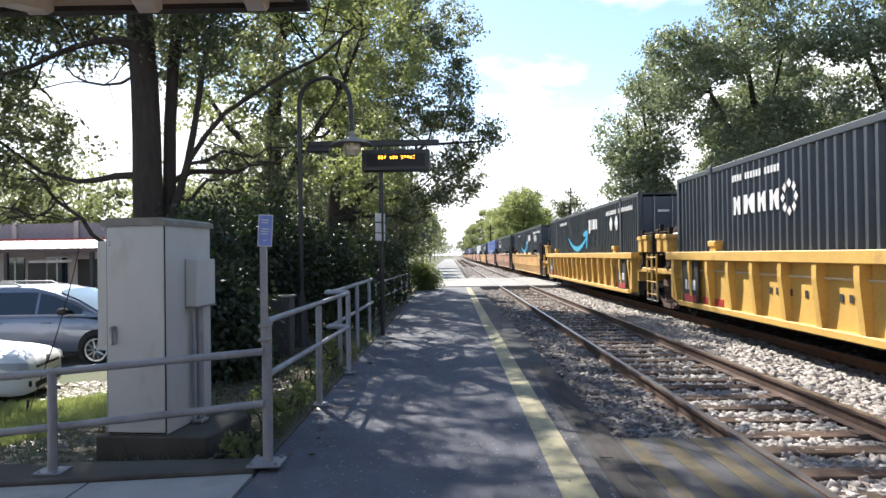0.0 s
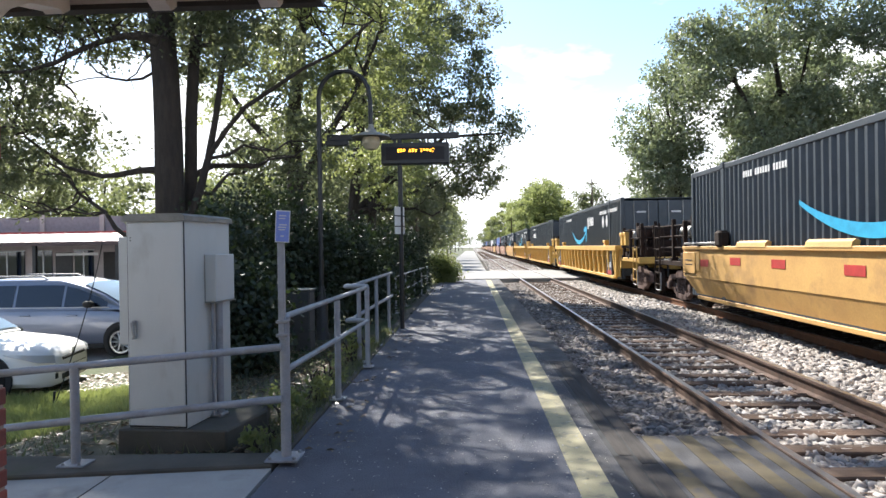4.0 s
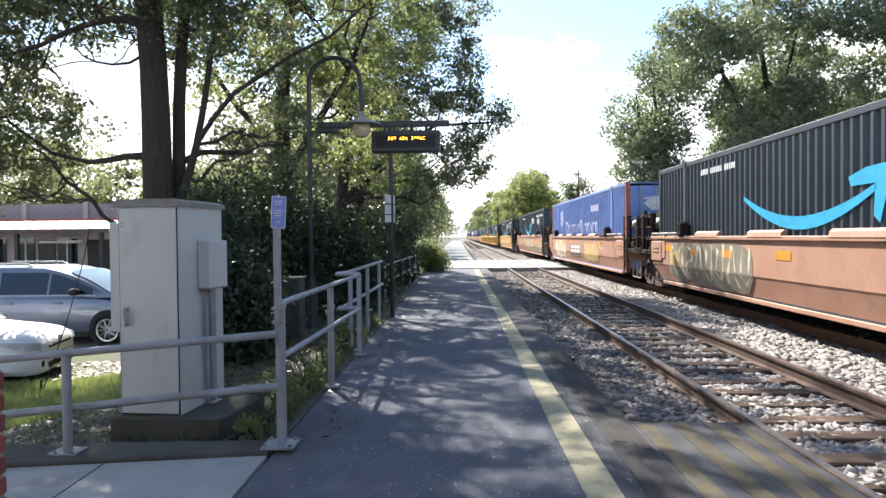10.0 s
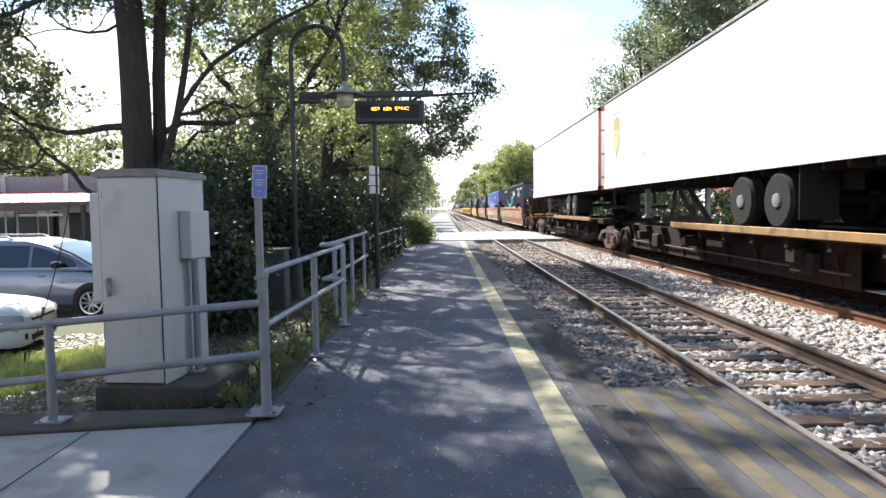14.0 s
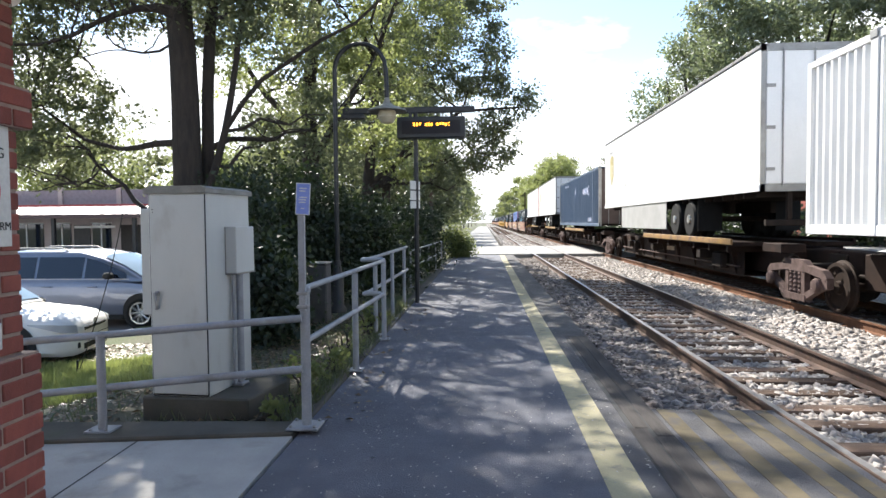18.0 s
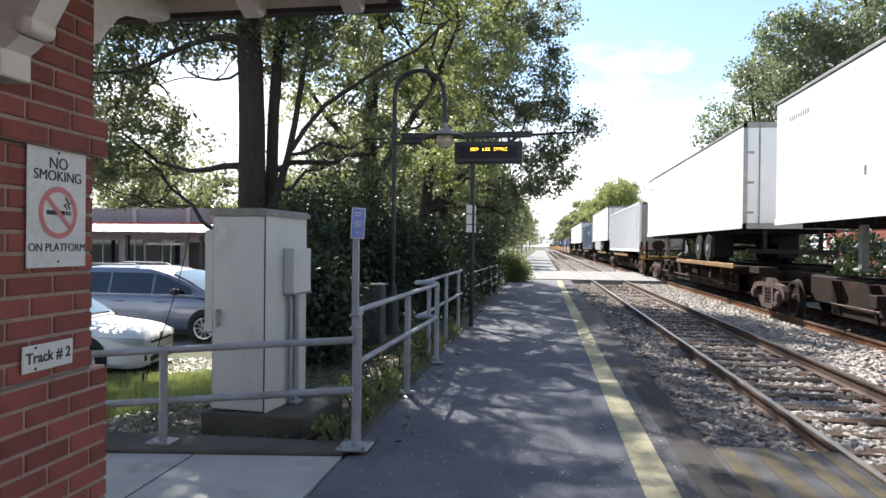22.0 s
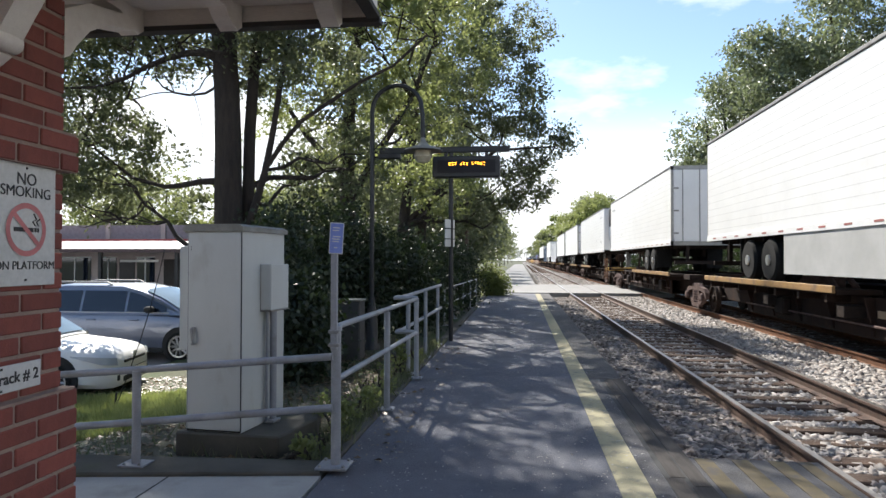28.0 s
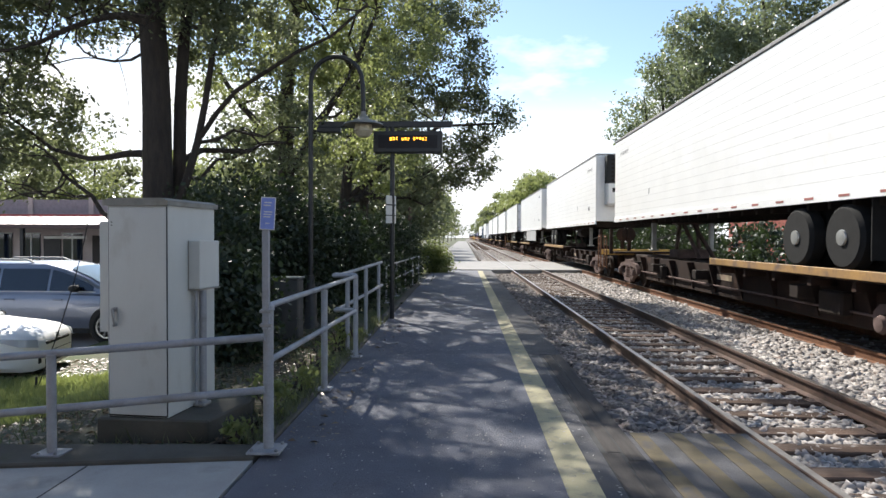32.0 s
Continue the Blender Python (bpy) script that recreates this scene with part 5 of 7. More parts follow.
def spine_car(label, half, far_gap, near_gap, tyres_at, far_end, near_end):
    """A low spine with wheel platforms; far_end and near_end: whether that end couples to another car."""
    c = thing("spine_car", label, "railcar", group="railcars of the train")
    H = half
    part("spine", boxes((-0.5, 0.5, -H - near_gap / 2 + 1.2, H + far_gap / 2 - 1.2, 0.42, 1.0), (-0.26, 0.26, -H - near_gap / 2, H + far_gap / 2, 0.58, 1.0), round_by=0.02), SPINE, c)
    for s in (-1, 1):
        part("side_plate", boxes((*sorted((s * 0.82, s * 0.85)), -H + 1.9, H - 1.9, 0.30, 0.99), round_by=0.004), SPINE, c)
    for k in range(9):
        yy = -H + 2.3 + (2 * H - 4.6) * k / 8
        g = bmesh.new()
        prism(g, [(-0.852, 0.98), (-1.02, 0.98), (-0.93, 0.62), (-0.87, 0.34), (-0.852, 0.34)], yy - 0.03, yy + 0.03, "y")
        part("gusset", g, SPINE, c)
    part("side_conduit", tubes(([(-0.90, -H + 2.0, 0.52), (-0.90, H - 2.0, 0.52)], 0.022), seg=6), BOGIE_STEEL, c)
    for yy, w in ((-H + 3.1, 0.32), (H - 4.4, 0.24)):
        part("valve_box", boxes((-1.04, -0.855, yy - w, yy + w, 0.44, 0.80), round_by=0.03), UNDERFRAME, c)
    part("stencil_mark", boxes((-0.8575, -0.853, -0.9, -0.1, 0.66, 0.78)), GRAFFITI_GREY, c, "faded stencilled bar")
    part("belly_plate", boxes((-0.8, 0.8, -H + 2.0, H - 2.0, 0.30, 0.33)), SPINE, c)
    p0, p1 = tyres_at - 3.6, tyres_at + 4.2
    for s in (-1, 1):
        x0, x1 = sorted((s * 0.5, s * 1.255))
        part("wheel_platform", boxes((x0, x1, p0, p1, 1.0, 1.09), round_by=0.008), SPINE, c)
        part("platform_edge", boxes((s * 1.285 - 0.025, s * 1.285 + 0.025, p0, p1, 1.03, 1.16), round_by=0.008), WORN_YELLOW if s < 0 else SPINE, c, "worn yellow painted edge")
        for k in range(7):
            yy = p0 + 0.4 + (p1 - p0 - 0.8) * k / 6
            part("bracket", boxes((*sorted((s * 0.26, s * 1.24)), yy - 0.05, yy + 0.05, 0.86, 1.0)), SPINE, c)
    for yy in (-4.2, 0.4, 3.8):
        part("cross_bearer", boxes((-1.2, 1.2, yy - 0.14, yy + 0.14, 0.62, 0.84), round_by=0.015), UNDERFRAME, c)
    part("brake_pipe", tubes(([(-0.4, -H, 0.62), (-0.4, H, 0.62)], 0.03), seg=6), UNDERFRAME, c)
    part("hitch", boxes((-0.45, 0.45, H - 4.2, H - 3.4, 1.0, 1.25), round_by=0.02), BOGIE_STEEL, c)
    part("hitch_head", boxes((-0.4, 0.4, H - 3.95, H - 3.45, 1.98, 2.1), round_by=0.02), BOGIE_STEEL, c)
    for xx, dy in ((-0.35, -3.7), (0.35, -3.7), (-0.2, -5.2), (0.2, -5.2)):
        part("hitch_strut", tubes(([(xx, H + dy, 1.02), (xx * 0.7, H - 3.7, 2.0)], 0.06), seg=8), BOGIE_STEEL, c, smooth=True)
    for sgn, g, coupled in ((1, far_gap, far_end), (-1, near_gap, near_end)):
        yj = sgn * (H + g / 2)
        if coupled:
            yb = sgn * (H - 0.9)
            bogie(c, yb)
            part("end_sill", boxes((-1.35, 1.35, yj - 0.1 - sgn * 0.3, yj + 0.1 - sgn * 0.3, 0.95, 1.15), round_by=0.015), YELLOW_CAR, c, "worn yellow end beam")
            part("end_platform", boxes((-1.2, 1.2, *sorted((yj - sgn * 0.4, yj - sgn * 1.4)), 1.02, 1.08)), SPINE, c)
            ladder(c, -1.36, yj - sgn * 0.5, 0.45, 1.7, 5, mat=RUST_RAIL)
            part("end_post", boxes((-1.3, -1.18, yj - sgn * 0.9 - 0.06, yj - sgn * 0.9 + 0.06, 1.0, 1.9), round_by=0.01), SPINE, c)
            part("brake_wheel", lathe(bmesh.new(), [(0.24, -0.02), (0.26, 0.0), (0.24, 0.02), (0.2, 0.0)], (-0.5, yj - sgn * 0.45, 1.7), "y", 18), SPINE, c)
            part("brake_stand", boxes((-0.56, -0.44, yj - sgn * 0.5 - 0.05, yj - sgn * 0.5 + 0.05, 1.1, 1.95), round_by=0.01), SPINE, c)
            part("coupler", boxes((-0.12, 0.12, *sorted((yj - sgn * 0.4, yj)), 0.72, 0.98), round_by=0.03), UNDERFRAME, c)
        elif sgn < 0:
            bogie(c, yj)
            part("joint_step", boxes((-1.15, -0.7, yj + 0.3, yj + 1.1, 0.95, 1.12), round_by=0.01), SPINE, c)
    return c


def trailer(label, length, tyres_from_far, nose_far, style, seed=0, skirt=False):
    """style: plain, ribbed, reefer or shield. Local z from the deck up; the body hangs over its wheels."""
    t = thing("truck_trailer", label, "trailer", group="trailers on the train")
    L, X, z0, z1 = length / 2, 1.29, 2.12, 4.95
    b = boxes((-X, X, -L, L, z0 + 0.12, z1 - 0.08), round_by=0.02)
    part("body", b, TRAILER_WHITE, t)
    part("roof", boxes((-X + 0.02, X - 0.02, -L + 0.02, L - 0.02, z1 - 0.082, z1), round_by=0.02), DULL_STEEL, t)
    for s in (-1, 1):
        part("bottom_rail", boxes((s * X - 0.025, s * X + 0.025, -L, L, z0, z0 + 0.14), round_by=0.006), TRAILER_WHITE, t)
        part("top_rail", boxes((s * X - 0.02, s * X + 0.02, -L, L, z1 - 0.075, z1 - 0.01), round_by=0.006), DULL_STEEL, t)
    tape = bmesh.new()
    k = -L + 0.3 if style in ("ribbed", "reefer") else L
    while k < L - 0.6:
        box(tape, -X - 0.03, -X - 0.026, k, k + 0.26, z0 + 0.05, z0 + 0.085)
        k += 0.92
    if style in ("ribbed", "reefer"):
        tagged(part("reflective_tape", tape, RED_TAPE, t), "red reflective tape pieces", kind="stuff")
    if style in ("ribbed", "reefer"):
        seams = bmesh.new()
        for i in range(13):
            z = z0 + 0.3 + i * 0.19
            box(seams, -X - 0.0012, -X + 0.001, -L + 0.05, L - 0.05, z, z + 0.012)
        tagged(part("side_seam", seams, SEAM, t), "fine side seams", kind="stuff")
    nose, rear = (L, -L) if nose_far else (-L, L)
    sg = 1 if nose_far else -1
    # rear doors
    fr = bmesh.new()
    yr = rear - sg * 0.02
    for x0, x1, a, c2 in ((-X, -X + 0.09, z0, z1), (X - 0.09, X, z0, z1), (-X, X, z1 - 0.14, z1), (-X, X, z0, z0 + 0.14)):
        box(fr, x0, x1, *sorted((yr, yr + sg * 0.05)), a, c2)
    part("rear_frame", fr, ORANGE_POST if seed == 1 else DULL_STEEL, t)
    for x0, x1 in ((-X + 0.1, -0.01), (0.01, X - 0.1)):
        d = part("door", boxes((x0, x1, *sorted((rear - sg * 0.025, rear + sg * 0.02)), z0 + 0.15, z1 - 0.15), round_by=0.006), TRAILER_WHITE, t)
        for xx in (x0 + 0.3, x1 - 0.3):
            part("lock_rod", tubes(([(xx, rear - sg * 0.05, z0 + 0.1), (xx, rear - sg * 0.05, z1 - 0.1)], 0.016), seg=6), DULL_STEEL, d)
        for z in (z0 + 0.4, z0 + 1.2, z0 + 2.0):
            part("hinge", boxes((x0 + 0.0, x0 + 0.16, *sorted((rear - sg * 0.045, rear - sg * 0.02)), z, z + 0.06)), DULL_STEEL, d)
    part("bumper", boxes((-1.15, 1.15, *sorted((rear + sg * 0.05, rear + sg * 0.15)), 1.45, 1.57), (-0.75, -0.65, *sorted((rear + sg * 0.05, rear + sg * 0.13)), 1.57, z0), (0.65, 0.75, *sorted((rear + sg * 0.05, rear + sg * 0.13)), 1.57, z0), round_by=0.008), UNDERFRAME, t, "dark underride guard")
    for i in range(int((2 * L - 0.8) / 0.6)):
        part("floor_beam", boxes((-1.2, 1.2, -L + 0.4 + i * 0.6, -L + 0.48 + i * 0.6, z0 - 0.1, z0 + 0.12)), UNDERFRAME, t)
    ty = L - tyres_from_far
    part("bogie_frame", boxes((-0.55, -0.42, ty - 1.5, ty + 1.5, z0 - 0.38, z0 - 0.1), (0.42, 0.55, ty - 1.5, ty + 1.5, z0 - 0.38, z0 - 0.1)), UNDERFRAME, t)
    for dy in (-0.64, 0.64):
        for s in (-1, 1):
            tr = bmesh.new()
            r, w = 0.47, 0.27
            for o in (0.0, 0.33):
                xo = s * (0.95 + 0.33 - o)
                lathe(tr, [(0.27, -w / 2), (r - 0.06, -w / 2), (r, -w / 2 + 0.05), (r, w / 2 - 0.05), (r - 0.06, w / 2), (0.27, w / 2)], (xo - s * w / 2, ty + dy, 1.60), "x", 26)
            wheel = part("wheel", tr, TYRE, t, smooth=True)
            rim = bmesh.new()
            lathe(rim, [(0.275, 0.0), (0.26, -s * 0.05), (0.16, -s * 0.09), (0.12, -s * 0.03), (0.11, s * 0.03), (0.02, s * 0.04)], (s * 1.275, ty + dy, 1.60), "x", 22)
            part("rim", rim, RIM, wheel, smooth=True)
    for dy in (-0.64, 0.64):
        part("axle", tubes(([(-1.1, ty + dy, 1.6), (1.1, ty + dy, 1.6)], 0.07), seg=8), UNDERFRAME, t)
    for xx in (-1.25, 0.65):
        part("mud_flap", boxes((xx, xx + 0.6, ty - sg * 1.25 - 0.01, ty - sg * 1.25 + 0.01, 1.3, z0)), TYRE, t)
    ly = nose - sg * 3.2
    for s in (-1, 1):
        part("landing_leg", boxes((s * 0.85 - 0.06, s * 0.85 + 0.06, ly - 0.07, ly + 0.07, 1.25, z0), (s * 0.85 - 0.12, s * 0.85 + 0.12, ly - 0.13, ly + 0.13, 1.2, 1.25), round_by=0.006), DULL_STEEL, t)
    part("leg_brace", tubes(([(-0.85, ly, 1.5), (0.85, ly, 2.1)], 0.025), ([(-0.85, ly, 2.1), (-0.85, ly - sg * 0.6, z0)], 0.025), seg=6), DULL_STEEL, t)
    if skirt:
        y0, y1 = sorted((ty + sg * 1.5, ly - sg * 0.3))
        part("side_skirt", boxes((-X + 0.0, -X + 0.02, y0, y1, 1.32, z0)), SKIRT, t, "aerodynamic side skirt with shade put into its grey")
    gx = -X - 0.004
    if style == "reefer":
        u = part("cooling_unit", boxes((-0.95, 0.95, *sorted((nose, nose + sg * 0.5)), z0 + 0.75, z1 - 0.12), round_by=0.06), WHITE_BOX, t)
        part("grille", boxes((-0.965, 0.965, *sorted((nose + sg * 0.06, nose + sg * 0.525)), z1 - 1.25, z1 - 0.11), round_by=0.04), DARK_GAP, u, "black upper grille")
        for k in range(6):
            part("louvre", boxes((-0.8, 0.8, *sorted((nose + sg * 0.52, nose + sg * 0.545)), z1 - 1.15 + k * 0.16, z1 - 1.08 + k * 0.16), round_by=0.008), UNDERFRAME, u)
        part("control_panel", boxes((-0.75, -0.5, *sorted((nose + sg * 0.49, nose + sg * 0.515)), z0 + 1.25, z0 + 1.42)), DARK_GAP, u)
        part("fuel_tank", lathe(bmesh.new(), [(0.02, -0.55), (0.2, -0.5), (0.2, 0.5), (0.02, 0.55)], (-0.85, ly - sg * 2.0, z0 - 0.3), "y", 16), UNDERFRAME, t, smooth=True)
        part("data_panel", boxes((gx, gx + 0.003, *sorted((nose - sg * 1.3, nose - sg * 1.62)), z0 + 0.6, z0 + 0.76)), REEFER_UNIT, t)
    m = bmesh.new()
    rng = random.Random(seed + 5)
    box(m, gx, gx + 0.003, nose - sg * 4.2 - 0.035, nose - sg * 4.2 + 0.035, z0 + 0.72, z0 + 0.88)
    for k in range(9):
        box(m, gx, gx + 0.003, *sorted((nose - sg * (0.8 + 0.12 * k), nose - sg * (0.85 + 0.12 * k))), z1 - 0.6, z1 - 0.5)
    tagged(part("side_print", m, REEFER_UNIT, t), "small grey print", kind="stuff")
    if style == "shield":
        sh = bmesh.new()
        yc, zc = L - 1.5, 3.65
        prism(sh, [(yc - 0.36, zc + 0.55), (yc, zc + 0.66), (yc + 0.36, zc + 0.55), (yc + 0.36, zc - 0.2), (yc, zc - 0.62), (yc - 0.36, zc - 0.2)], gx - 0.002, gx + 0.003, "x")
        s1 = part("shield", sh, DARK_SHIELD, t, "faded gold shield mark")
        sh = bmesh.new()
        prism(sh, [(yc - 0.3, zc + 0.25), (yc + 0.3, zc + 0.25), (yc + 0.3, zc - 0.17), (yc, zc - 0.52), (yc - 0.3, zc - 0.17)], gx - 0.006, gx - 0.0025, "x")
        part("shield_field", sh, GOLD, s1)
    return t


# ---------------------------------------------------------------- the consist: where each load lies along the train, far and near end at 0 s
def box_in_well(kind, far, near, z):
    c = {"smile": lambda: container("container", "blue-black corrugated container with a cyan curved arrow", BLACK_BOX, far - near, z, 2.88, "containers on the train", mark="smile"),
         "word": lambda: container("container", "blue-black corrugated container with small white lettering", BLACK_BOX, far - near, z, 2.88, "containers on the train", mark="word"),
         "blue": lambda: container("container", "bright blue corrugated container with white script and an orange end post", BLUE_BOX, far - near, z, 2.88, "containers on the train", ORANGE_POST, "long_word", ribs=62),
         "navy": lambda: container("container", "dusty navy corrugated container with white lettering", NAVY_BOX, far - near, z, 2.79, "containers on the train", DULL_STEEL, "word", ribs=66),
         "white": lambda: container("container", "plain white ribbed container", WHITE_BOX, far - near, z, 2.79, "containers on the train", WHITE_BOX, None, ribs=74)}[kind]()
    return rolls(c, (far + near) / 2, z)


WELLS = [  # load, far end, near end, paint, ribbed, reach far, reach near, bogies (far, near)
    ("smile", 35.2, 19.1, "y", True, 1.75, 1.6, "n"), ("word", 15.95, -0.15, "y", True, 1.55, 1.7, "n"), ("smile", -3.25, -19.35, "y", True, 1.7, 2.6, "fn"),
    ("smile", -26.7, -42.8, "s", False, 2.6, 2.6, "fn"), ("smile", -50.1, -66.2, "b", False, 2.6, 1.8, "fn"), ("blue", -69.95, -86.05, "b", False, 1.8, 1.7, "n"), ("smile", -89.45, -105.55, "b", False, 1.7, 2.3, "fn")]
PAINT = {"y": YELLOW_CAR, "s": DIRTY_YELLOW, "b": BROWN_CAR}
NAMES = {"y": "yellow ribbed well car with grimy side posts", "s": "yellow smooth-sided well car with faded red marks", "b": "brown well car with graffiti and orange reflectors"}
for i, (kind, far, near, paint, ribbed, rf, rn, bg) in enumerate(WELLS):
    half, mid = (far - near) / 2 + 0.12, (far + near) / 2
    car = well_car(NAMES[paint], PAINT[paint], half, (rf, rn), ribbed, half + min(rf - 0.9, 1.5) if "f" in bg else None, -half - (min(rn - 0.9, 1.5) if rn > 2 else rn - 0.0) if "n" in bg else None, seed=i)
    if paint == "b":
        if i == 4:
            graffiti(car, -2.6, 1.9, 4, GRAFFITI_GREY, GRAFFITI, 9)
            graffiti(car, -7.4, -3.4, 14, GRAFFITI_DIM, GRAFFITI, 8, 0.46, 0.95)
            sprayed("paint_patch", car, GRAFFITI_GOLD, -7.6, -6.6, 0.8, 1.2, 24, "faded yellow paint patch", 0.005)
            sprayed("paint_patch", car, GRAFFITI_GOLD, -3.3, -2.0, 0.9, 1.35, 25, "faded yellow paint patch", 0.009)
        elif i == 5:
            graffiti(car, 2.9, 6.2, 5, GRAFFITI, GRAFFITI_GREY, 8, 0.48, 1.36)
            sprayed("paint_patch", car, GRAFFITI_GOLD, -4.4, -1.7, 0.5, 1.28, 15, "big faded yellow paint patch")
            graffiti(car, -5.4, -4.6, 16, BROWN_CAR, GRAFFITI, 3, 0.85, 1.2)
            field = sprayed("mark_field", car, DARK_MARK, -0.9, 1.7, 0.6, 1.15, 26, "dark field with pale block shapes", rough=0.01)
            for k in range(3):
                part("block_shape", boxes((-1.424, -1.4165, 0.75 - k * 0.8, 1.45 - k * 0.8, 0.98, 1.12)), GRAPHIC_WHITE, field)
                part("block_shape", boxes((-1.424, -1.4165, 0.75 - k * 0.8, 1.45 - k * 0.8, 0.80, 0.94)), GRAPHIC_WHITE, field)
        else:
            graffiti(car, 2.3, 6.9, 6, GRAFFITI_DIM, GRAFFITI, 8, 0.46, 1.36)
            sprayed("paint_patch", car, GRAFFITI_GOLD, 6.1, 6.8, 0.75, 1.2, 27, "faded yellow paint patch", 0.009)
    if paint in "ys":
        lettering("53", 0.40, INK, car, Matrix.Translation((-1.46 if ribbed else -1.418, -(half - 2.45), 0.98)) @ pose(0, 0, 0, 90, 0, -90))
    if ribbed:
        bold = i == 2
        if bold:
            part("number_field", boxes((-1.388, -1.381, 1.15, 3.68, 0.80, 1.06)), INK, car, "black field under the car number")
        for k in range(11):
            if k not in (4, 8):
                part("number_bar", boxes((-1.392, -1.3885, 3.42 - k * 0.215, (3.55 if bold else 3.5) - k * 0.215, 0.85, 1.01 if bold else 0.96)), GRAFFITI if bold else INK, car)
    rolls(car, mid)
    box_in_well(kind, far, near, 0.36)
# cars ahead of the first ones, seen small
ahead_y = 38.8
for k in range(13):
    near, far = ahead_y + k * 19.6, ahead_y + k * 19.6 + 16.1
    paint = "sbbsbbbsbbsbb"[k]
    car = well_car(NAMES[paint], PAINT[paint], 8.17, (1.6, 1.6), False, None, -9.9, seed=30 + k)
    rolls(car, (far + near) / 2)
    box_in_well(("smile", "word", "blue", "smile", "white", "smile", "word", "blue", "smile", "smile", "word", "white", "smile")[k], far, near, 0.36)

E0 = train_at
SPINES = [  # load, far end, near end at 0 s, tyres from the far end, nose towards the far end, style, skirt, couples far, couples near
    ("t", 18.35 - E0(12), 12.7 - E0(13), 11.4, True, "plain", False, True, False, 1),
    ("t", 11.8 - E0(13), 29.0 - E0(16), 10.6, True, "shield", False, False, False, 2),
    ("navy", 26.1 - E0(16), 10.4 - E0(16), 0, True, "", False, False, False, 3),
    ("t", 19.4 - E0(17), 13.7 - E0(18), 11.2, True, "shield", True, False, False, 4),
    ("white", 22.4 - E0(19), 17.0 - E0(20), 0, True, "", False, False, True, 5),
    ("t", 14.1 - E0(20), 19.1 - E0(22), 11.6, True, "plain", False, True, False, 6),
    ("t", 16.6 - E0(22), 21.3 - E0(24), 11.6, True, "plain", False, False, False, 7),
    ("t", 17.7 - E0(24), 12.2 - E0(25), 4.2, False, "reefer", False, False, True, 8),
    ("t", 13.1 - E0(25.4), 24.6 - E0(28), 11.6, True, "ribbed", False, True, False, 9),
    ("t", 20.0 - E0(28), 14.5 - E0(29), 3.9, False, "reefer", True, False, False, 10),
    ("t", 22.1 - E0(30), 16.8 - E0(31), 3.4, False, "reefer", False, False, True, 11),
    ("t", 13.5 - E0(31), 13.5 - E0(31) - 16.1, 13.1, True, "ribbed", False, True, True, 12)]
TRAILER_NAMES = {"shield": "white box trailer with a faded gold shield mark", "plain": "plain white box trailer with rear doors shut", "reefer": "white refrigerated trailer with a grey cooling unit", "ribbed": "white trailer with fine side seams and red reflective tape"}
for i, (kind, far, near, tyres, nose_far, style, skirt, cf, cn, seed) in enumerate(SPINES):
    half, mid = (far - near) / 2, (far + near) / 2
    fg = SPINES[i - 1][2] - far if i else 5.2
    ng = near - SPINES[i + 1][1] if i + 1 < len(SPINES) else 3.0
    tl = half - tyres if tyres else 0.5
    rolls(spine_car("rusty low spine car with worn yellow deck edges", half, fg if fg < 5 else 3.0, ng, tl, cf, cn), mid)
    if kind == "t":
        rolls(trailer(TRAILER_NAMES[style], far - near, tyres, nose_far, style, seed, skirt), mid)
    else:
        box_in_well(kind, far, near, 1.33)


# ---------------------------------------------------------------- lamp post, departure sign
def lamp_post():
    t = thing("street_lamp", "black gooseneck lamp post with a bell shade", "lamp", pose(-2.15, 12.6, -0.12))
    base = bmesh.new()
    lathe(base, [(0.16, 0.0), (0.16, 0.1), (0.12, 0.16), (0.11, 0.7), (0.075, 0.85), (0.06, 1.0)], (0, 0, 0), seg=14)
    part("base", base, BLACK_METAL, t, smooth=True)
    pts = [(0, 0, 0.9), (0, 0, 4.3)] + [(0.47 - 0.47 * math.cos(a), 0, 4.5 + 0.47 * math.sin(a)) for a in (math.pi * k / 10 for k in range(0, 10))] + [(0.95, 0, 4.42), (0.96, 0, 3.95)]
    part("pole", tubes((pts, 0.042)), BLACK_METAL, t, smooth=True)
    part("scroll", tubes(([(0.02, 0, 3.75), (0.3, 0, 4.05), (0.6, 0, 4.45), (0.75, 0, 4.75)], 0.015), seg=6), BLACK_METAL, t, smooth=True)
    shade = bmesh.new()
    lathe(shade, [(0.04, 3.98), (0.06, 3.9), (0.12, 3.84), (0.34, 3.76), (0.36, 3.73), (0.3, 3.73), (0.1, 3.8)], (0.96, 0, 0), seg=24)
    part("shade", shade, CAB_LID, t, "dusty bell shade", smooth=True)
    gl = bmesh.new()
    lathe(gl, [(0.15, 3.74), (0.17, 3.62), (0.1, 3.52), (0.02, 3.5)], (0.96, 0, 0), seg=18)
    part("globe", gl, material("frosted_globe", (0.5, 0.45, 0.33), 0.35, bump=0), t, smooth=True)
    return t


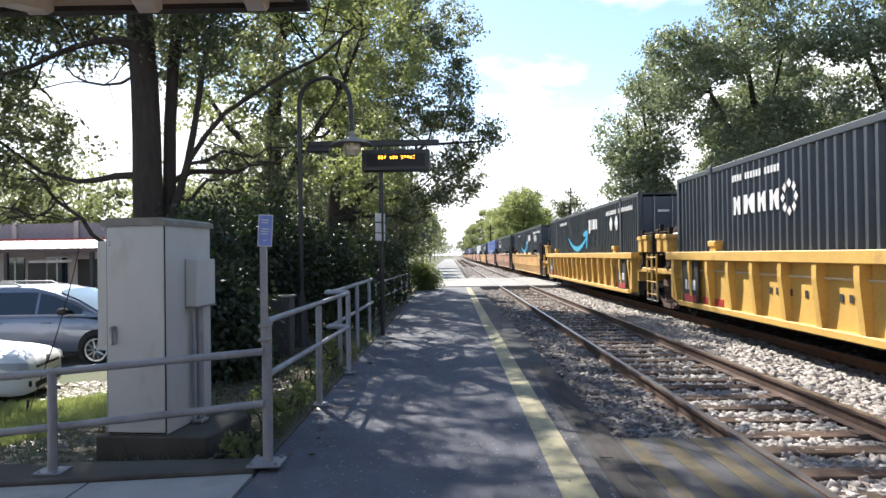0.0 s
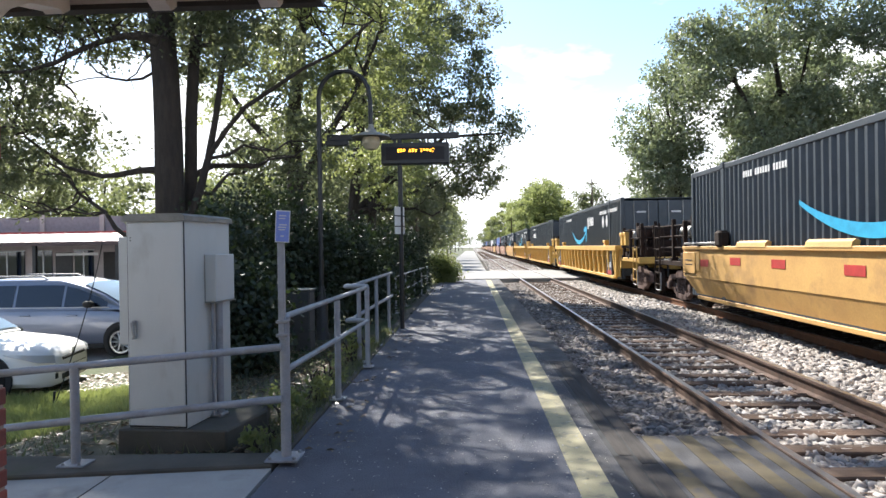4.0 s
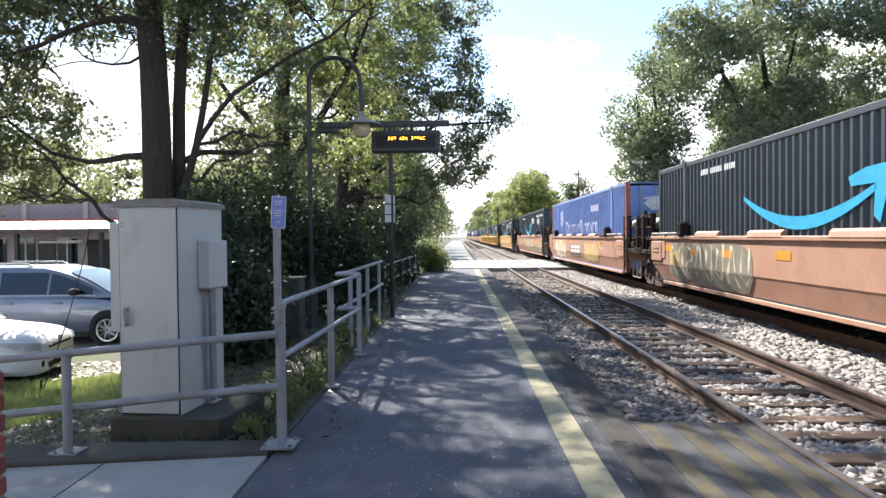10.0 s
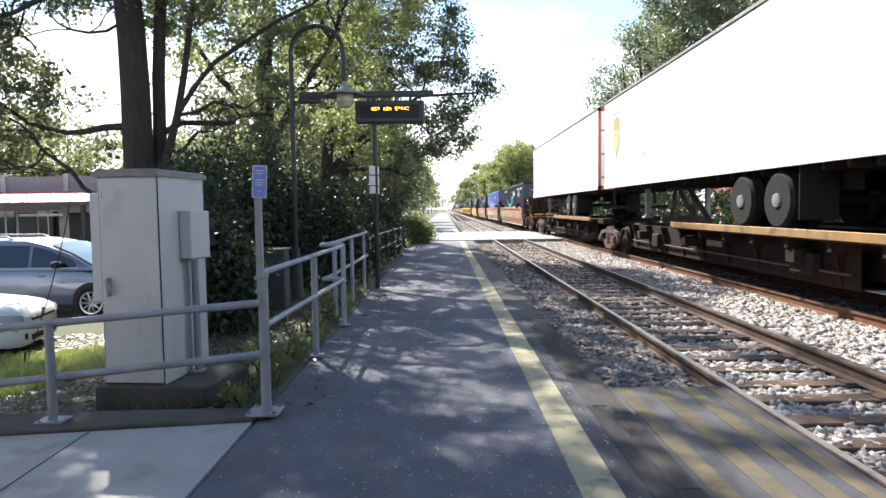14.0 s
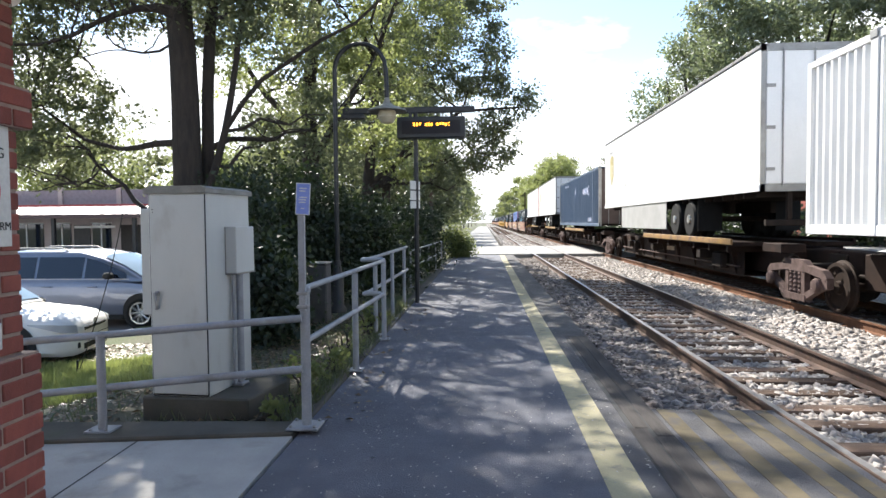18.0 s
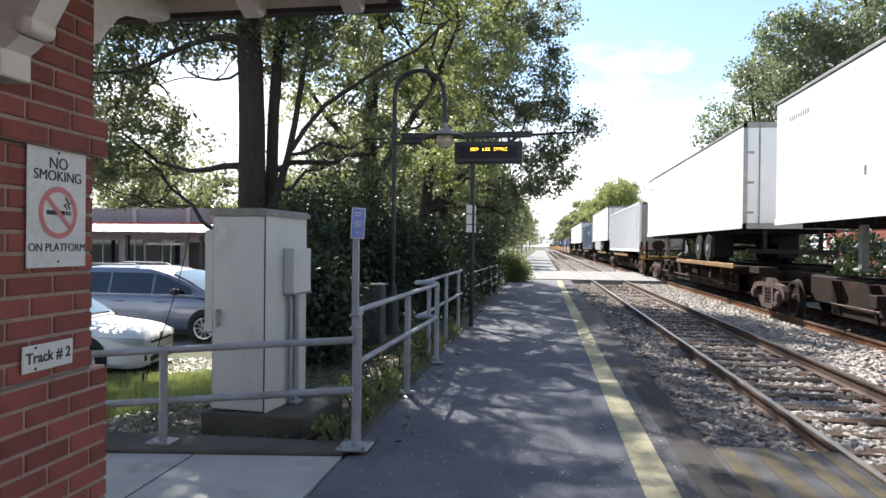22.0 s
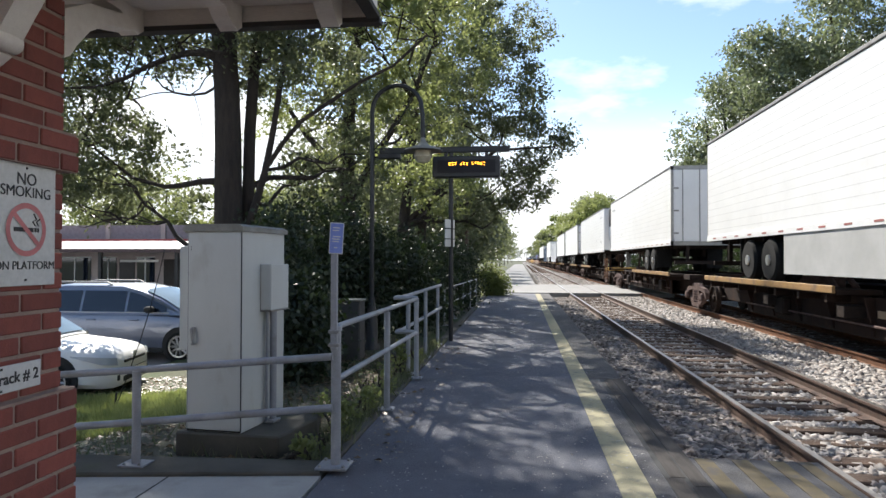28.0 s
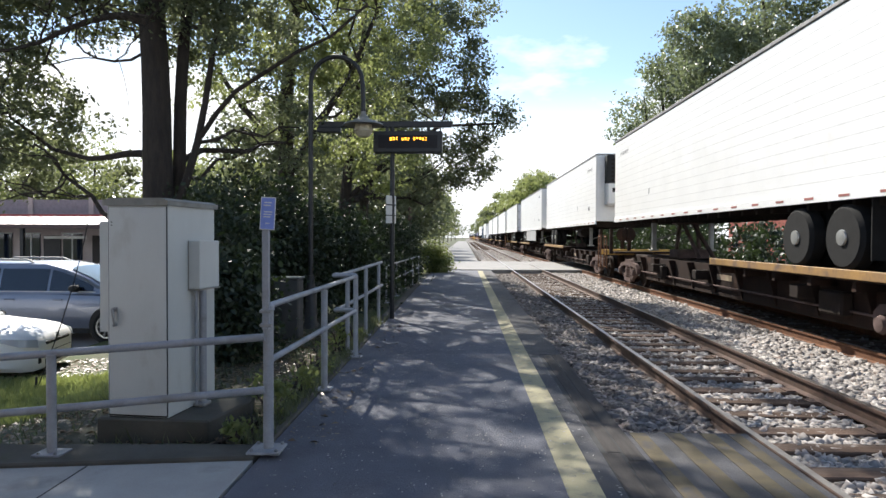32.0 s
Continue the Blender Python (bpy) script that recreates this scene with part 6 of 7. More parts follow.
def departure_sign():
    t = thing("departure_sign", "black display sign with amber digits on a black pole", "display sign", pose(-0.75, 13.4, 0))
    part("pole", tubes(([(0, 0, 0), (0, 0, 3.80)], 0.045)), BLACK_METAL, t, smooth=True)
    part("crossarm", boxes((-1.43, 1.15, -0.05, 0.05, 3.70, 3.815), round_by=0.01), BLACK_METAL, t)
    part("arm_bracket", boxes((-1.45, -1.0, -0.09, 0.09, 3.60, 3.695), round_by=0.01), BLACK_METAL, t)
    part("arm_bracket", boxes((-0.75, -0.55, -0.07, 0.07, 3.61, 3.70), round_by=0.01), BLACK_METAL, t)
    h = part("housing", boxes((-0.353, 0.967, -0.13, 0.12, 3.205, 3.615), round_by=0.015), BLACK_METAL, t)
    for x in (-0.1, 0.7):
        part("hanger", boxes((x - 0.03, x + 0.03, -0.03, 0.03, 3.61, 3.72)), BLACK_METAL, t)
    part("screen", boxes((-0.255, 0.875, -0.136, -0.131, 3.285, 3.535)), material("smoked_screen", (0.012, 0.009, 0.011), 0.7, bump=0), h)
    led = bmesh.new()
    rng = random.Random(3)
    for i in range(13):
        if i in (3, 7):
            continue
        x = -0.03 + i * 0.056
        for k in range(5):
            if rng.random() < 0.72:
                box(led, x, x + 0.034, -0.141, -0.1365, 3.435 + k * 0.012, 3.443 + k * 0.012)
    tagged(part("digits", led, AMBER, h), "amber glowing dot characters", kind="stuff")
    p = part("notice_panel", boxes((-0.02, 0.0, -0.20, 0.16, 1.85, 2.38), round_by=0.004), SIGN_WHITE, t, "white notices on the pole", m=pose(0.0, -0.05, 0, 0, 0, -24))
    part("notice_gap", boxes((-0.025, 0.005, -0.2, 0.16, 2.19, 2.215), (-0.025, 0.005, -0.2, 0.16, 1.99, 2.01)), BLACK_METAL, p)
    return t


lamp_post()
departure_sign()
ub = thing("utility_box", "dark grey steel utility box among shrubs", "utility box", pose(-2.25, 11.4, -0.1))
part("body", boxes((-0.22, 0.22, -0.18, 0.18, 0.0, 1.0), round_by=0.02), material("grey_box_paint", (0.08, 0.076, 0.07), 0.7), ub)
part("lid", boxes((-0.24, 0.24, -0.2, 0.2, 1.0, 1.03), round_by=0.01), CAB_LID, ub)


# ---------------------------------------------------------------- eave over the platform
roof = thing("station_roof", "white boarded eave with brackets under a dark roof", "roof", kind="structure")
part("roof_slab", boxes((-4.6, -0.04, -7, 3.70, 2.86, 2.94)), ROOF_DARK, roof)
part("soffit", boxes((-4.5, -0.10, -7, 3.60, 2.80, 2.85)), WHITE_WOOD, roof)
part("fascia", boxes((-4.55, -0.06, 3.605, 3.64, 2.725, 2.90), (-0.095, -0.06, -7, 3.604, 2.74, 2.90)), WHITE_WOOD, roof)
part("drip_edge", boxes((-4.57, -0.04, 3.60, 3.66, 2.70, 2.724), (-0.10, -0.04, -7, 3.599, 2.715, 2.739)), ROOF_DARK, roof)
for k in range(10):
    part("soffit_board", boxes((-4.4, -0.12, 3.52 - k * 0.15 - 0.142, 3.52 - k * 0.15, 2.785, 2.799)), WHITE_WOOD, roof)
for x in (-0.26, -0.75, -1.25, -1.75, -2.4, -3.2):
    r = bmesh.new()
    prism(r, [(3.60, 2.80), (3.60, 2.70), (3.55, 2.665), (3.48, 2.69), (3.42, 2.735), (2.2, 2.745), (2.2, 2.80)], x - 0.042, x + 0.042, "x")
    part("rafter_end", r, WHITE_WOOD, roof)
br = thing("eave_bracket", "white painted curved wooden bracket on the brick wall", "bracket", kind="structure")
b = bmesh.new()
prism(b, [(-1.19, 2.21), (-1.115, 2.21), (-1.10, 2.25), (-1.06, 2.28), (-1.055, 2.31), (-1.03, 2.34), (-0.995, 2.39), (-0.955, 2.45), (-0.90, 2.58), (-0.79, 2.79), (-1.19, 2.79)], 2.50, 2.57, "y")
part("bracket", bevel(b, 0.005), WHITE_WOOD, br)
for pts in ([(-1.115, 2.225), (-1.085, 2.245), (-1.055, 2.268)], [(-1.02, 2.315), (-0.985, 2.375), (-0.945, 2.44), (-0.89, 2.575), (-0.78, 2.785)]):
    e = bmesh.new()
    prism(e, [(x + 0.01, z - 0.012) for x, z in pts] + [(x - 0.03, z + 0.018) for x, z in pts[::-1]], 2.485, 2.588, "y")
    part("edge_moulding", e, WHITE_WOOD, br)
part("turned_boss", lathe(bmesh.new(), [(0.01, 2.475), (0.03, 2.485), (0.034, 2.535), (0.03, 2.588), (0.01, 2.598)], (-1.033, 0, 2.292), "y", 16), WHITE_WOOD, br, smooth=True)
part("bracket_pad", boxes((-1.2, -1.095, 2.46, 2.59, 2.125, 2.215), round_by=0.005), WHITE_WOOD, br)
b = bmesh.new()
prism(b, [(3.045, 2.40), (3.08, 2.42), (3.12, 2.475), (3.2, 2.56), (3.32, 2.63), (3.58, 2.69), (3.58, 2.75), (3.2, 2.68), (3.045, 2.60)], -1.32, -1.205, "x")
part("end_bracket", b, WHITE_WOOD, br)

ns = wall_sign("no_smoking_sign", "white metal no smoking sign with a faded red ring", 2.832, 1.7185, 0.302, 0.447)
lettering("NO", 0.062, INK, ns, pose(0, -0.0075, 0.165, 90, 0, 0))
lettering("SMOKING", 0.055, INK, ns, pose(0, -0.0075, 0.118, 90, 0, 0))
lettering("ON PLATFORM", 0.043, INK, ns, pose(0, -0.0075, -0.150, 90, 0, 0))
ring = bmesh.new()
outer = [(0.098 * math.cos(a), -0.018 + 0.098 * math.sin(a)) for a in (2 * math.pi * k / 36 for k in range(36))]
inner = [(0.078 * math.cos(a), -0.018 + 0.078 * math.sin(a)) for a in (2 * math.pi * k / 36 for k in range(36))]
va = [ring.verts.new((x, -0.0085, z)) for x, z in outer]
vb = [ring.verts.new((x, -0.0085, z)) for x, z in inner]
for k in range(36):
    ring.faces.new((va[k], va[(k + 1) % 36], vb[(k + 1) % 36], vb[k]))
v = [ring.verts.new((x, -0.0088, z)) for x, z in ((-0.066, 0.030), (-0.053, 0.043), (0.066, -0.066), (0.053, -0.079))]
ring.faces.new(v)
part("red_ring", ring, SIGN_RED, ns, "faded red ring and bar")
part("cigarette", boxes((-0.06, 0.035, -0.0082, -0.0072, -0.026, -0.010), (0.04, 0.05, -0.0082, -0.0072, -0.026, -0.010), (0.055, 0.063, -0.0082, -0.0072, -0.026, -0.010)), INK, ns)
part("smoke", tubes(([(0.045, -0.0078, -0.002), (0.03, -0.0078, 0.012), (0.05, -0.0078, 0.022), (0.035, -0.0078, 0.042)], 0.0025), ([(0.06, -0.0078, -0.002), (0.05, -0.0078, 0.012), (0.066, -0.0078, 0.024)], 0.0025), seg=5), INK, ns)
part("screws", boxes((-0.004, 0.004, -0.009, -0.006, 0.203, 0.211), (-0.004, 0.004, -0.009, -0.006, -0.206, -0.198)), DARK_GAP, ns)
ts = wall_sign("track_sign", "white track number board with old-style black lettering", 2.79, 1.168, 0.25, 0.097)
lettering("Track # 2", 0.056, INK, ts, pose(0, -0.0075, 0.0, 90, 0, 0), bold=0.001)
part("screws", boxes((-0.07, -0.062, -0.009, -0.006, 0.034, 0.042), (-0.07, -0.062, -0.009, -0.006, -0.042, -0.034)), DARK_GAP, ts)


# ---------------------------------------------------------------- parked cars
def car_ring(bm, x, zs, zt, w, crown):
    """One cross-section of a car body, from sill to sill over the top."""
    h = zt - zs
    pts = [(w * 0.90, zs), (w * 0.985, zs + h * 0.12), (w, zs + h * 0.5), (w * 0.985, zs + h * 0.8), (w * 0.95, zs + h * 0.94), (w * 0.86, zt), (w * 0.45, zt + crown * 0.75), (0, zt + crown)]
    pts = pts + [(-a, b) for a, b in pts[-2::-1]]
    return [bm.verts.new((x, a, b)) for a, b in pts]


def car_skin(rings_at):
    bm = bmesh.new()
    rings = [car_ring(bm, *r) for r in rings_at]
    for a, b in zip(rings, rings[1:]):
        for i in range(len(a) - 1):
            bm.faces.new((a[i], a[i + 1], b[i + 1], b[i]))
        bm.faces.new((a[-1], a[0], b[0], b[-1]))
    bm.faces.new(rings[0])
    bm.faces.new(rings[-1][::-1])
    bmesh.ops.recalc_face_normals(bm, faces=bm.faces)
    return bm


def parked_car(name, label, paint, m, length, height, width, van):
    c = thing(name, label, "car", m, "parked cars")
    L, W = length / 2, width / 2
    belt = height * (0.625 if van else 0.60)
    roof = height - 0.03
    if van:
        low = [(-L, 0.5, belt - 0.2, W * 0.84, 0.0), (-L + 0.06, 0.36, belt - 0.03, W * 0.93, 0.0), (-L + 0.4, 0.26, belt, W, 0.0), (0.2, 0.24, belt, W, 0.0), (L - 1.25, 0.24, belt - 0.02, W, 0.03), (L - 0.9, 0.24, belt - 0.07, W * 0.99, 0.05), (L - 0.5, 0.25, belt - 0.16, W * 0.95, 0.06), (L - 0.2, 0.27, belt - 0.28, W * 0.86, 0.05), (L - 0.05, 0.3, belt - 0.42, W * 0.72, 0.03), (L, 0.36, belt - 0.5, W * 0.6, 0.0)]
        cab = [(-L + 0.12, belt + 0.02), (-L + 0.22, roof - 0.22), (-L + 0.45, roof - 0.05), (-L + 1.0, roof), (0.0, roof), (L - 2.2, roof - 0.05), (L - 1.95, roof - 0.11), (L - 1.4, roof - 0.33), (L - 0.85, belt - 0.02)]
    else:
        low = [(-L, 0.5, belt - 0.12, W * 0.82, 0.0), (-L + 0.08, 0.36, belt + 0.02, W * 0.92, 0.02), (-L + 0.5, 0.26, belt + 0.03, W * 0.98, 0.02), (0.0, 0.22, belt, W, 0.0), (L - 1.3, 0.22, belt - 0.03, W, 0.02), (L - 0.9, 0.22, belt - 0.09, W * 0.99, 0.05), (L - 0.5, 0.22, belt - 0.14, W * 0.97, 0.05), (L - 0.24, 0.2, belt - 0.19, W * 0.92, 0.04), (L - 0.09, 0.2, belt - 0.25, W * 0.82, 0.03), (L - 0.02, 0.22, belt - 0.32, W * 0.70, 0.02), (L, 0.26, belt - 0.38, W * 0.6, 0.0)]
        cab = [(-L + 0.6, belt), (-L + 1.2, roof - 0.12), (-L + 1.7, roof), (-0.1, roof), (L - 2.1, roof - 0.1), (L - 1.6, roof - 0.33), (L - 1.15, belt - 0.03)]
    part("body", car_skin(low), paint, c, smooth=True)

    def flank(z):
        f = (z - belt) / (roof - belt)
        return W * (0.965 - 0.20 * f)
    cb = bmesh.new()
    rings = []
    for x, z in cab:
        w1, w0 = flank(z), flank(belt - 0.04)
        half = [(w0, belt - 0.04), ((w0 + w1) / 2, (belt + z) / 2), (w1, z - 0.03), (w1 - 0.07, z + 0.005), (w1 * 0.5, z + 0.03), (0, z + 0.04)]
        rings.append([cb.verts.new((x, a, b)) for a, b in half + [(-a, b) for a, b in half[-2::-1]]])
    for a, b in zip(rings, rings[1:]):
        for i in range(len(a) - 1):
            cb.faces.new((a[i], a[i + 1], b[i + 1], b[i]))
    cb.faces.new(rings[0]), cb.faces.new(rings[-1][::-1])
    bmesh.ops.recalc_face_normals(cb, faces=cb.faces)
    part("cabin", cb, paint, c, smooth=True)

    def roof_at(x):
        return float(np.interp(x, [p[0] for p in cab], [p[1] for p in cab]))
    if van:
        spans = ((-L + 0.5, -L + 1.5), (-L + 1.56, -L + 2.6), (-L + 2.66, L - 1.28))
    else:
        spans = ((-L + 1.1, -L + 2.1), (-L + 2.16, L - 1.42))
    for s in (-1, 1):
        for a, e in spans:
            g = bmesh.new()
            lows, tops = [], []
            for k in range(9):
                x = a + (e - a) * k / 8
                zt = max(min(roof_at(x) - 0.10, roof - 0.12), belt + 0.035)
                for row, z in ((lows, belt + 0.03), (tops, zt)):
                    row.append(g.verts.new((x, s * (flank(z) + 0.012), z)))
            for k in range(8):
                g.faces.new((lows[k], lows[k + 1], tops[k + 1], tops[k]) if s < 0 else (lows[k + 1], lows[k], tops[k], tops[k + 1]))
            part("side_window", g, CAR_GLASS, c)
        part("belt_trim", tubes(([(-L + 0.5, s * (flank(belt) + 0.008), belt + 0.012), (spans[-1][1] + 0.06, s * (flank(belt) + 0.008), belt + 0.012)], 0.012), seg=6), RIM, c, smooth=True)
        xm = L - 1.62 if van else L - 1.75
        part("mirror", boxes((xm - 0.1, xm + 0.1, *sorted((s * (W - 0.02), s * (W + 0.19))), belt + 0.02, belt + 0.16), round_by=0.045), DARK_GAP if van else paint, c, smooth=True)
        for hx in ((-0.75, 0.3) if van else (-0.6, 0.35)):
            part("door_handle", boxes((hx, hx + 0.22, *sorted((s * (W - 0.01), s * (W + 0.03))), belt - 0.17, belt - 0.135), round_by=0.012), paint, c)
        part("sill_trim", boxes((-L + 1.3, L - 1.35, *sorted((s * (W - 0.06), s * (W - 0.01))), 0.2, 0.3), round_by=0.01), DARK_GAP, c)
        lamp = bmesh.new()
        if van:
            x0 = [(L - 0.55, W * 0.945), (L - 0.32, W * 0.885), (L - 0.16, W * 0.8), (L - 0.07, W * 0.68), (L - 0.04, W * 0.54)]
        else:
            x0 = [(L - 0.66, W * 0.985), (L - 0.42, W * 0.965), (L - 0.22, W * 0.925), (L - 0.09, W * 0.835), (L - 0.03, W * 0.73)]
        z0, rise, fall = belt - (0.36 if van else 0.30), (0.11 if van else 0.08), (0.022 if van else 0.016)
        up = [lamp.verts.new((x, s * (w + (0.008 if van else 0.024)), z0 + rise - fall * k)) for k, (x, w) in enumerate(x0)]
        dn = [lamp.verts.new((x + 0.02, s * (w + (0.014 if van else 0.03)), z0 + (0.04 if van else 0.06 - 0.05 * min(k, 2)) - fall * k)) for k, (x, w) in enumerate(x0)]
        for k in range(4):
            lamp.faces.new((up[k], up[k + 1], dn[k + 1], dn[k]))
        part("headlight", lamp, LENS_CLEAR, c, smooth=True)
    ws = bmesh.new()
    run = [p for p in cab if p[0] >= L - (2.0 if van else 2.12)]
    grid = []
    for k in range(7):
        x = run[0][0] + 0.03 + (run[-1][0] - 0.08 - run[0][0]) * k / 6
        z = roof_at(x)
        w = flank(z) - 0.08
        grid.append([ws.verts.new((x + 0.012, w * q, z + 0.052 - 0.03 * abs(q) ** 3)) for q in (-1, -0.7, -0.35, 0, 0.35, 0.7, 1)])
    for a, b in zip(grid, grid[1:]):
        for i in range(6):
            ws.faces.new((a[i], b[i], b[i + 1], a[i + 1]))
    part("windscreen", ws, CAR_GLASS_LIGHT, c, smooth=True)
    gz = belt - (0.50 if van else 0.37)
    part("grille", boxes((L - 0.05, L + 0.012, -W * 0.5, W * 0.5, gz - 0.025, gz + 0.025), round_by=0.01), DARK_GAP, c)
    part("lower_grille", boxes((L - 0.07, L + 0.004, -W * 0.55, W * 0.55, 0.27, 0.37), round_by=0.01), DARK_GAP, c)
    for s in (-1, 1):
        part("fog_lamp", boxes((L - 0.16, L - 0.012, *sorted((s * W * 0.6, s * W * 0.72)), 0.30, 0.42), round_by=0.02), DARK_GAP, c)
    part("badge", lathe(bmesh.new(), [(0.02, 0.0), (0.065, 0.004), (0.06, 0.016), (0.01, 0.02)], (L - (0 if van else 0.012), 0, gz + 0.07), "x", 18), RIM, c, "round chrome badge")
    part("bumper_seam", tubes(([(L - 0.75, -W * 0.985, 0.5), (L - 0.3, -W * 0.94, 0.47), (L - 0.1, -W * 0.83, 0.46), (L + 0.002, -W * 0.6, 0.46), (L + 0.002, W * 0.6, 0.46), (L - 0.1, W * 0.83, 0.46), (L - 0.3, W * 0.94, 0.47), (L - 0.75, W * 0.985, 0.5)], 0.005), seg=4), DARK_GAP, c)
    for sx in (-L + 0.95, L - 0.95):
        for s in (-1, 1):
            # flat dark disc in place of the shaded hollow round the wheel
            part("wheel_arch", lathe(bmesh.new(), [(0.01, -s * 0.05), (0.405, -s * 0.05), (0.405, s * 0.006), (0.01, s * 0.004)], (sx, s * W, 0.37), "y", 28), DARK_GAP, c)
            t = bmesh.new()
            lathe(t, [(0.2, -0.1), (0.3, -0.11), (0.34, -0.07), (0.34, 0.07), (0.3, 0.11), (0.2, 0.1)], (sx, s * (W - 0.085), 0.34), "y", 26)
            w = part("wheel", t, TYRE, c, smooth=True)
            r = bmesh.new()
            lathe(r, [(0.225, s * 0.10), (0.245, s * 0.118), (0.215, s * 0.112), (0.2, s * 0.085)], (sx, s * (W - 0.085), 0.34), "y", 26)
            for i in range(10):
                an = 2 * math.pi * i / 10
                p = Vector((math.cos(an), 0, math.sin(an)))
                tube(r, [Vector((sx, s * (W + 0.022), 0.34)) + p * 0.02, Vector((sx, s * (W + 0.02), 0.34)) + p * 0.22], [0.03, 0.02], 5)
            part("rim", r, RIM, w)
    if van:
        for s in (-1, 1):
            part("roof_bar", tubes(([(-L + 0.7, s * (W - 0.32), roof + 0.0), (-L + 0.8, s * (W - 0.32), roof + 0.075), (L - 2.9, s * (W - 0.32), roof + 0.07), (L - 2.75, s * (W - 0.32), roof)], 0.022), seg=8), DULL_STEEL, c)
    return c


LENS_CLEAR = glass("clear_lens", (0.42, 0.44, 0.46), 0.08)
# the windscreen's tint is lightened to hold the sky's reflection
CAR_GLASS, CAR_GLASS_LIGHT = glass("tinted_car_glass", (0.012, 0.018, 0.032), 0.03), glass("sky_bright_windscreen", (0.14, 0.20, 0.23), 0.02)
SILVER = material("silver_blue_car_paint", (0.18, 0.205, 0.275), 0.28, 0.4, second=(0.165, 0.19, 0.255), bump=0, coat=1.0, grain=0.03)
PEARL = material("white_car_paint", (0.83, 0.82, 0.79), 0.5, 0.0, second=(0.81, 0.80, 0.77), bump=0, coat=0.3, grain=0.03)
parked_car("minivan", "silver-blue minivan with tinted windows parked in the lot", SILVER, pose(-8.47, 15.45, -0.70, 0, 0, 0), 4.9, 1.72, 1.95, True)
parked_car("sedan", "white sedan in bright sun parked in the lot", PEARL, pose(-8.21, 10.78, -0.70, 0, 0, 12), 4.5, 1.62, 1.82, False)

cable = thing("cable", "thin black cable slung down beside the parked cars", "cable")
part("wire", tubes(([(-5.22, 9.5, -0.58), (-5.12, 9.52, -0.3), (-4.92, 9.6, 0.35), (-4.78, 9.66, 0.9), (-4.68, 9.7, 1.35), (-4.62, 9.75, 1.75)], 0.007), seg=6), DARK_GAP, cable, smooth=True)
part("stake", tubes(([(-5.22, 9.5, -0.62), (-5.20, 9.5, -0.34)], 0.016), seg=6), DARK_GAP, cable)

# shop behind the car park: the sunlit canopy slopes down to the front
shop = thing("shop_building", "low shop with a sunlit pale canopy and red edge", "building", pose(-24, 33, -0.7))
SHOP_WALL = material("pinkish_stucco", (0.50, 0.44, 0.41), 0.9, second=(0.42, 0.36, 0.34), scale=1.5, fine=30)
part("wall", boxes((-14, 8.2, 0, 6, 0, 3.25)), SHOP_WALL, shop)
canopy = bmesh.new()
prism(canopy, [(-2.6, 2.70), (-2.6, 2.80), (0.0, 3.26), (0.0, 3.14)], -14.2, 8.5, "x")
CANOPY = material("pale_red_metal_roof", (0.72, 0.60, 0.57), 0.5, second=(0.74, 0.52, 0.49), scale=1.2, bump=0)
part("canopy", canopy, CANOPY, shop, "pale sunlit sheet roof")
part("canopy_edge", boxes((-14.2, 8.5, 0.02, 0.12, 3.26, 3.36)), material("red_fascia", (0.42, 0.07, 0.06), 0.5), shop, "red top edge")
part("front_fascia", boxes((-14.2, 8.5, -2.66, -2.6, 2.62, 2.80)), material("dark_fascia", (0.10, 0.06, 0.055), 0.6), shop)
for i in range(38):
    sm = bmesh.new()
    prism(sm, [(-2.58, 2.803), (-2.58, 2.83), (-0.02, 3.283), (-0.02, 3.256)], -13.9 + i * 0.6, -13.86 + i * 0.6, "x")
    part("roof_seam", sm, CANOPY, shop)
for x in (-12, -8, -4, 0, 4, 8):
    part("canopy_post", boxes((x - 0.08, x + 0.08, -2.4, -2.24, 0, 2.75)), BLACK_METAL, shop)
for x, w2 in ((-10, 0.9), (-6, 0.9), (-2, 0.9), (1.0, 0.9), (2.9, 0.45), (5.0, 0.5)):
    w = part("window", boxes((x - w2, x + w2, -0.06, -0.01, 0.9, 2.4), round_by=0.02), CAR_GLASS, shop)
    part("frame", boxes((x - w2 - 0.05, x + w2 + 0.05, -0.09, -0.061, 0.85, 0.93), (x - w2 - 0.05, x + w2 + 0.05, -0.09, -0.061, 2.38, 2.45), (x - 0.03, x + 0.03, -0.09, -0.061, 0.9, 2.4)), SIGN_WHITE, w)
part("shop_door", boxes((3.5, 4.4, -0.05, -0.01, 0.0, 2.3), round_by=0.02), BLACK_METAL, shop)
part("dark_shutter", boxes((6.0, 8.0, -0.05, -0.01, 0.2, 2.3), round_by=0.02), ROOF_DARK, shop)
# fluorescent strip below the canopy, drawn as an unlit white board
part("hanging_sign", boxes((4.2, 6.3, -1.06, -1.0, 2.14, 2.27), round_by=0.01), SIGN_WHITE, shop, "white fluorescent strip under the canopy")
part("parapet", boxes((-12, 7.6, 1.0, 5.6, 3.25, 4.15)), material("weathered_parapet", (0.30, 0.27, 0.29), 0.8), shop)
for x in (-9, -5, -1, 2.2, 5.4):
    part("parapet_pier", boxes((x - 0.12, x + 0.12, 0.9, 1.0, 3.36, 4.3)), SHOP_WALL, shop)


# ---------------------------------------------------------------- trees
def around(base, *blobs):
    """Crown blobs from places in the world."""
    return [((c[0] - base[0], c[1] - base[1], c[2] - base[2]), r) for c, r in blobs]


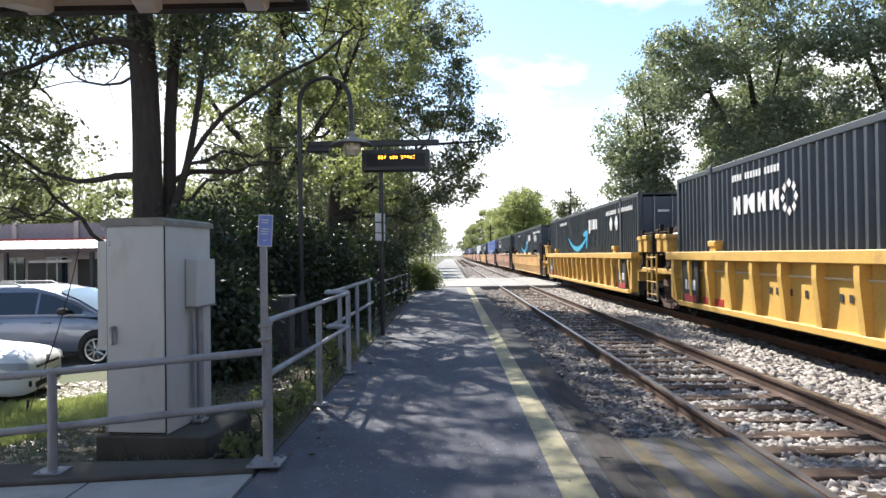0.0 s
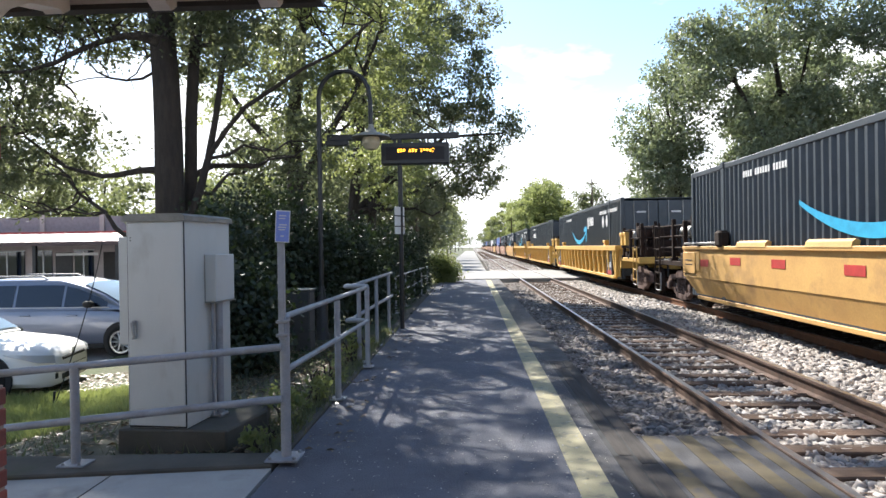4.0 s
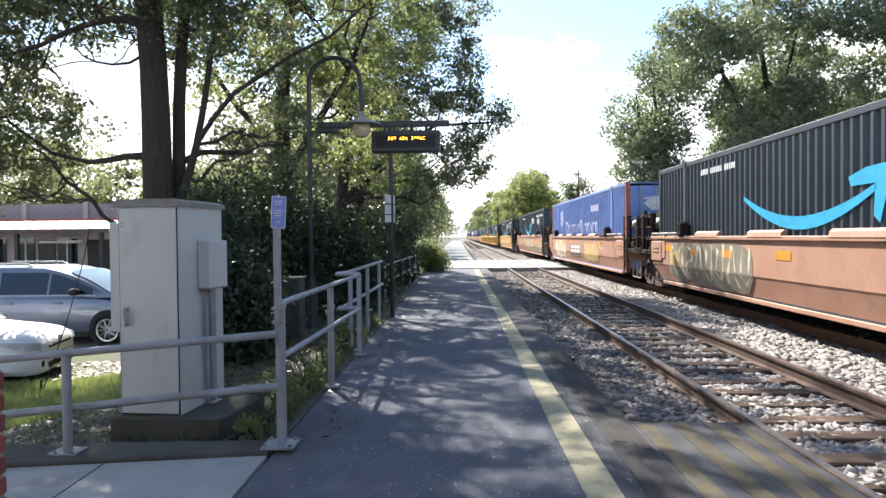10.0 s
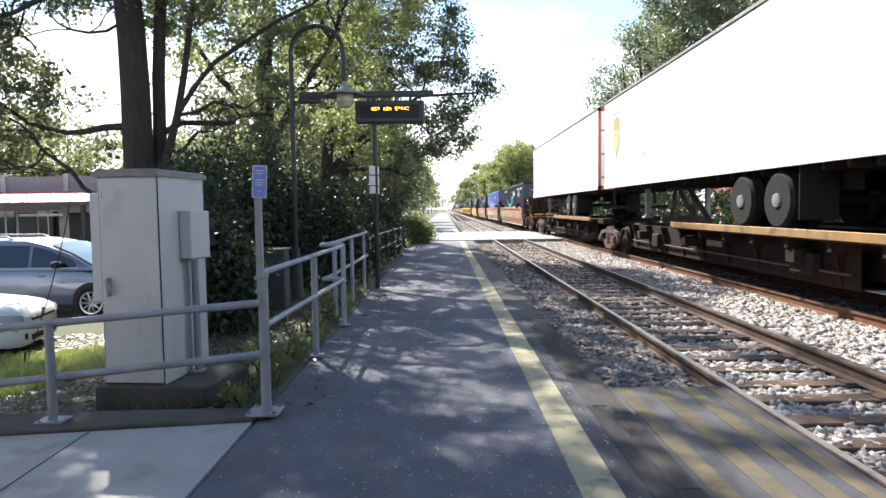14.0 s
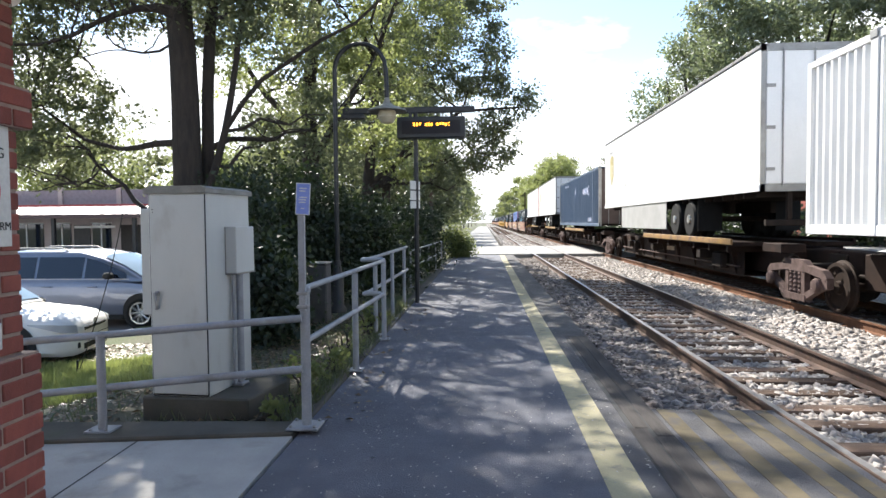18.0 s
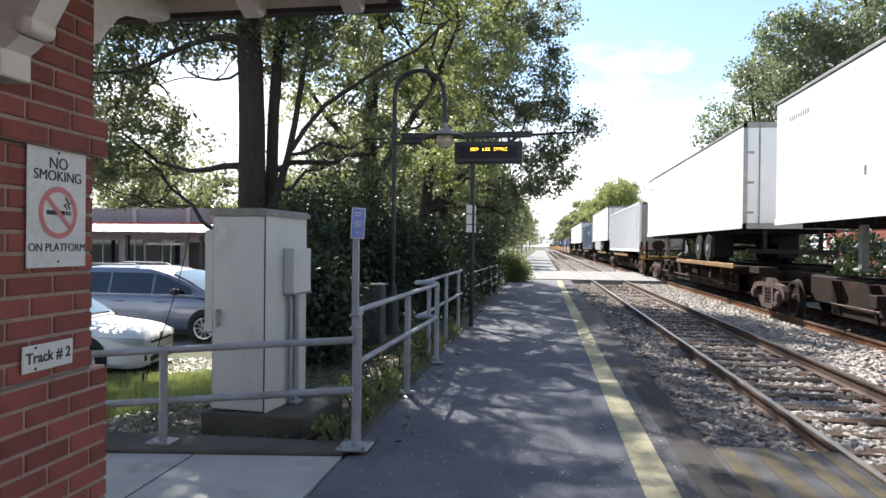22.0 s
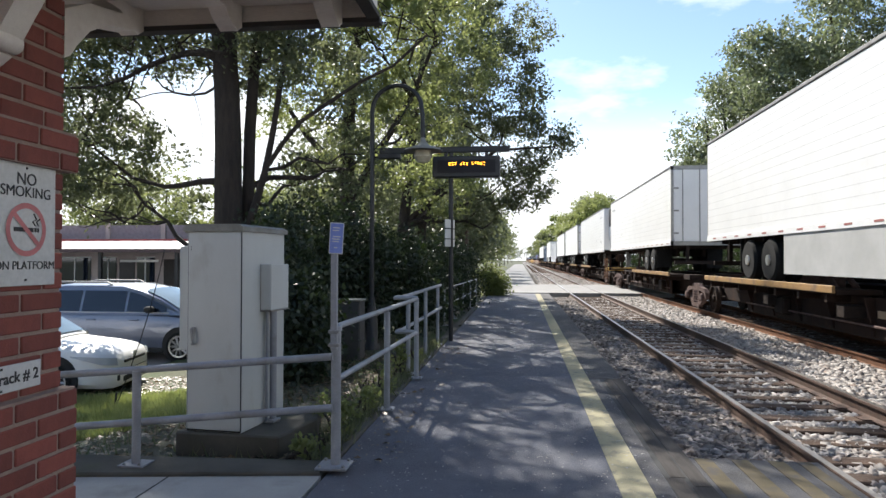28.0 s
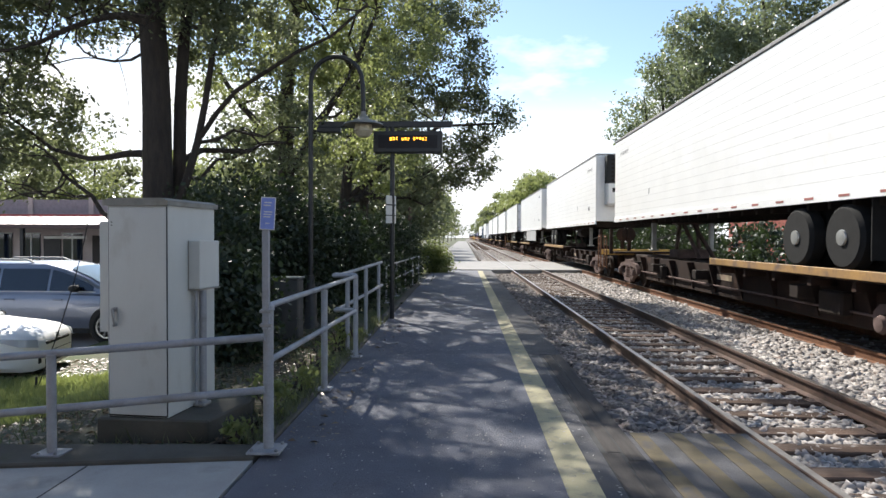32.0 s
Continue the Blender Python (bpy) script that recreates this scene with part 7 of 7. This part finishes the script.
OAK, MAPLE, ELM = (-4.55, 11.8, -0.5), (-4.0, 17.6, -0.2), (-3.6, 23.4, -0.2)
tree("oak_tree", "tall oak with a dark trunk beside the car park", OAK,
     [([(-0.02, 0, 0), (-0.02, 0, 0.5), (-0.03, 0, 1.6), (-0.04, 0, 2.6), (-0.05, 0, 3.4), (-0.07, 0.03, 4.2), (-0.11, 0.06, 5.0), (-0.2, 0.12, 6.0), (-0.3, 0.2, 7.4), (-0.2, 0.3, 9.5)], 0.275, 0.2),
      ([(0.08, 0.28, 1.4), (0.19, 0.3, 2.4), (0.2, 0.3, 3.4), (0.21, 0.32, 4.4), (0.27, 0.35, 5.6), (0.4, 0.5, 7.0), (0.9, 0.8, 9.0)], 0.12, 0.09),
      ([(0.0, 0.1, 1.9), (0.2, 0.1, 2.5), (0.42, 0.12, 3.1), (0.58, 0.15, 3.7), (0.70, 0.2, 4.4), (0.80, 0.3, 5.3), (1.2, 0.6, 8.0)], 0.085, 0.04),
      ([(0, 0, 3.38), (-0.3, 0.0, 3.5), (-0.6, 0.05, 3.5), (-1.0, 0.1, 3.44), (-1.3, 0.1, 3.42), (-2.0, 0.2, 3.6), (-2.9, 0.4, 4.2)], 0.075, 0.025),
      ([(-0.3, 0, 2.42), (-0.75, 0.0, 2.3), (-1.05, 0.05, 2.5), (-1.25, 0.1, 2.78), (-1.7, 0.1, 3.1), (-2.1, 0.1, 3.6)], 0.055, 0.02),
      ([(-0.15, 0, 5.7), (-0.5, -0.05, 5.82), (-0.8, -0.1, 5.8), (-1.15, -0.15, 5.7), (-1.5, -0.2, 5.55), (-1.9, -0.25, 5.33), (-2.4, -0.3, 5.18), (-3.1, -0.3, 5.18), (-4.0, -0.3, 5.4)], 0.075, 0.012),
      ([(-0.2, 0, 5.25), (-0.42, -0.15, 5.05), (-0.66, -0.25, 5.0), (-0.9, -0.33, 5.03), (-1.1, -0.37, 5.13), (-1.22, -0.4, 5.3), (-1.2, -0.4, 5.48), (-1.08, -0.4, 5.6)], 0.026, 0.008),
      ([(-0.9, -0.33, 5.03), (-0.98, -0.34, 5.2), (-1.1, -0.36, 5.36), (-1.2, -0.38, 5.52)], 0.011, 0.006),
      ([(-0.55, -0.3, 5.0), (-0.45, -0.32, 4.7), (-0.38, -0.34, 4.4), (-0.36, -0.34, 4.15)], 0.006, 0.003),
      ([(0.6, 0.15, 3.75), (0.95, 0.08, 4.2), (1.3, 0.0, 4.55), (1.85, -0.1, 4.85), (2.4, -0.2, 5.15), (3.0, -0.25, 5.4), (3.6, -0.3, 5.9)], 0.048, 0.02)],
     # high boughs out of view are added to shade the walk and platform
     around(OAK, ((-5.2, 12.2, 8.8), (2.8, 2.4, 2.0)), ((-2.1, 9.6, 6.9), (0.8, 0.7, 0.5)), ((-3.0, 11.4, 7.0), (0.7, 0.7, 0.5)), ((-7.3, 12, 6.7), (1.9, 2.0, 1.0)), ((-8.1, 12, 4.5), (0.9, 1.4, 1.3)), ((-7.8, 12.5, 3.0), (0.9, 1.2, 0.8)), ((-9.4, 12.4, 5.2), (1.3, 1.6, 1.2)), ((-9.2, 12.4, 3.3), (1.2, 1.4, 0.9)), ((-6.5, 12.4, 5.55), (1.2, 1.2, 0.4)), ((-4.1, 11.4, 5.6), (0.9, 0.8, 0.55)), ((-6.0, 11.8, 6.1), (1.0, 0.9, 0.5)), ((-3.4, 11.0, 6.2), (0.9, 0.9, 0.6)), ((-4.2, 13.2, 7.6), (0.9, 0.9, 0.6)), ((-2.4, 12.4, 7.9), (0.7, 0.9, 0.5)), ((-6.2, 14.2, 6.6), (1.2, 0.9, 0.6)), ((-4.9, 14.2, 6.7), (1.1, 0.9, 0.6)), ((-5.2, 14.4, 5.6), (0.9, 0.8, 0.5)), ((-5.4, 11.5, 8.2), (1.6, 1.4, 0.8)), ((-6.8, 12, 3.95), (0.7, 0.7, 0.4)), ((-6.1, 12.1, 3.45), (0.55, 0.5, 0.25)), ((-7.0, 12.2, 3.15), (0.7, 0.7, 0.35)), ((-7.3, 12, 4.7), (0.7, 0.7, 0.5)), ((-6.9, 11.7, 5.95), (0.9, 0.8, 0.4)), ((-5.8, 11.6, 6.05), (0.7, 0.6, 0.3)), ((-5.6, 12.1, 2.75), (0.45, 0.4, 0.2)),
            ((-3.1, 12.2, 5.1), (1.1, 1.2, 0.8)), ((-3.0, 13.2, 3.6), (1.0, 1.0, 0.8))),
     96000, 0.086, 11, limbs=30, clump=0.24, per=80)
tree("maple_tree", "leafy tree with a dark trunk behind the lamp post", MAPLE,
     [([(0, 0, 0), (0.05, 0, 2.5), (0.0, 0, 5.0), (0.3, 0, 8.0), (0.5, 0, 11)], 0.26, 0.1),
      ([(0, 0, 3.2), (0.9, -0.2, 4.6), (1.8, -0.3, 6.0), (2.4, 0, 7.6)], 0.12, 0.04), ([(0, 0, 4.0), (-1.2, 0.2, 5.2), (-2.2, 0.5, 6.6)], 0.11, 0.04)],
     # unseen boughs at y 14 to 16 are added for shade on the platform
     around(MAPLE, ((-2.6, 17.6, 9.6), (2.6, 3.0, 2.4)), ((-1.6, 18, 7.2), (1.8, 2.4, 1.6)), ((-2.6, 17.5, 4.6), (1.8, 1.8, 1.4)), ((-4.8, 17.8, 5.2), (2.0, 2.0, 1.8)), ((-1.6, 18.2, 3.6), (1.2, 1.3, 1.0)), ((-5.6, 18, 8.2), (1.8, 2.2, 1.8)), ((-3.2, 15.8, 7.7), (1.1, 1.1, 0.7)), ((-1.7, 15.0, 7.8), (0.8, 0.9, 0.6)), ((-3.4, 16.2, 6.3), (1.4, 1.0, 0.9)), ((-2.2, 16.4, 5.6), (1.0, 0.9, 0.8)), ((-1.4, 13.8, 7.2), (1.1, 1.3, 0.5))),
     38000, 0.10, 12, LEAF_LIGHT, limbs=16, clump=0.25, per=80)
tree("elm_tree", "overhanging elm with drooping branches by the platform", ELM,
     [([(0, 0, 0), (0.1, 0, 3), (0.4, 0, 6), (0.8, 0, 9.5)], 0.26, 0.08), ([(0.1, 0, 3), (1.8, -0.1, 4.6), (3.4, -0.1, 5.6), (5.4, 0, 5.7)], 0.11, 0.03)],
     around(ELM, ((-1.6, 23.5, 9.4), (2.0, 2.8, 2.4)), ((0.1, 23.6, 6.9), (1.5, 2.0, 1.2)), ((1.5, 23.6, 5.7), (0.9, 1.2, 0.55)), ((-0.4, 23.6, 4.2), (1.5, 1.8, 1.0)), ((0.8, 23.6, 3.8), (0.7, 0.8, 0.6)), ((0.4, 24, 4.9), (0.9, 0.9, 0.8)), ((1.3, 24.2, 4.6), (0.6, 0.7, 0.8)), ((0.5, 24, 6.2), (1.0, 1.0, 0.6)), ((-0.8, 24, 3.2), (0.8, 0.8, 0.7)), ((0.7, 23.6, 9.4), (0.9, 1.0, 1.0)), ((0.9, 23.8, 8.0), (0.7, 0.8, 0.6)), ((-3.4, 23.6, 6.0), (2.2, 2.4, 2.4)), ((-2.0, 27, 10.5), (2.6, 2.8, 2.4))),
     52000, 0.115, 13, limbs=16, clump=0.28, per=80)
# tree added to shade the far platform, its crown within the elm's outline
ASH = (-4.0, 30.6, -0.2)
tree("ash_tree", "leafy tree added at the platform's end to shade it", ASH,
     [([(0, 0, 0), (0.05, 0, 2.5), (0.1, -0.1, 5.0), (0.3, -0.2, 8.0), (0.2, 0, 11)], 0.24, 0.08), ([(0.05, 0, 3.0), (0.8, -1.2, 4.8), (1.2, -2.6, 6.0)], 0.11, 0.04)],
     around(ASH, ((-3.0, 27.6, 6.2), (1.6, 1.6, 1.2)), ((-2.6, 30.6, 7.4), (1.6, 1.8, 1.3)), ((-4.2, 31, 9.6), (2.2, 2.2, 1.6)), ((-4.6, 28.2, 8.2), (1.7, 1.7, 1.3)), ((-3.6, 34, 8.2), (1.9, 1.9, 1.5)), ((-2.9, 33, 5.4), (1.4, 1.5, 1.1))),
     20000, 0.13, 14, limbs=14, clump=0.3, per=80)
# background trees of the lot and beyond the road
BACK = [(-16, 42, 6.2, 1), (-23.2, 42, 8.2, 1), (-11, 44, 8, 1), (-7.6, 30, 9, 0), (-27.5, 42, 8.6, 1), (-36, 42, 8, 0), (-40, 46, 9, 1), (-7.5, 47, 11, 0), (-4.6, 52, 9, 0), (-4.9, 60, 10, 0), (-4.6, 70, 10, 0), (-5, 84, 11, 1), (-4.8, 102, 11, 0), (-5, 128, 12, 0), (-5.5, 165, 13, 1), (-6, 210, 14, 0), (-6, 270, 15, 0), (-6, 340, 15, 1), (-5, 430, 15, 0), (-1, 640, 16, 0), (6, 650, 17, 0), (13, 640, 17, 0), (-9, 640, 16, 0), (-14.5, 40, 7.0, 1), (-19, 45, 7.8, 1)]
for i, (x, y, h, light) in enumerate(BACK):
    n = 10000 if y < 45 else (6500 if y < 90 else 3600)
    s = 0.22 if y < 45 else 0.34
    r = h * 0.3
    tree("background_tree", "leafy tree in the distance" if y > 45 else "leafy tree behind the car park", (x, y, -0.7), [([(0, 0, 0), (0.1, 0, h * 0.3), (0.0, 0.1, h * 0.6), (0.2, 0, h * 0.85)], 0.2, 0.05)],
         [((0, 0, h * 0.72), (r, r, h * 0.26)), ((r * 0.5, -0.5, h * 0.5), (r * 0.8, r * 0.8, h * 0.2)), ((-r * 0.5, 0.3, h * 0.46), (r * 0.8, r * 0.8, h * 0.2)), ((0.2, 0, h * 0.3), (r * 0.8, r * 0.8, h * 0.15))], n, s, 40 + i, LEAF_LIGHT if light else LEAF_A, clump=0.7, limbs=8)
def crown_of(base, centre, size, n, seed, r=(1.1, 2.0)):
    """An uneven crown: small boughs scattered in and on an ellipsoid."""
    g = random.Random(seed)
    out = []
    for k in range(n):
        d = Vector((g.gauss(0, 1), g.gauss(0, 1), g.gauss(0, 1))).normalized() * (0.35 + 0.65 * g.random() ** 0.5)
        q = g.uniform(*r)
        out.append(((centre[0] - base[0] + d.x * size[0], centre[1] - base[1] + d.y * size[1], centre[2] - base[2] + d.z * size[2]), (q, q, q * 0.62)))
    return out


NEAR_RIGHT = [  # base, crown centre, crown half sizes, boughs, leaves
    ((14.9, 45.5), (13.9, 45, 8.7), (1.9, 2.2, 6.2), 22, 11500), ((20.5, 41), (18.6, 40.5, 12.0), (4.6, 4.0, 7.6), 44, 22500), ((27, 37), (26, 36, 12.5), (5.0, 4.5, 7.5), 44, 24000),
    ((27, 49), (25, 48, 10.5), (6.5, 4.0, 6.0), 34, 24000), ((35, 40), (34, 40, 11), (5.5, 5, 7.5), 34, 22000), ((36, 29), (35, 29, 11), (5.5, 5, 7.5), 34, 22000)]
for i, ((x, y), c, s, n, leaves) in enumerate(NEAR_RIGHT):
    b = (x, y, -0.7)
    top = c[2] + s[2] * 0.6
    cr = crown_of(b, c, s, n, 500 + i)
    tree("lineside_tree", "tall broad tree with glossy leaves beyond the tracks", b,
         [([(0, 0, 0), (0.1, 0, 2.5), (-0.1, 0.1, 5.5), ((c[0] - x) * 0.6, 0, top * 0.7), (c[0] - x, 0, top)], 0.42, 0.07),
          ([(-0.1, 0.1, 5.0), ((c[0] - x) - s[0] * 0.4, 0, c[2]), ((c[0] - x) - s[0] * 0.6, 0, c[2] + s[2] * 0.5)], 0.2, 0.04),
          ([(0, 0.1, 4.0), ((c[0] - x) + s[0] * 0.4, 0, c[2] - 1), ((c[0] - x) + s[0] * 0.6, 0, c[2] + s[2] * 0.4)], 0.2, 0.04)],
         cr, int(leaves * 1.6), 0.225, 80 + i, LEAF_GLOSS, clump=0.55, limbs=20, per=40, shell=0.62)
RIGHT = [(24, 70, 8, 0), (19, 85, 7, 0), (14, 118, 14, 1), (15, 135, 16, 1), (17, 150, 17, 1), (16, 172, 17, 1), (15, 195, 17, 1), (20, 160, 18, 0), (26, 140, 15, 0), (30, 110, 11, 0), (14, 225, 18, 1), (14, 260, 18, 0), (13, 300, 18, 1), (13, 350, 18, 0), (13, 420, 18, 0), (13, 520, 18, 1), (40, 150, 14, 0)]
for i, (x, y, h, light) in enumerate(RIGHT):
    n, s = (8000, 0.45) if y < 180 else (4500, 0.6)
    r = h * 0.27
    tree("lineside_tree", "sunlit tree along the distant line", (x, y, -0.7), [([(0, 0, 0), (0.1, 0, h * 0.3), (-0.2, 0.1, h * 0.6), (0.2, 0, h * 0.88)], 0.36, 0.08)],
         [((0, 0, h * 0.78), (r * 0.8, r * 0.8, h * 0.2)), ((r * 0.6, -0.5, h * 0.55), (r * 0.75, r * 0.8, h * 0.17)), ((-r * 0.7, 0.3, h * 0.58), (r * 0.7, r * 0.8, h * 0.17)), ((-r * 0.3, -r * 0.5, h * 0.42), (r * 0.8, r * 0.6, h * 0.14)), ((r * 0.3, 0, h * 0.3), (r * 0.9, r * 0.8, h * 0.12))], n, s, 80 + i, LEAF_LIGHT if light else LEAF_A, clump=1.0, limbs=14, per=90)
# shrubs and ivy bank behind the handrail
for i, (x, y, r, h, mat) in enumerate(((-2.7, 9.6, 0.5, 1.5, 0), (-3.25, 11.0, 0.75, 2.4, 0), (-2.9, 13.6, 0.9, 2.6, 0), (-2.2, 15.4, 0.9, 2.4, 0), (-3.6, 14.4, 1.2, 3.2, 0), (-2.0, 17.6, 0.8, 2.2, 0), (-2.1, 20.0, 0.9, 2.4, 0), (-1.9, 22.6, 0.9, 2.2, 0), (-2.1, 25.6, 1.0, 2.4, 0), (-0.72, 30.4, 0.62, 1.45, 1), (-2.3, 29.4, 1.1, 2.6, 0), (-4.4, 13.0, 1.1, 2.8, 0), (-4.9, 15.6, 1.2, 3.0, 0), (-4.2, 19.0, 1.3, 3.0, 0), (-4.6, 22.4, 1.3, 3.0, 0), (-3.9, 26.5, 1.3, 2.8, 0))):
    shrub("shrub", "dense green shrub behind the handrail, darkened for shade" if not mat else "sunlit low shrub at the platform's end", (x, y, -0.15), [((0, 0, h * 0.62), (r, r, h * 0.4)), ((0.3 * r, -0.2, h * 0.3), (r * 0.9, r * 0.9, h * 0.3))], 7500, 0.095, 120 + i, LEAF_LIGHT if mat else LEAF_SHADED, clump=0.3)


for i, (x, y, h) in enumerate(((-1.02, 6.3, 0.35), (-0.98, 7.25, 0.45), (-0.97, 8.2, 0.4), (-1.05, 9.4, 0.5), (-1.3, 6.9, 0.3), (-1.1, 10.6, 0.45), (-1.15, 5.75, 0.25))):
    shrub("weed_plant", "small leafy weed at the platform's edge", (x, y, -0.06), [((0, 0, h * 0.6), (0.16, 0.2, h * 0.45))], 220, 0.055, 220 + i, LEAF_LIGHT, clump=0.08, twigs=5)


# grass and weeds
def blades(name, label, spots, seed, height, mat):
    rng = np.random.default_rng(seed)
    n = len(spots)
    p = np.array(spots)
    a = rng.random(n) * 6.283
    hh = height * (0.5 + rng.random(n))
    w = 0.006 + 0.006 * rng.random(n)
    dx, dy = np.cos(a) * w, np.sin(a) * w
    lean = rng.normal(size=(n, 2)) * hh[:, None] * 0.35
    v = np.stack([np.stack([p[:, 0] - dx, p[:, 1] - dy, p[:, 2]], 1), np.stack([p[:, 0] + dx, p[:, 1] + dy, p[:, 2]], 1),
                  np.stack([p[:, 0] + lean[:, 0], p[:, 1] + lean[:, 1], p[:, 2] + hh], 1)], 1).reshape(-1, 3)
    return tagged(new(name, fast_mesh(name, v, np.arange(3 * n).reshape(-1, 3), mat)), label, "grass", kind="stuff")


def strip_z(x):
    return np.interp(x, (-7.0, -4.6, -2.9, -1.0), (-0.655, -0.5, -0.10, -0.05))


rng = np.random.default_rng(5)
xs, ys = rng.uniform(-6.9, -2.9, 30000), rng.uniform(7.3, 10.2, 30000)
blades("lawn", "bright green grass strip by the car park", np.stack([xs, ys, strip_z(xs)], 1), 6, 0.09, GRASS)
xs, ys = rng.uniform(-4.5, -1.02, 1500), rng.uniform(5.6, 12, 1500)
blades("weeds", "thin weeds behind the kerb", np.stack([xs, ys, strip_z(xs)], 1), 7, 0.10, LEAF_A)
xs, ys = rng.normal(-0.96, 0.06, 1500), rng.uniform(5.6, 13, 1500)
blades("weeds", "weeds along the platform edge", np.stack([xs, ys, np.full(1500, 0.015)], 1), 8, 0.11, LEAF_A)


def litter(name, label, x0, x1, y0, y1, n, seed, mat, on, size=0.05):
    rng = np.random.default_rng(seed)
    x, y = rng.uniform(x0, x1, n), rng.uniform(y0, y1, n)
    z = on(x) + 0.004 + 0.012 * rng.random(n)
    a = rng.random(n) * 6.283
    s = size * (0.5 + rng.random(n))
    ux, uy = np.cos(a) * s, np.sin(a) * s
    t = rng.normal(size=(n, 2)) * 0.25 * s[:, None]
    v = np.stack([np.stack([x - ux, y - uy, z], 1), np.stack([x + uy * 0.45, y - ux * 0.45, z + abs(t[:, 0])], 1), np.stack([x + ux, y + uy, z], 1), np.stack([x - uy * 0.45, y + ux * 0.45, z + abs(t[:, 1])], 1)], 1).reshape(-1, 3)
    return tagged(new(name, fast_mesh(name, v, np.arange(4 * n).reshape(-1, 4), mat)), label, "leaf litter", kind="stuff")


DRY_LEAF = leaf_material("dry_leaves", (0.10, 0.06, 0.03), (0.24, 0.17, 0.09), (0.2, 0.12, 0.05), 0.15)
litter("leaf_litter", "dry brown leaves on the planting strip", -6.5, -1.05, 5.6, 12, 9000, 21, DRY_LEAF, strip_z, 0.034)
litter("leaf_litter", "a few dry leaves along the platform edge", -0.8, -0.35, 5.5, 14, 130, 22, DRY_LEAF, lambda x: x * 0, 0.03)


# leaf bits kept pale, so they also stand for sunlit specks and glints
FLECK = leaf_material("pale_flecks", (0.22, 0.21, 0.20), (0.42, 0.40, 0.37), (0.2, 0.2, 0.15), 0.1)
litter("leaf_litter", "tiny pale flecks for leaf bits and sunlit specks on the platform", -0.78, 1.64, 1.6, 14, 2600, 23, FLECK, lambda x: x * 0 - 0.003, 0.011)


# beyond the tracks: hedge, cars and a red building seen under the trailers
bld = thing("red_building", "low red brick building with white windows beyond the tracks", "building", pose(23.5, 50, -0.5))
part("wall", boxes((0, 8, -8, 8, 0, 4.2)), material("bright_brick", (0.30, 0.07, 0.05), 0.85, fine=40), bld)
part("roof", boxes((-0.4, 8.4, -8.4, 8.4, 4.2, 4.5)), ROOF_DARK, bld)
for y in (-6, -3.5, -1, 1.5, 4, 6.5):
    w = part("window", boxes((-0.05, 0.02, y - 0.5, y + 0.5, 1.0, 2.6)), CAR_GLASS, bld)
    part("frame", boxes((-0.08, -0.052, y - 0.58, y + 0.58, 0.92, 1.0), (-0.08, -0.052, y - 0.58, y + 0.58, 2.6, 2.68), (-0.08, -0.052, y - 0.04, y + 0.04, 1.0, 2.6)), SIGN_WHITE, w)
structure("far_lot", boxes((12.5, 20.8, 8, 40, -0.9, -0.5)), LOT, "asphalt lot beyond the tracks", "parking lot")
BLUE_PAINT = material("blue_car_paint", (0.05, 0.13, 0.32), 0.3, 0.3, bump=0, coat=1.0)
parked_car("hatchback", "blue car parked beyond the tracks", BLUE_PAINT, pose(15.6, 23.6, -0.5, 0, 0, 180), 4.4, 1.5, 1.8, False)
parked_car("hatchback", "pale car parked beyond the tracks", PEARL, pose(18.0, 27.2, -0.5, 0, 0, 180), 4.4, 1.5, 1.8, False)
parked_car("hatchback", "blue car parked beside a red building", BLUE_PAINT, pose(19.0, 23.0, -0.5, 0, 0, 180), 4.4, 1.5, 1.8, False)
# hedge leaves carry the shade behind the train in their colour
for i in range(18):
    shrub("hedge", "green hedge bush beyond the tracks, darkened for shade", (12.2 + 0.5 * math.sin(i * 2.3), 26 + i * 2.7, -0.5), [((0, 0, 1.6), (1.0, 1.7, 1.4)), ((0.2, 0.6, 0.8), (0.9, 1.5, 0.8))], 2300, 0.18, 300 + i, LEAF_SHADED, clump=0.4, twigs=4)


for i, (x, y) in enumerate(((22.5, 40), (23.5, 34), (22.0, 28.5), (24, 23), (26, 17.5))):
    shrub("hedge", "tall shrub beside the far lot, darkened for shade", (x, y, -0.6), [((0, 0, 2.2), (1.8, 3.0, 1.7)), ((0.2, 0.8, 1.0), (1.7, 2.8, 1.0))], 4200, 0.24, 340 + i, LEAF_SHADED, clump=0.55, twigs=4)


# utility poles along the line
for x, y, h in ((22.6, 120, 14.2), (9.8, 150, 9.0), (-3.2, 47, 7.5)):
    p = thing("utility_pole", "weathered timber pole with crossarms", "utility pole", pose(x, y, -0.7))
    part("pole", tubes(([(0, 0, 0), (0, 0, h)], [0.16, 0.11])), SLEEPER, p)
    part("crossarm", boxes((-1.1, 1.1, -0.06, 0.06, h - 0.9, h - 0.76)), SLEEPER, p)


# ---------------------------------------------------------------- what moves
def motions():
    # every wheelset turns alike, so they share one path
    first = WHEELS[0]
    walk(first, [(k / 30, pose(0, 0, 0, -math.degrees(train_at(k / 30) / 0.425))) for k in range(961)])
    for w in WHEELS[1:]:
        w.rotation_mode = "QUATERNION"
        w.animation_data_create()
        w.animation_data.action = first.animation_data.action
        w.animation_data.action_slot = first.animation_data.action_slot
    times = [2.0 * k for k in range(17)]
    for ob, u, z in MOVING:
        walk(ob, [(t, pose(T2X, u + train_at(t), z)) for t in times])


motions()
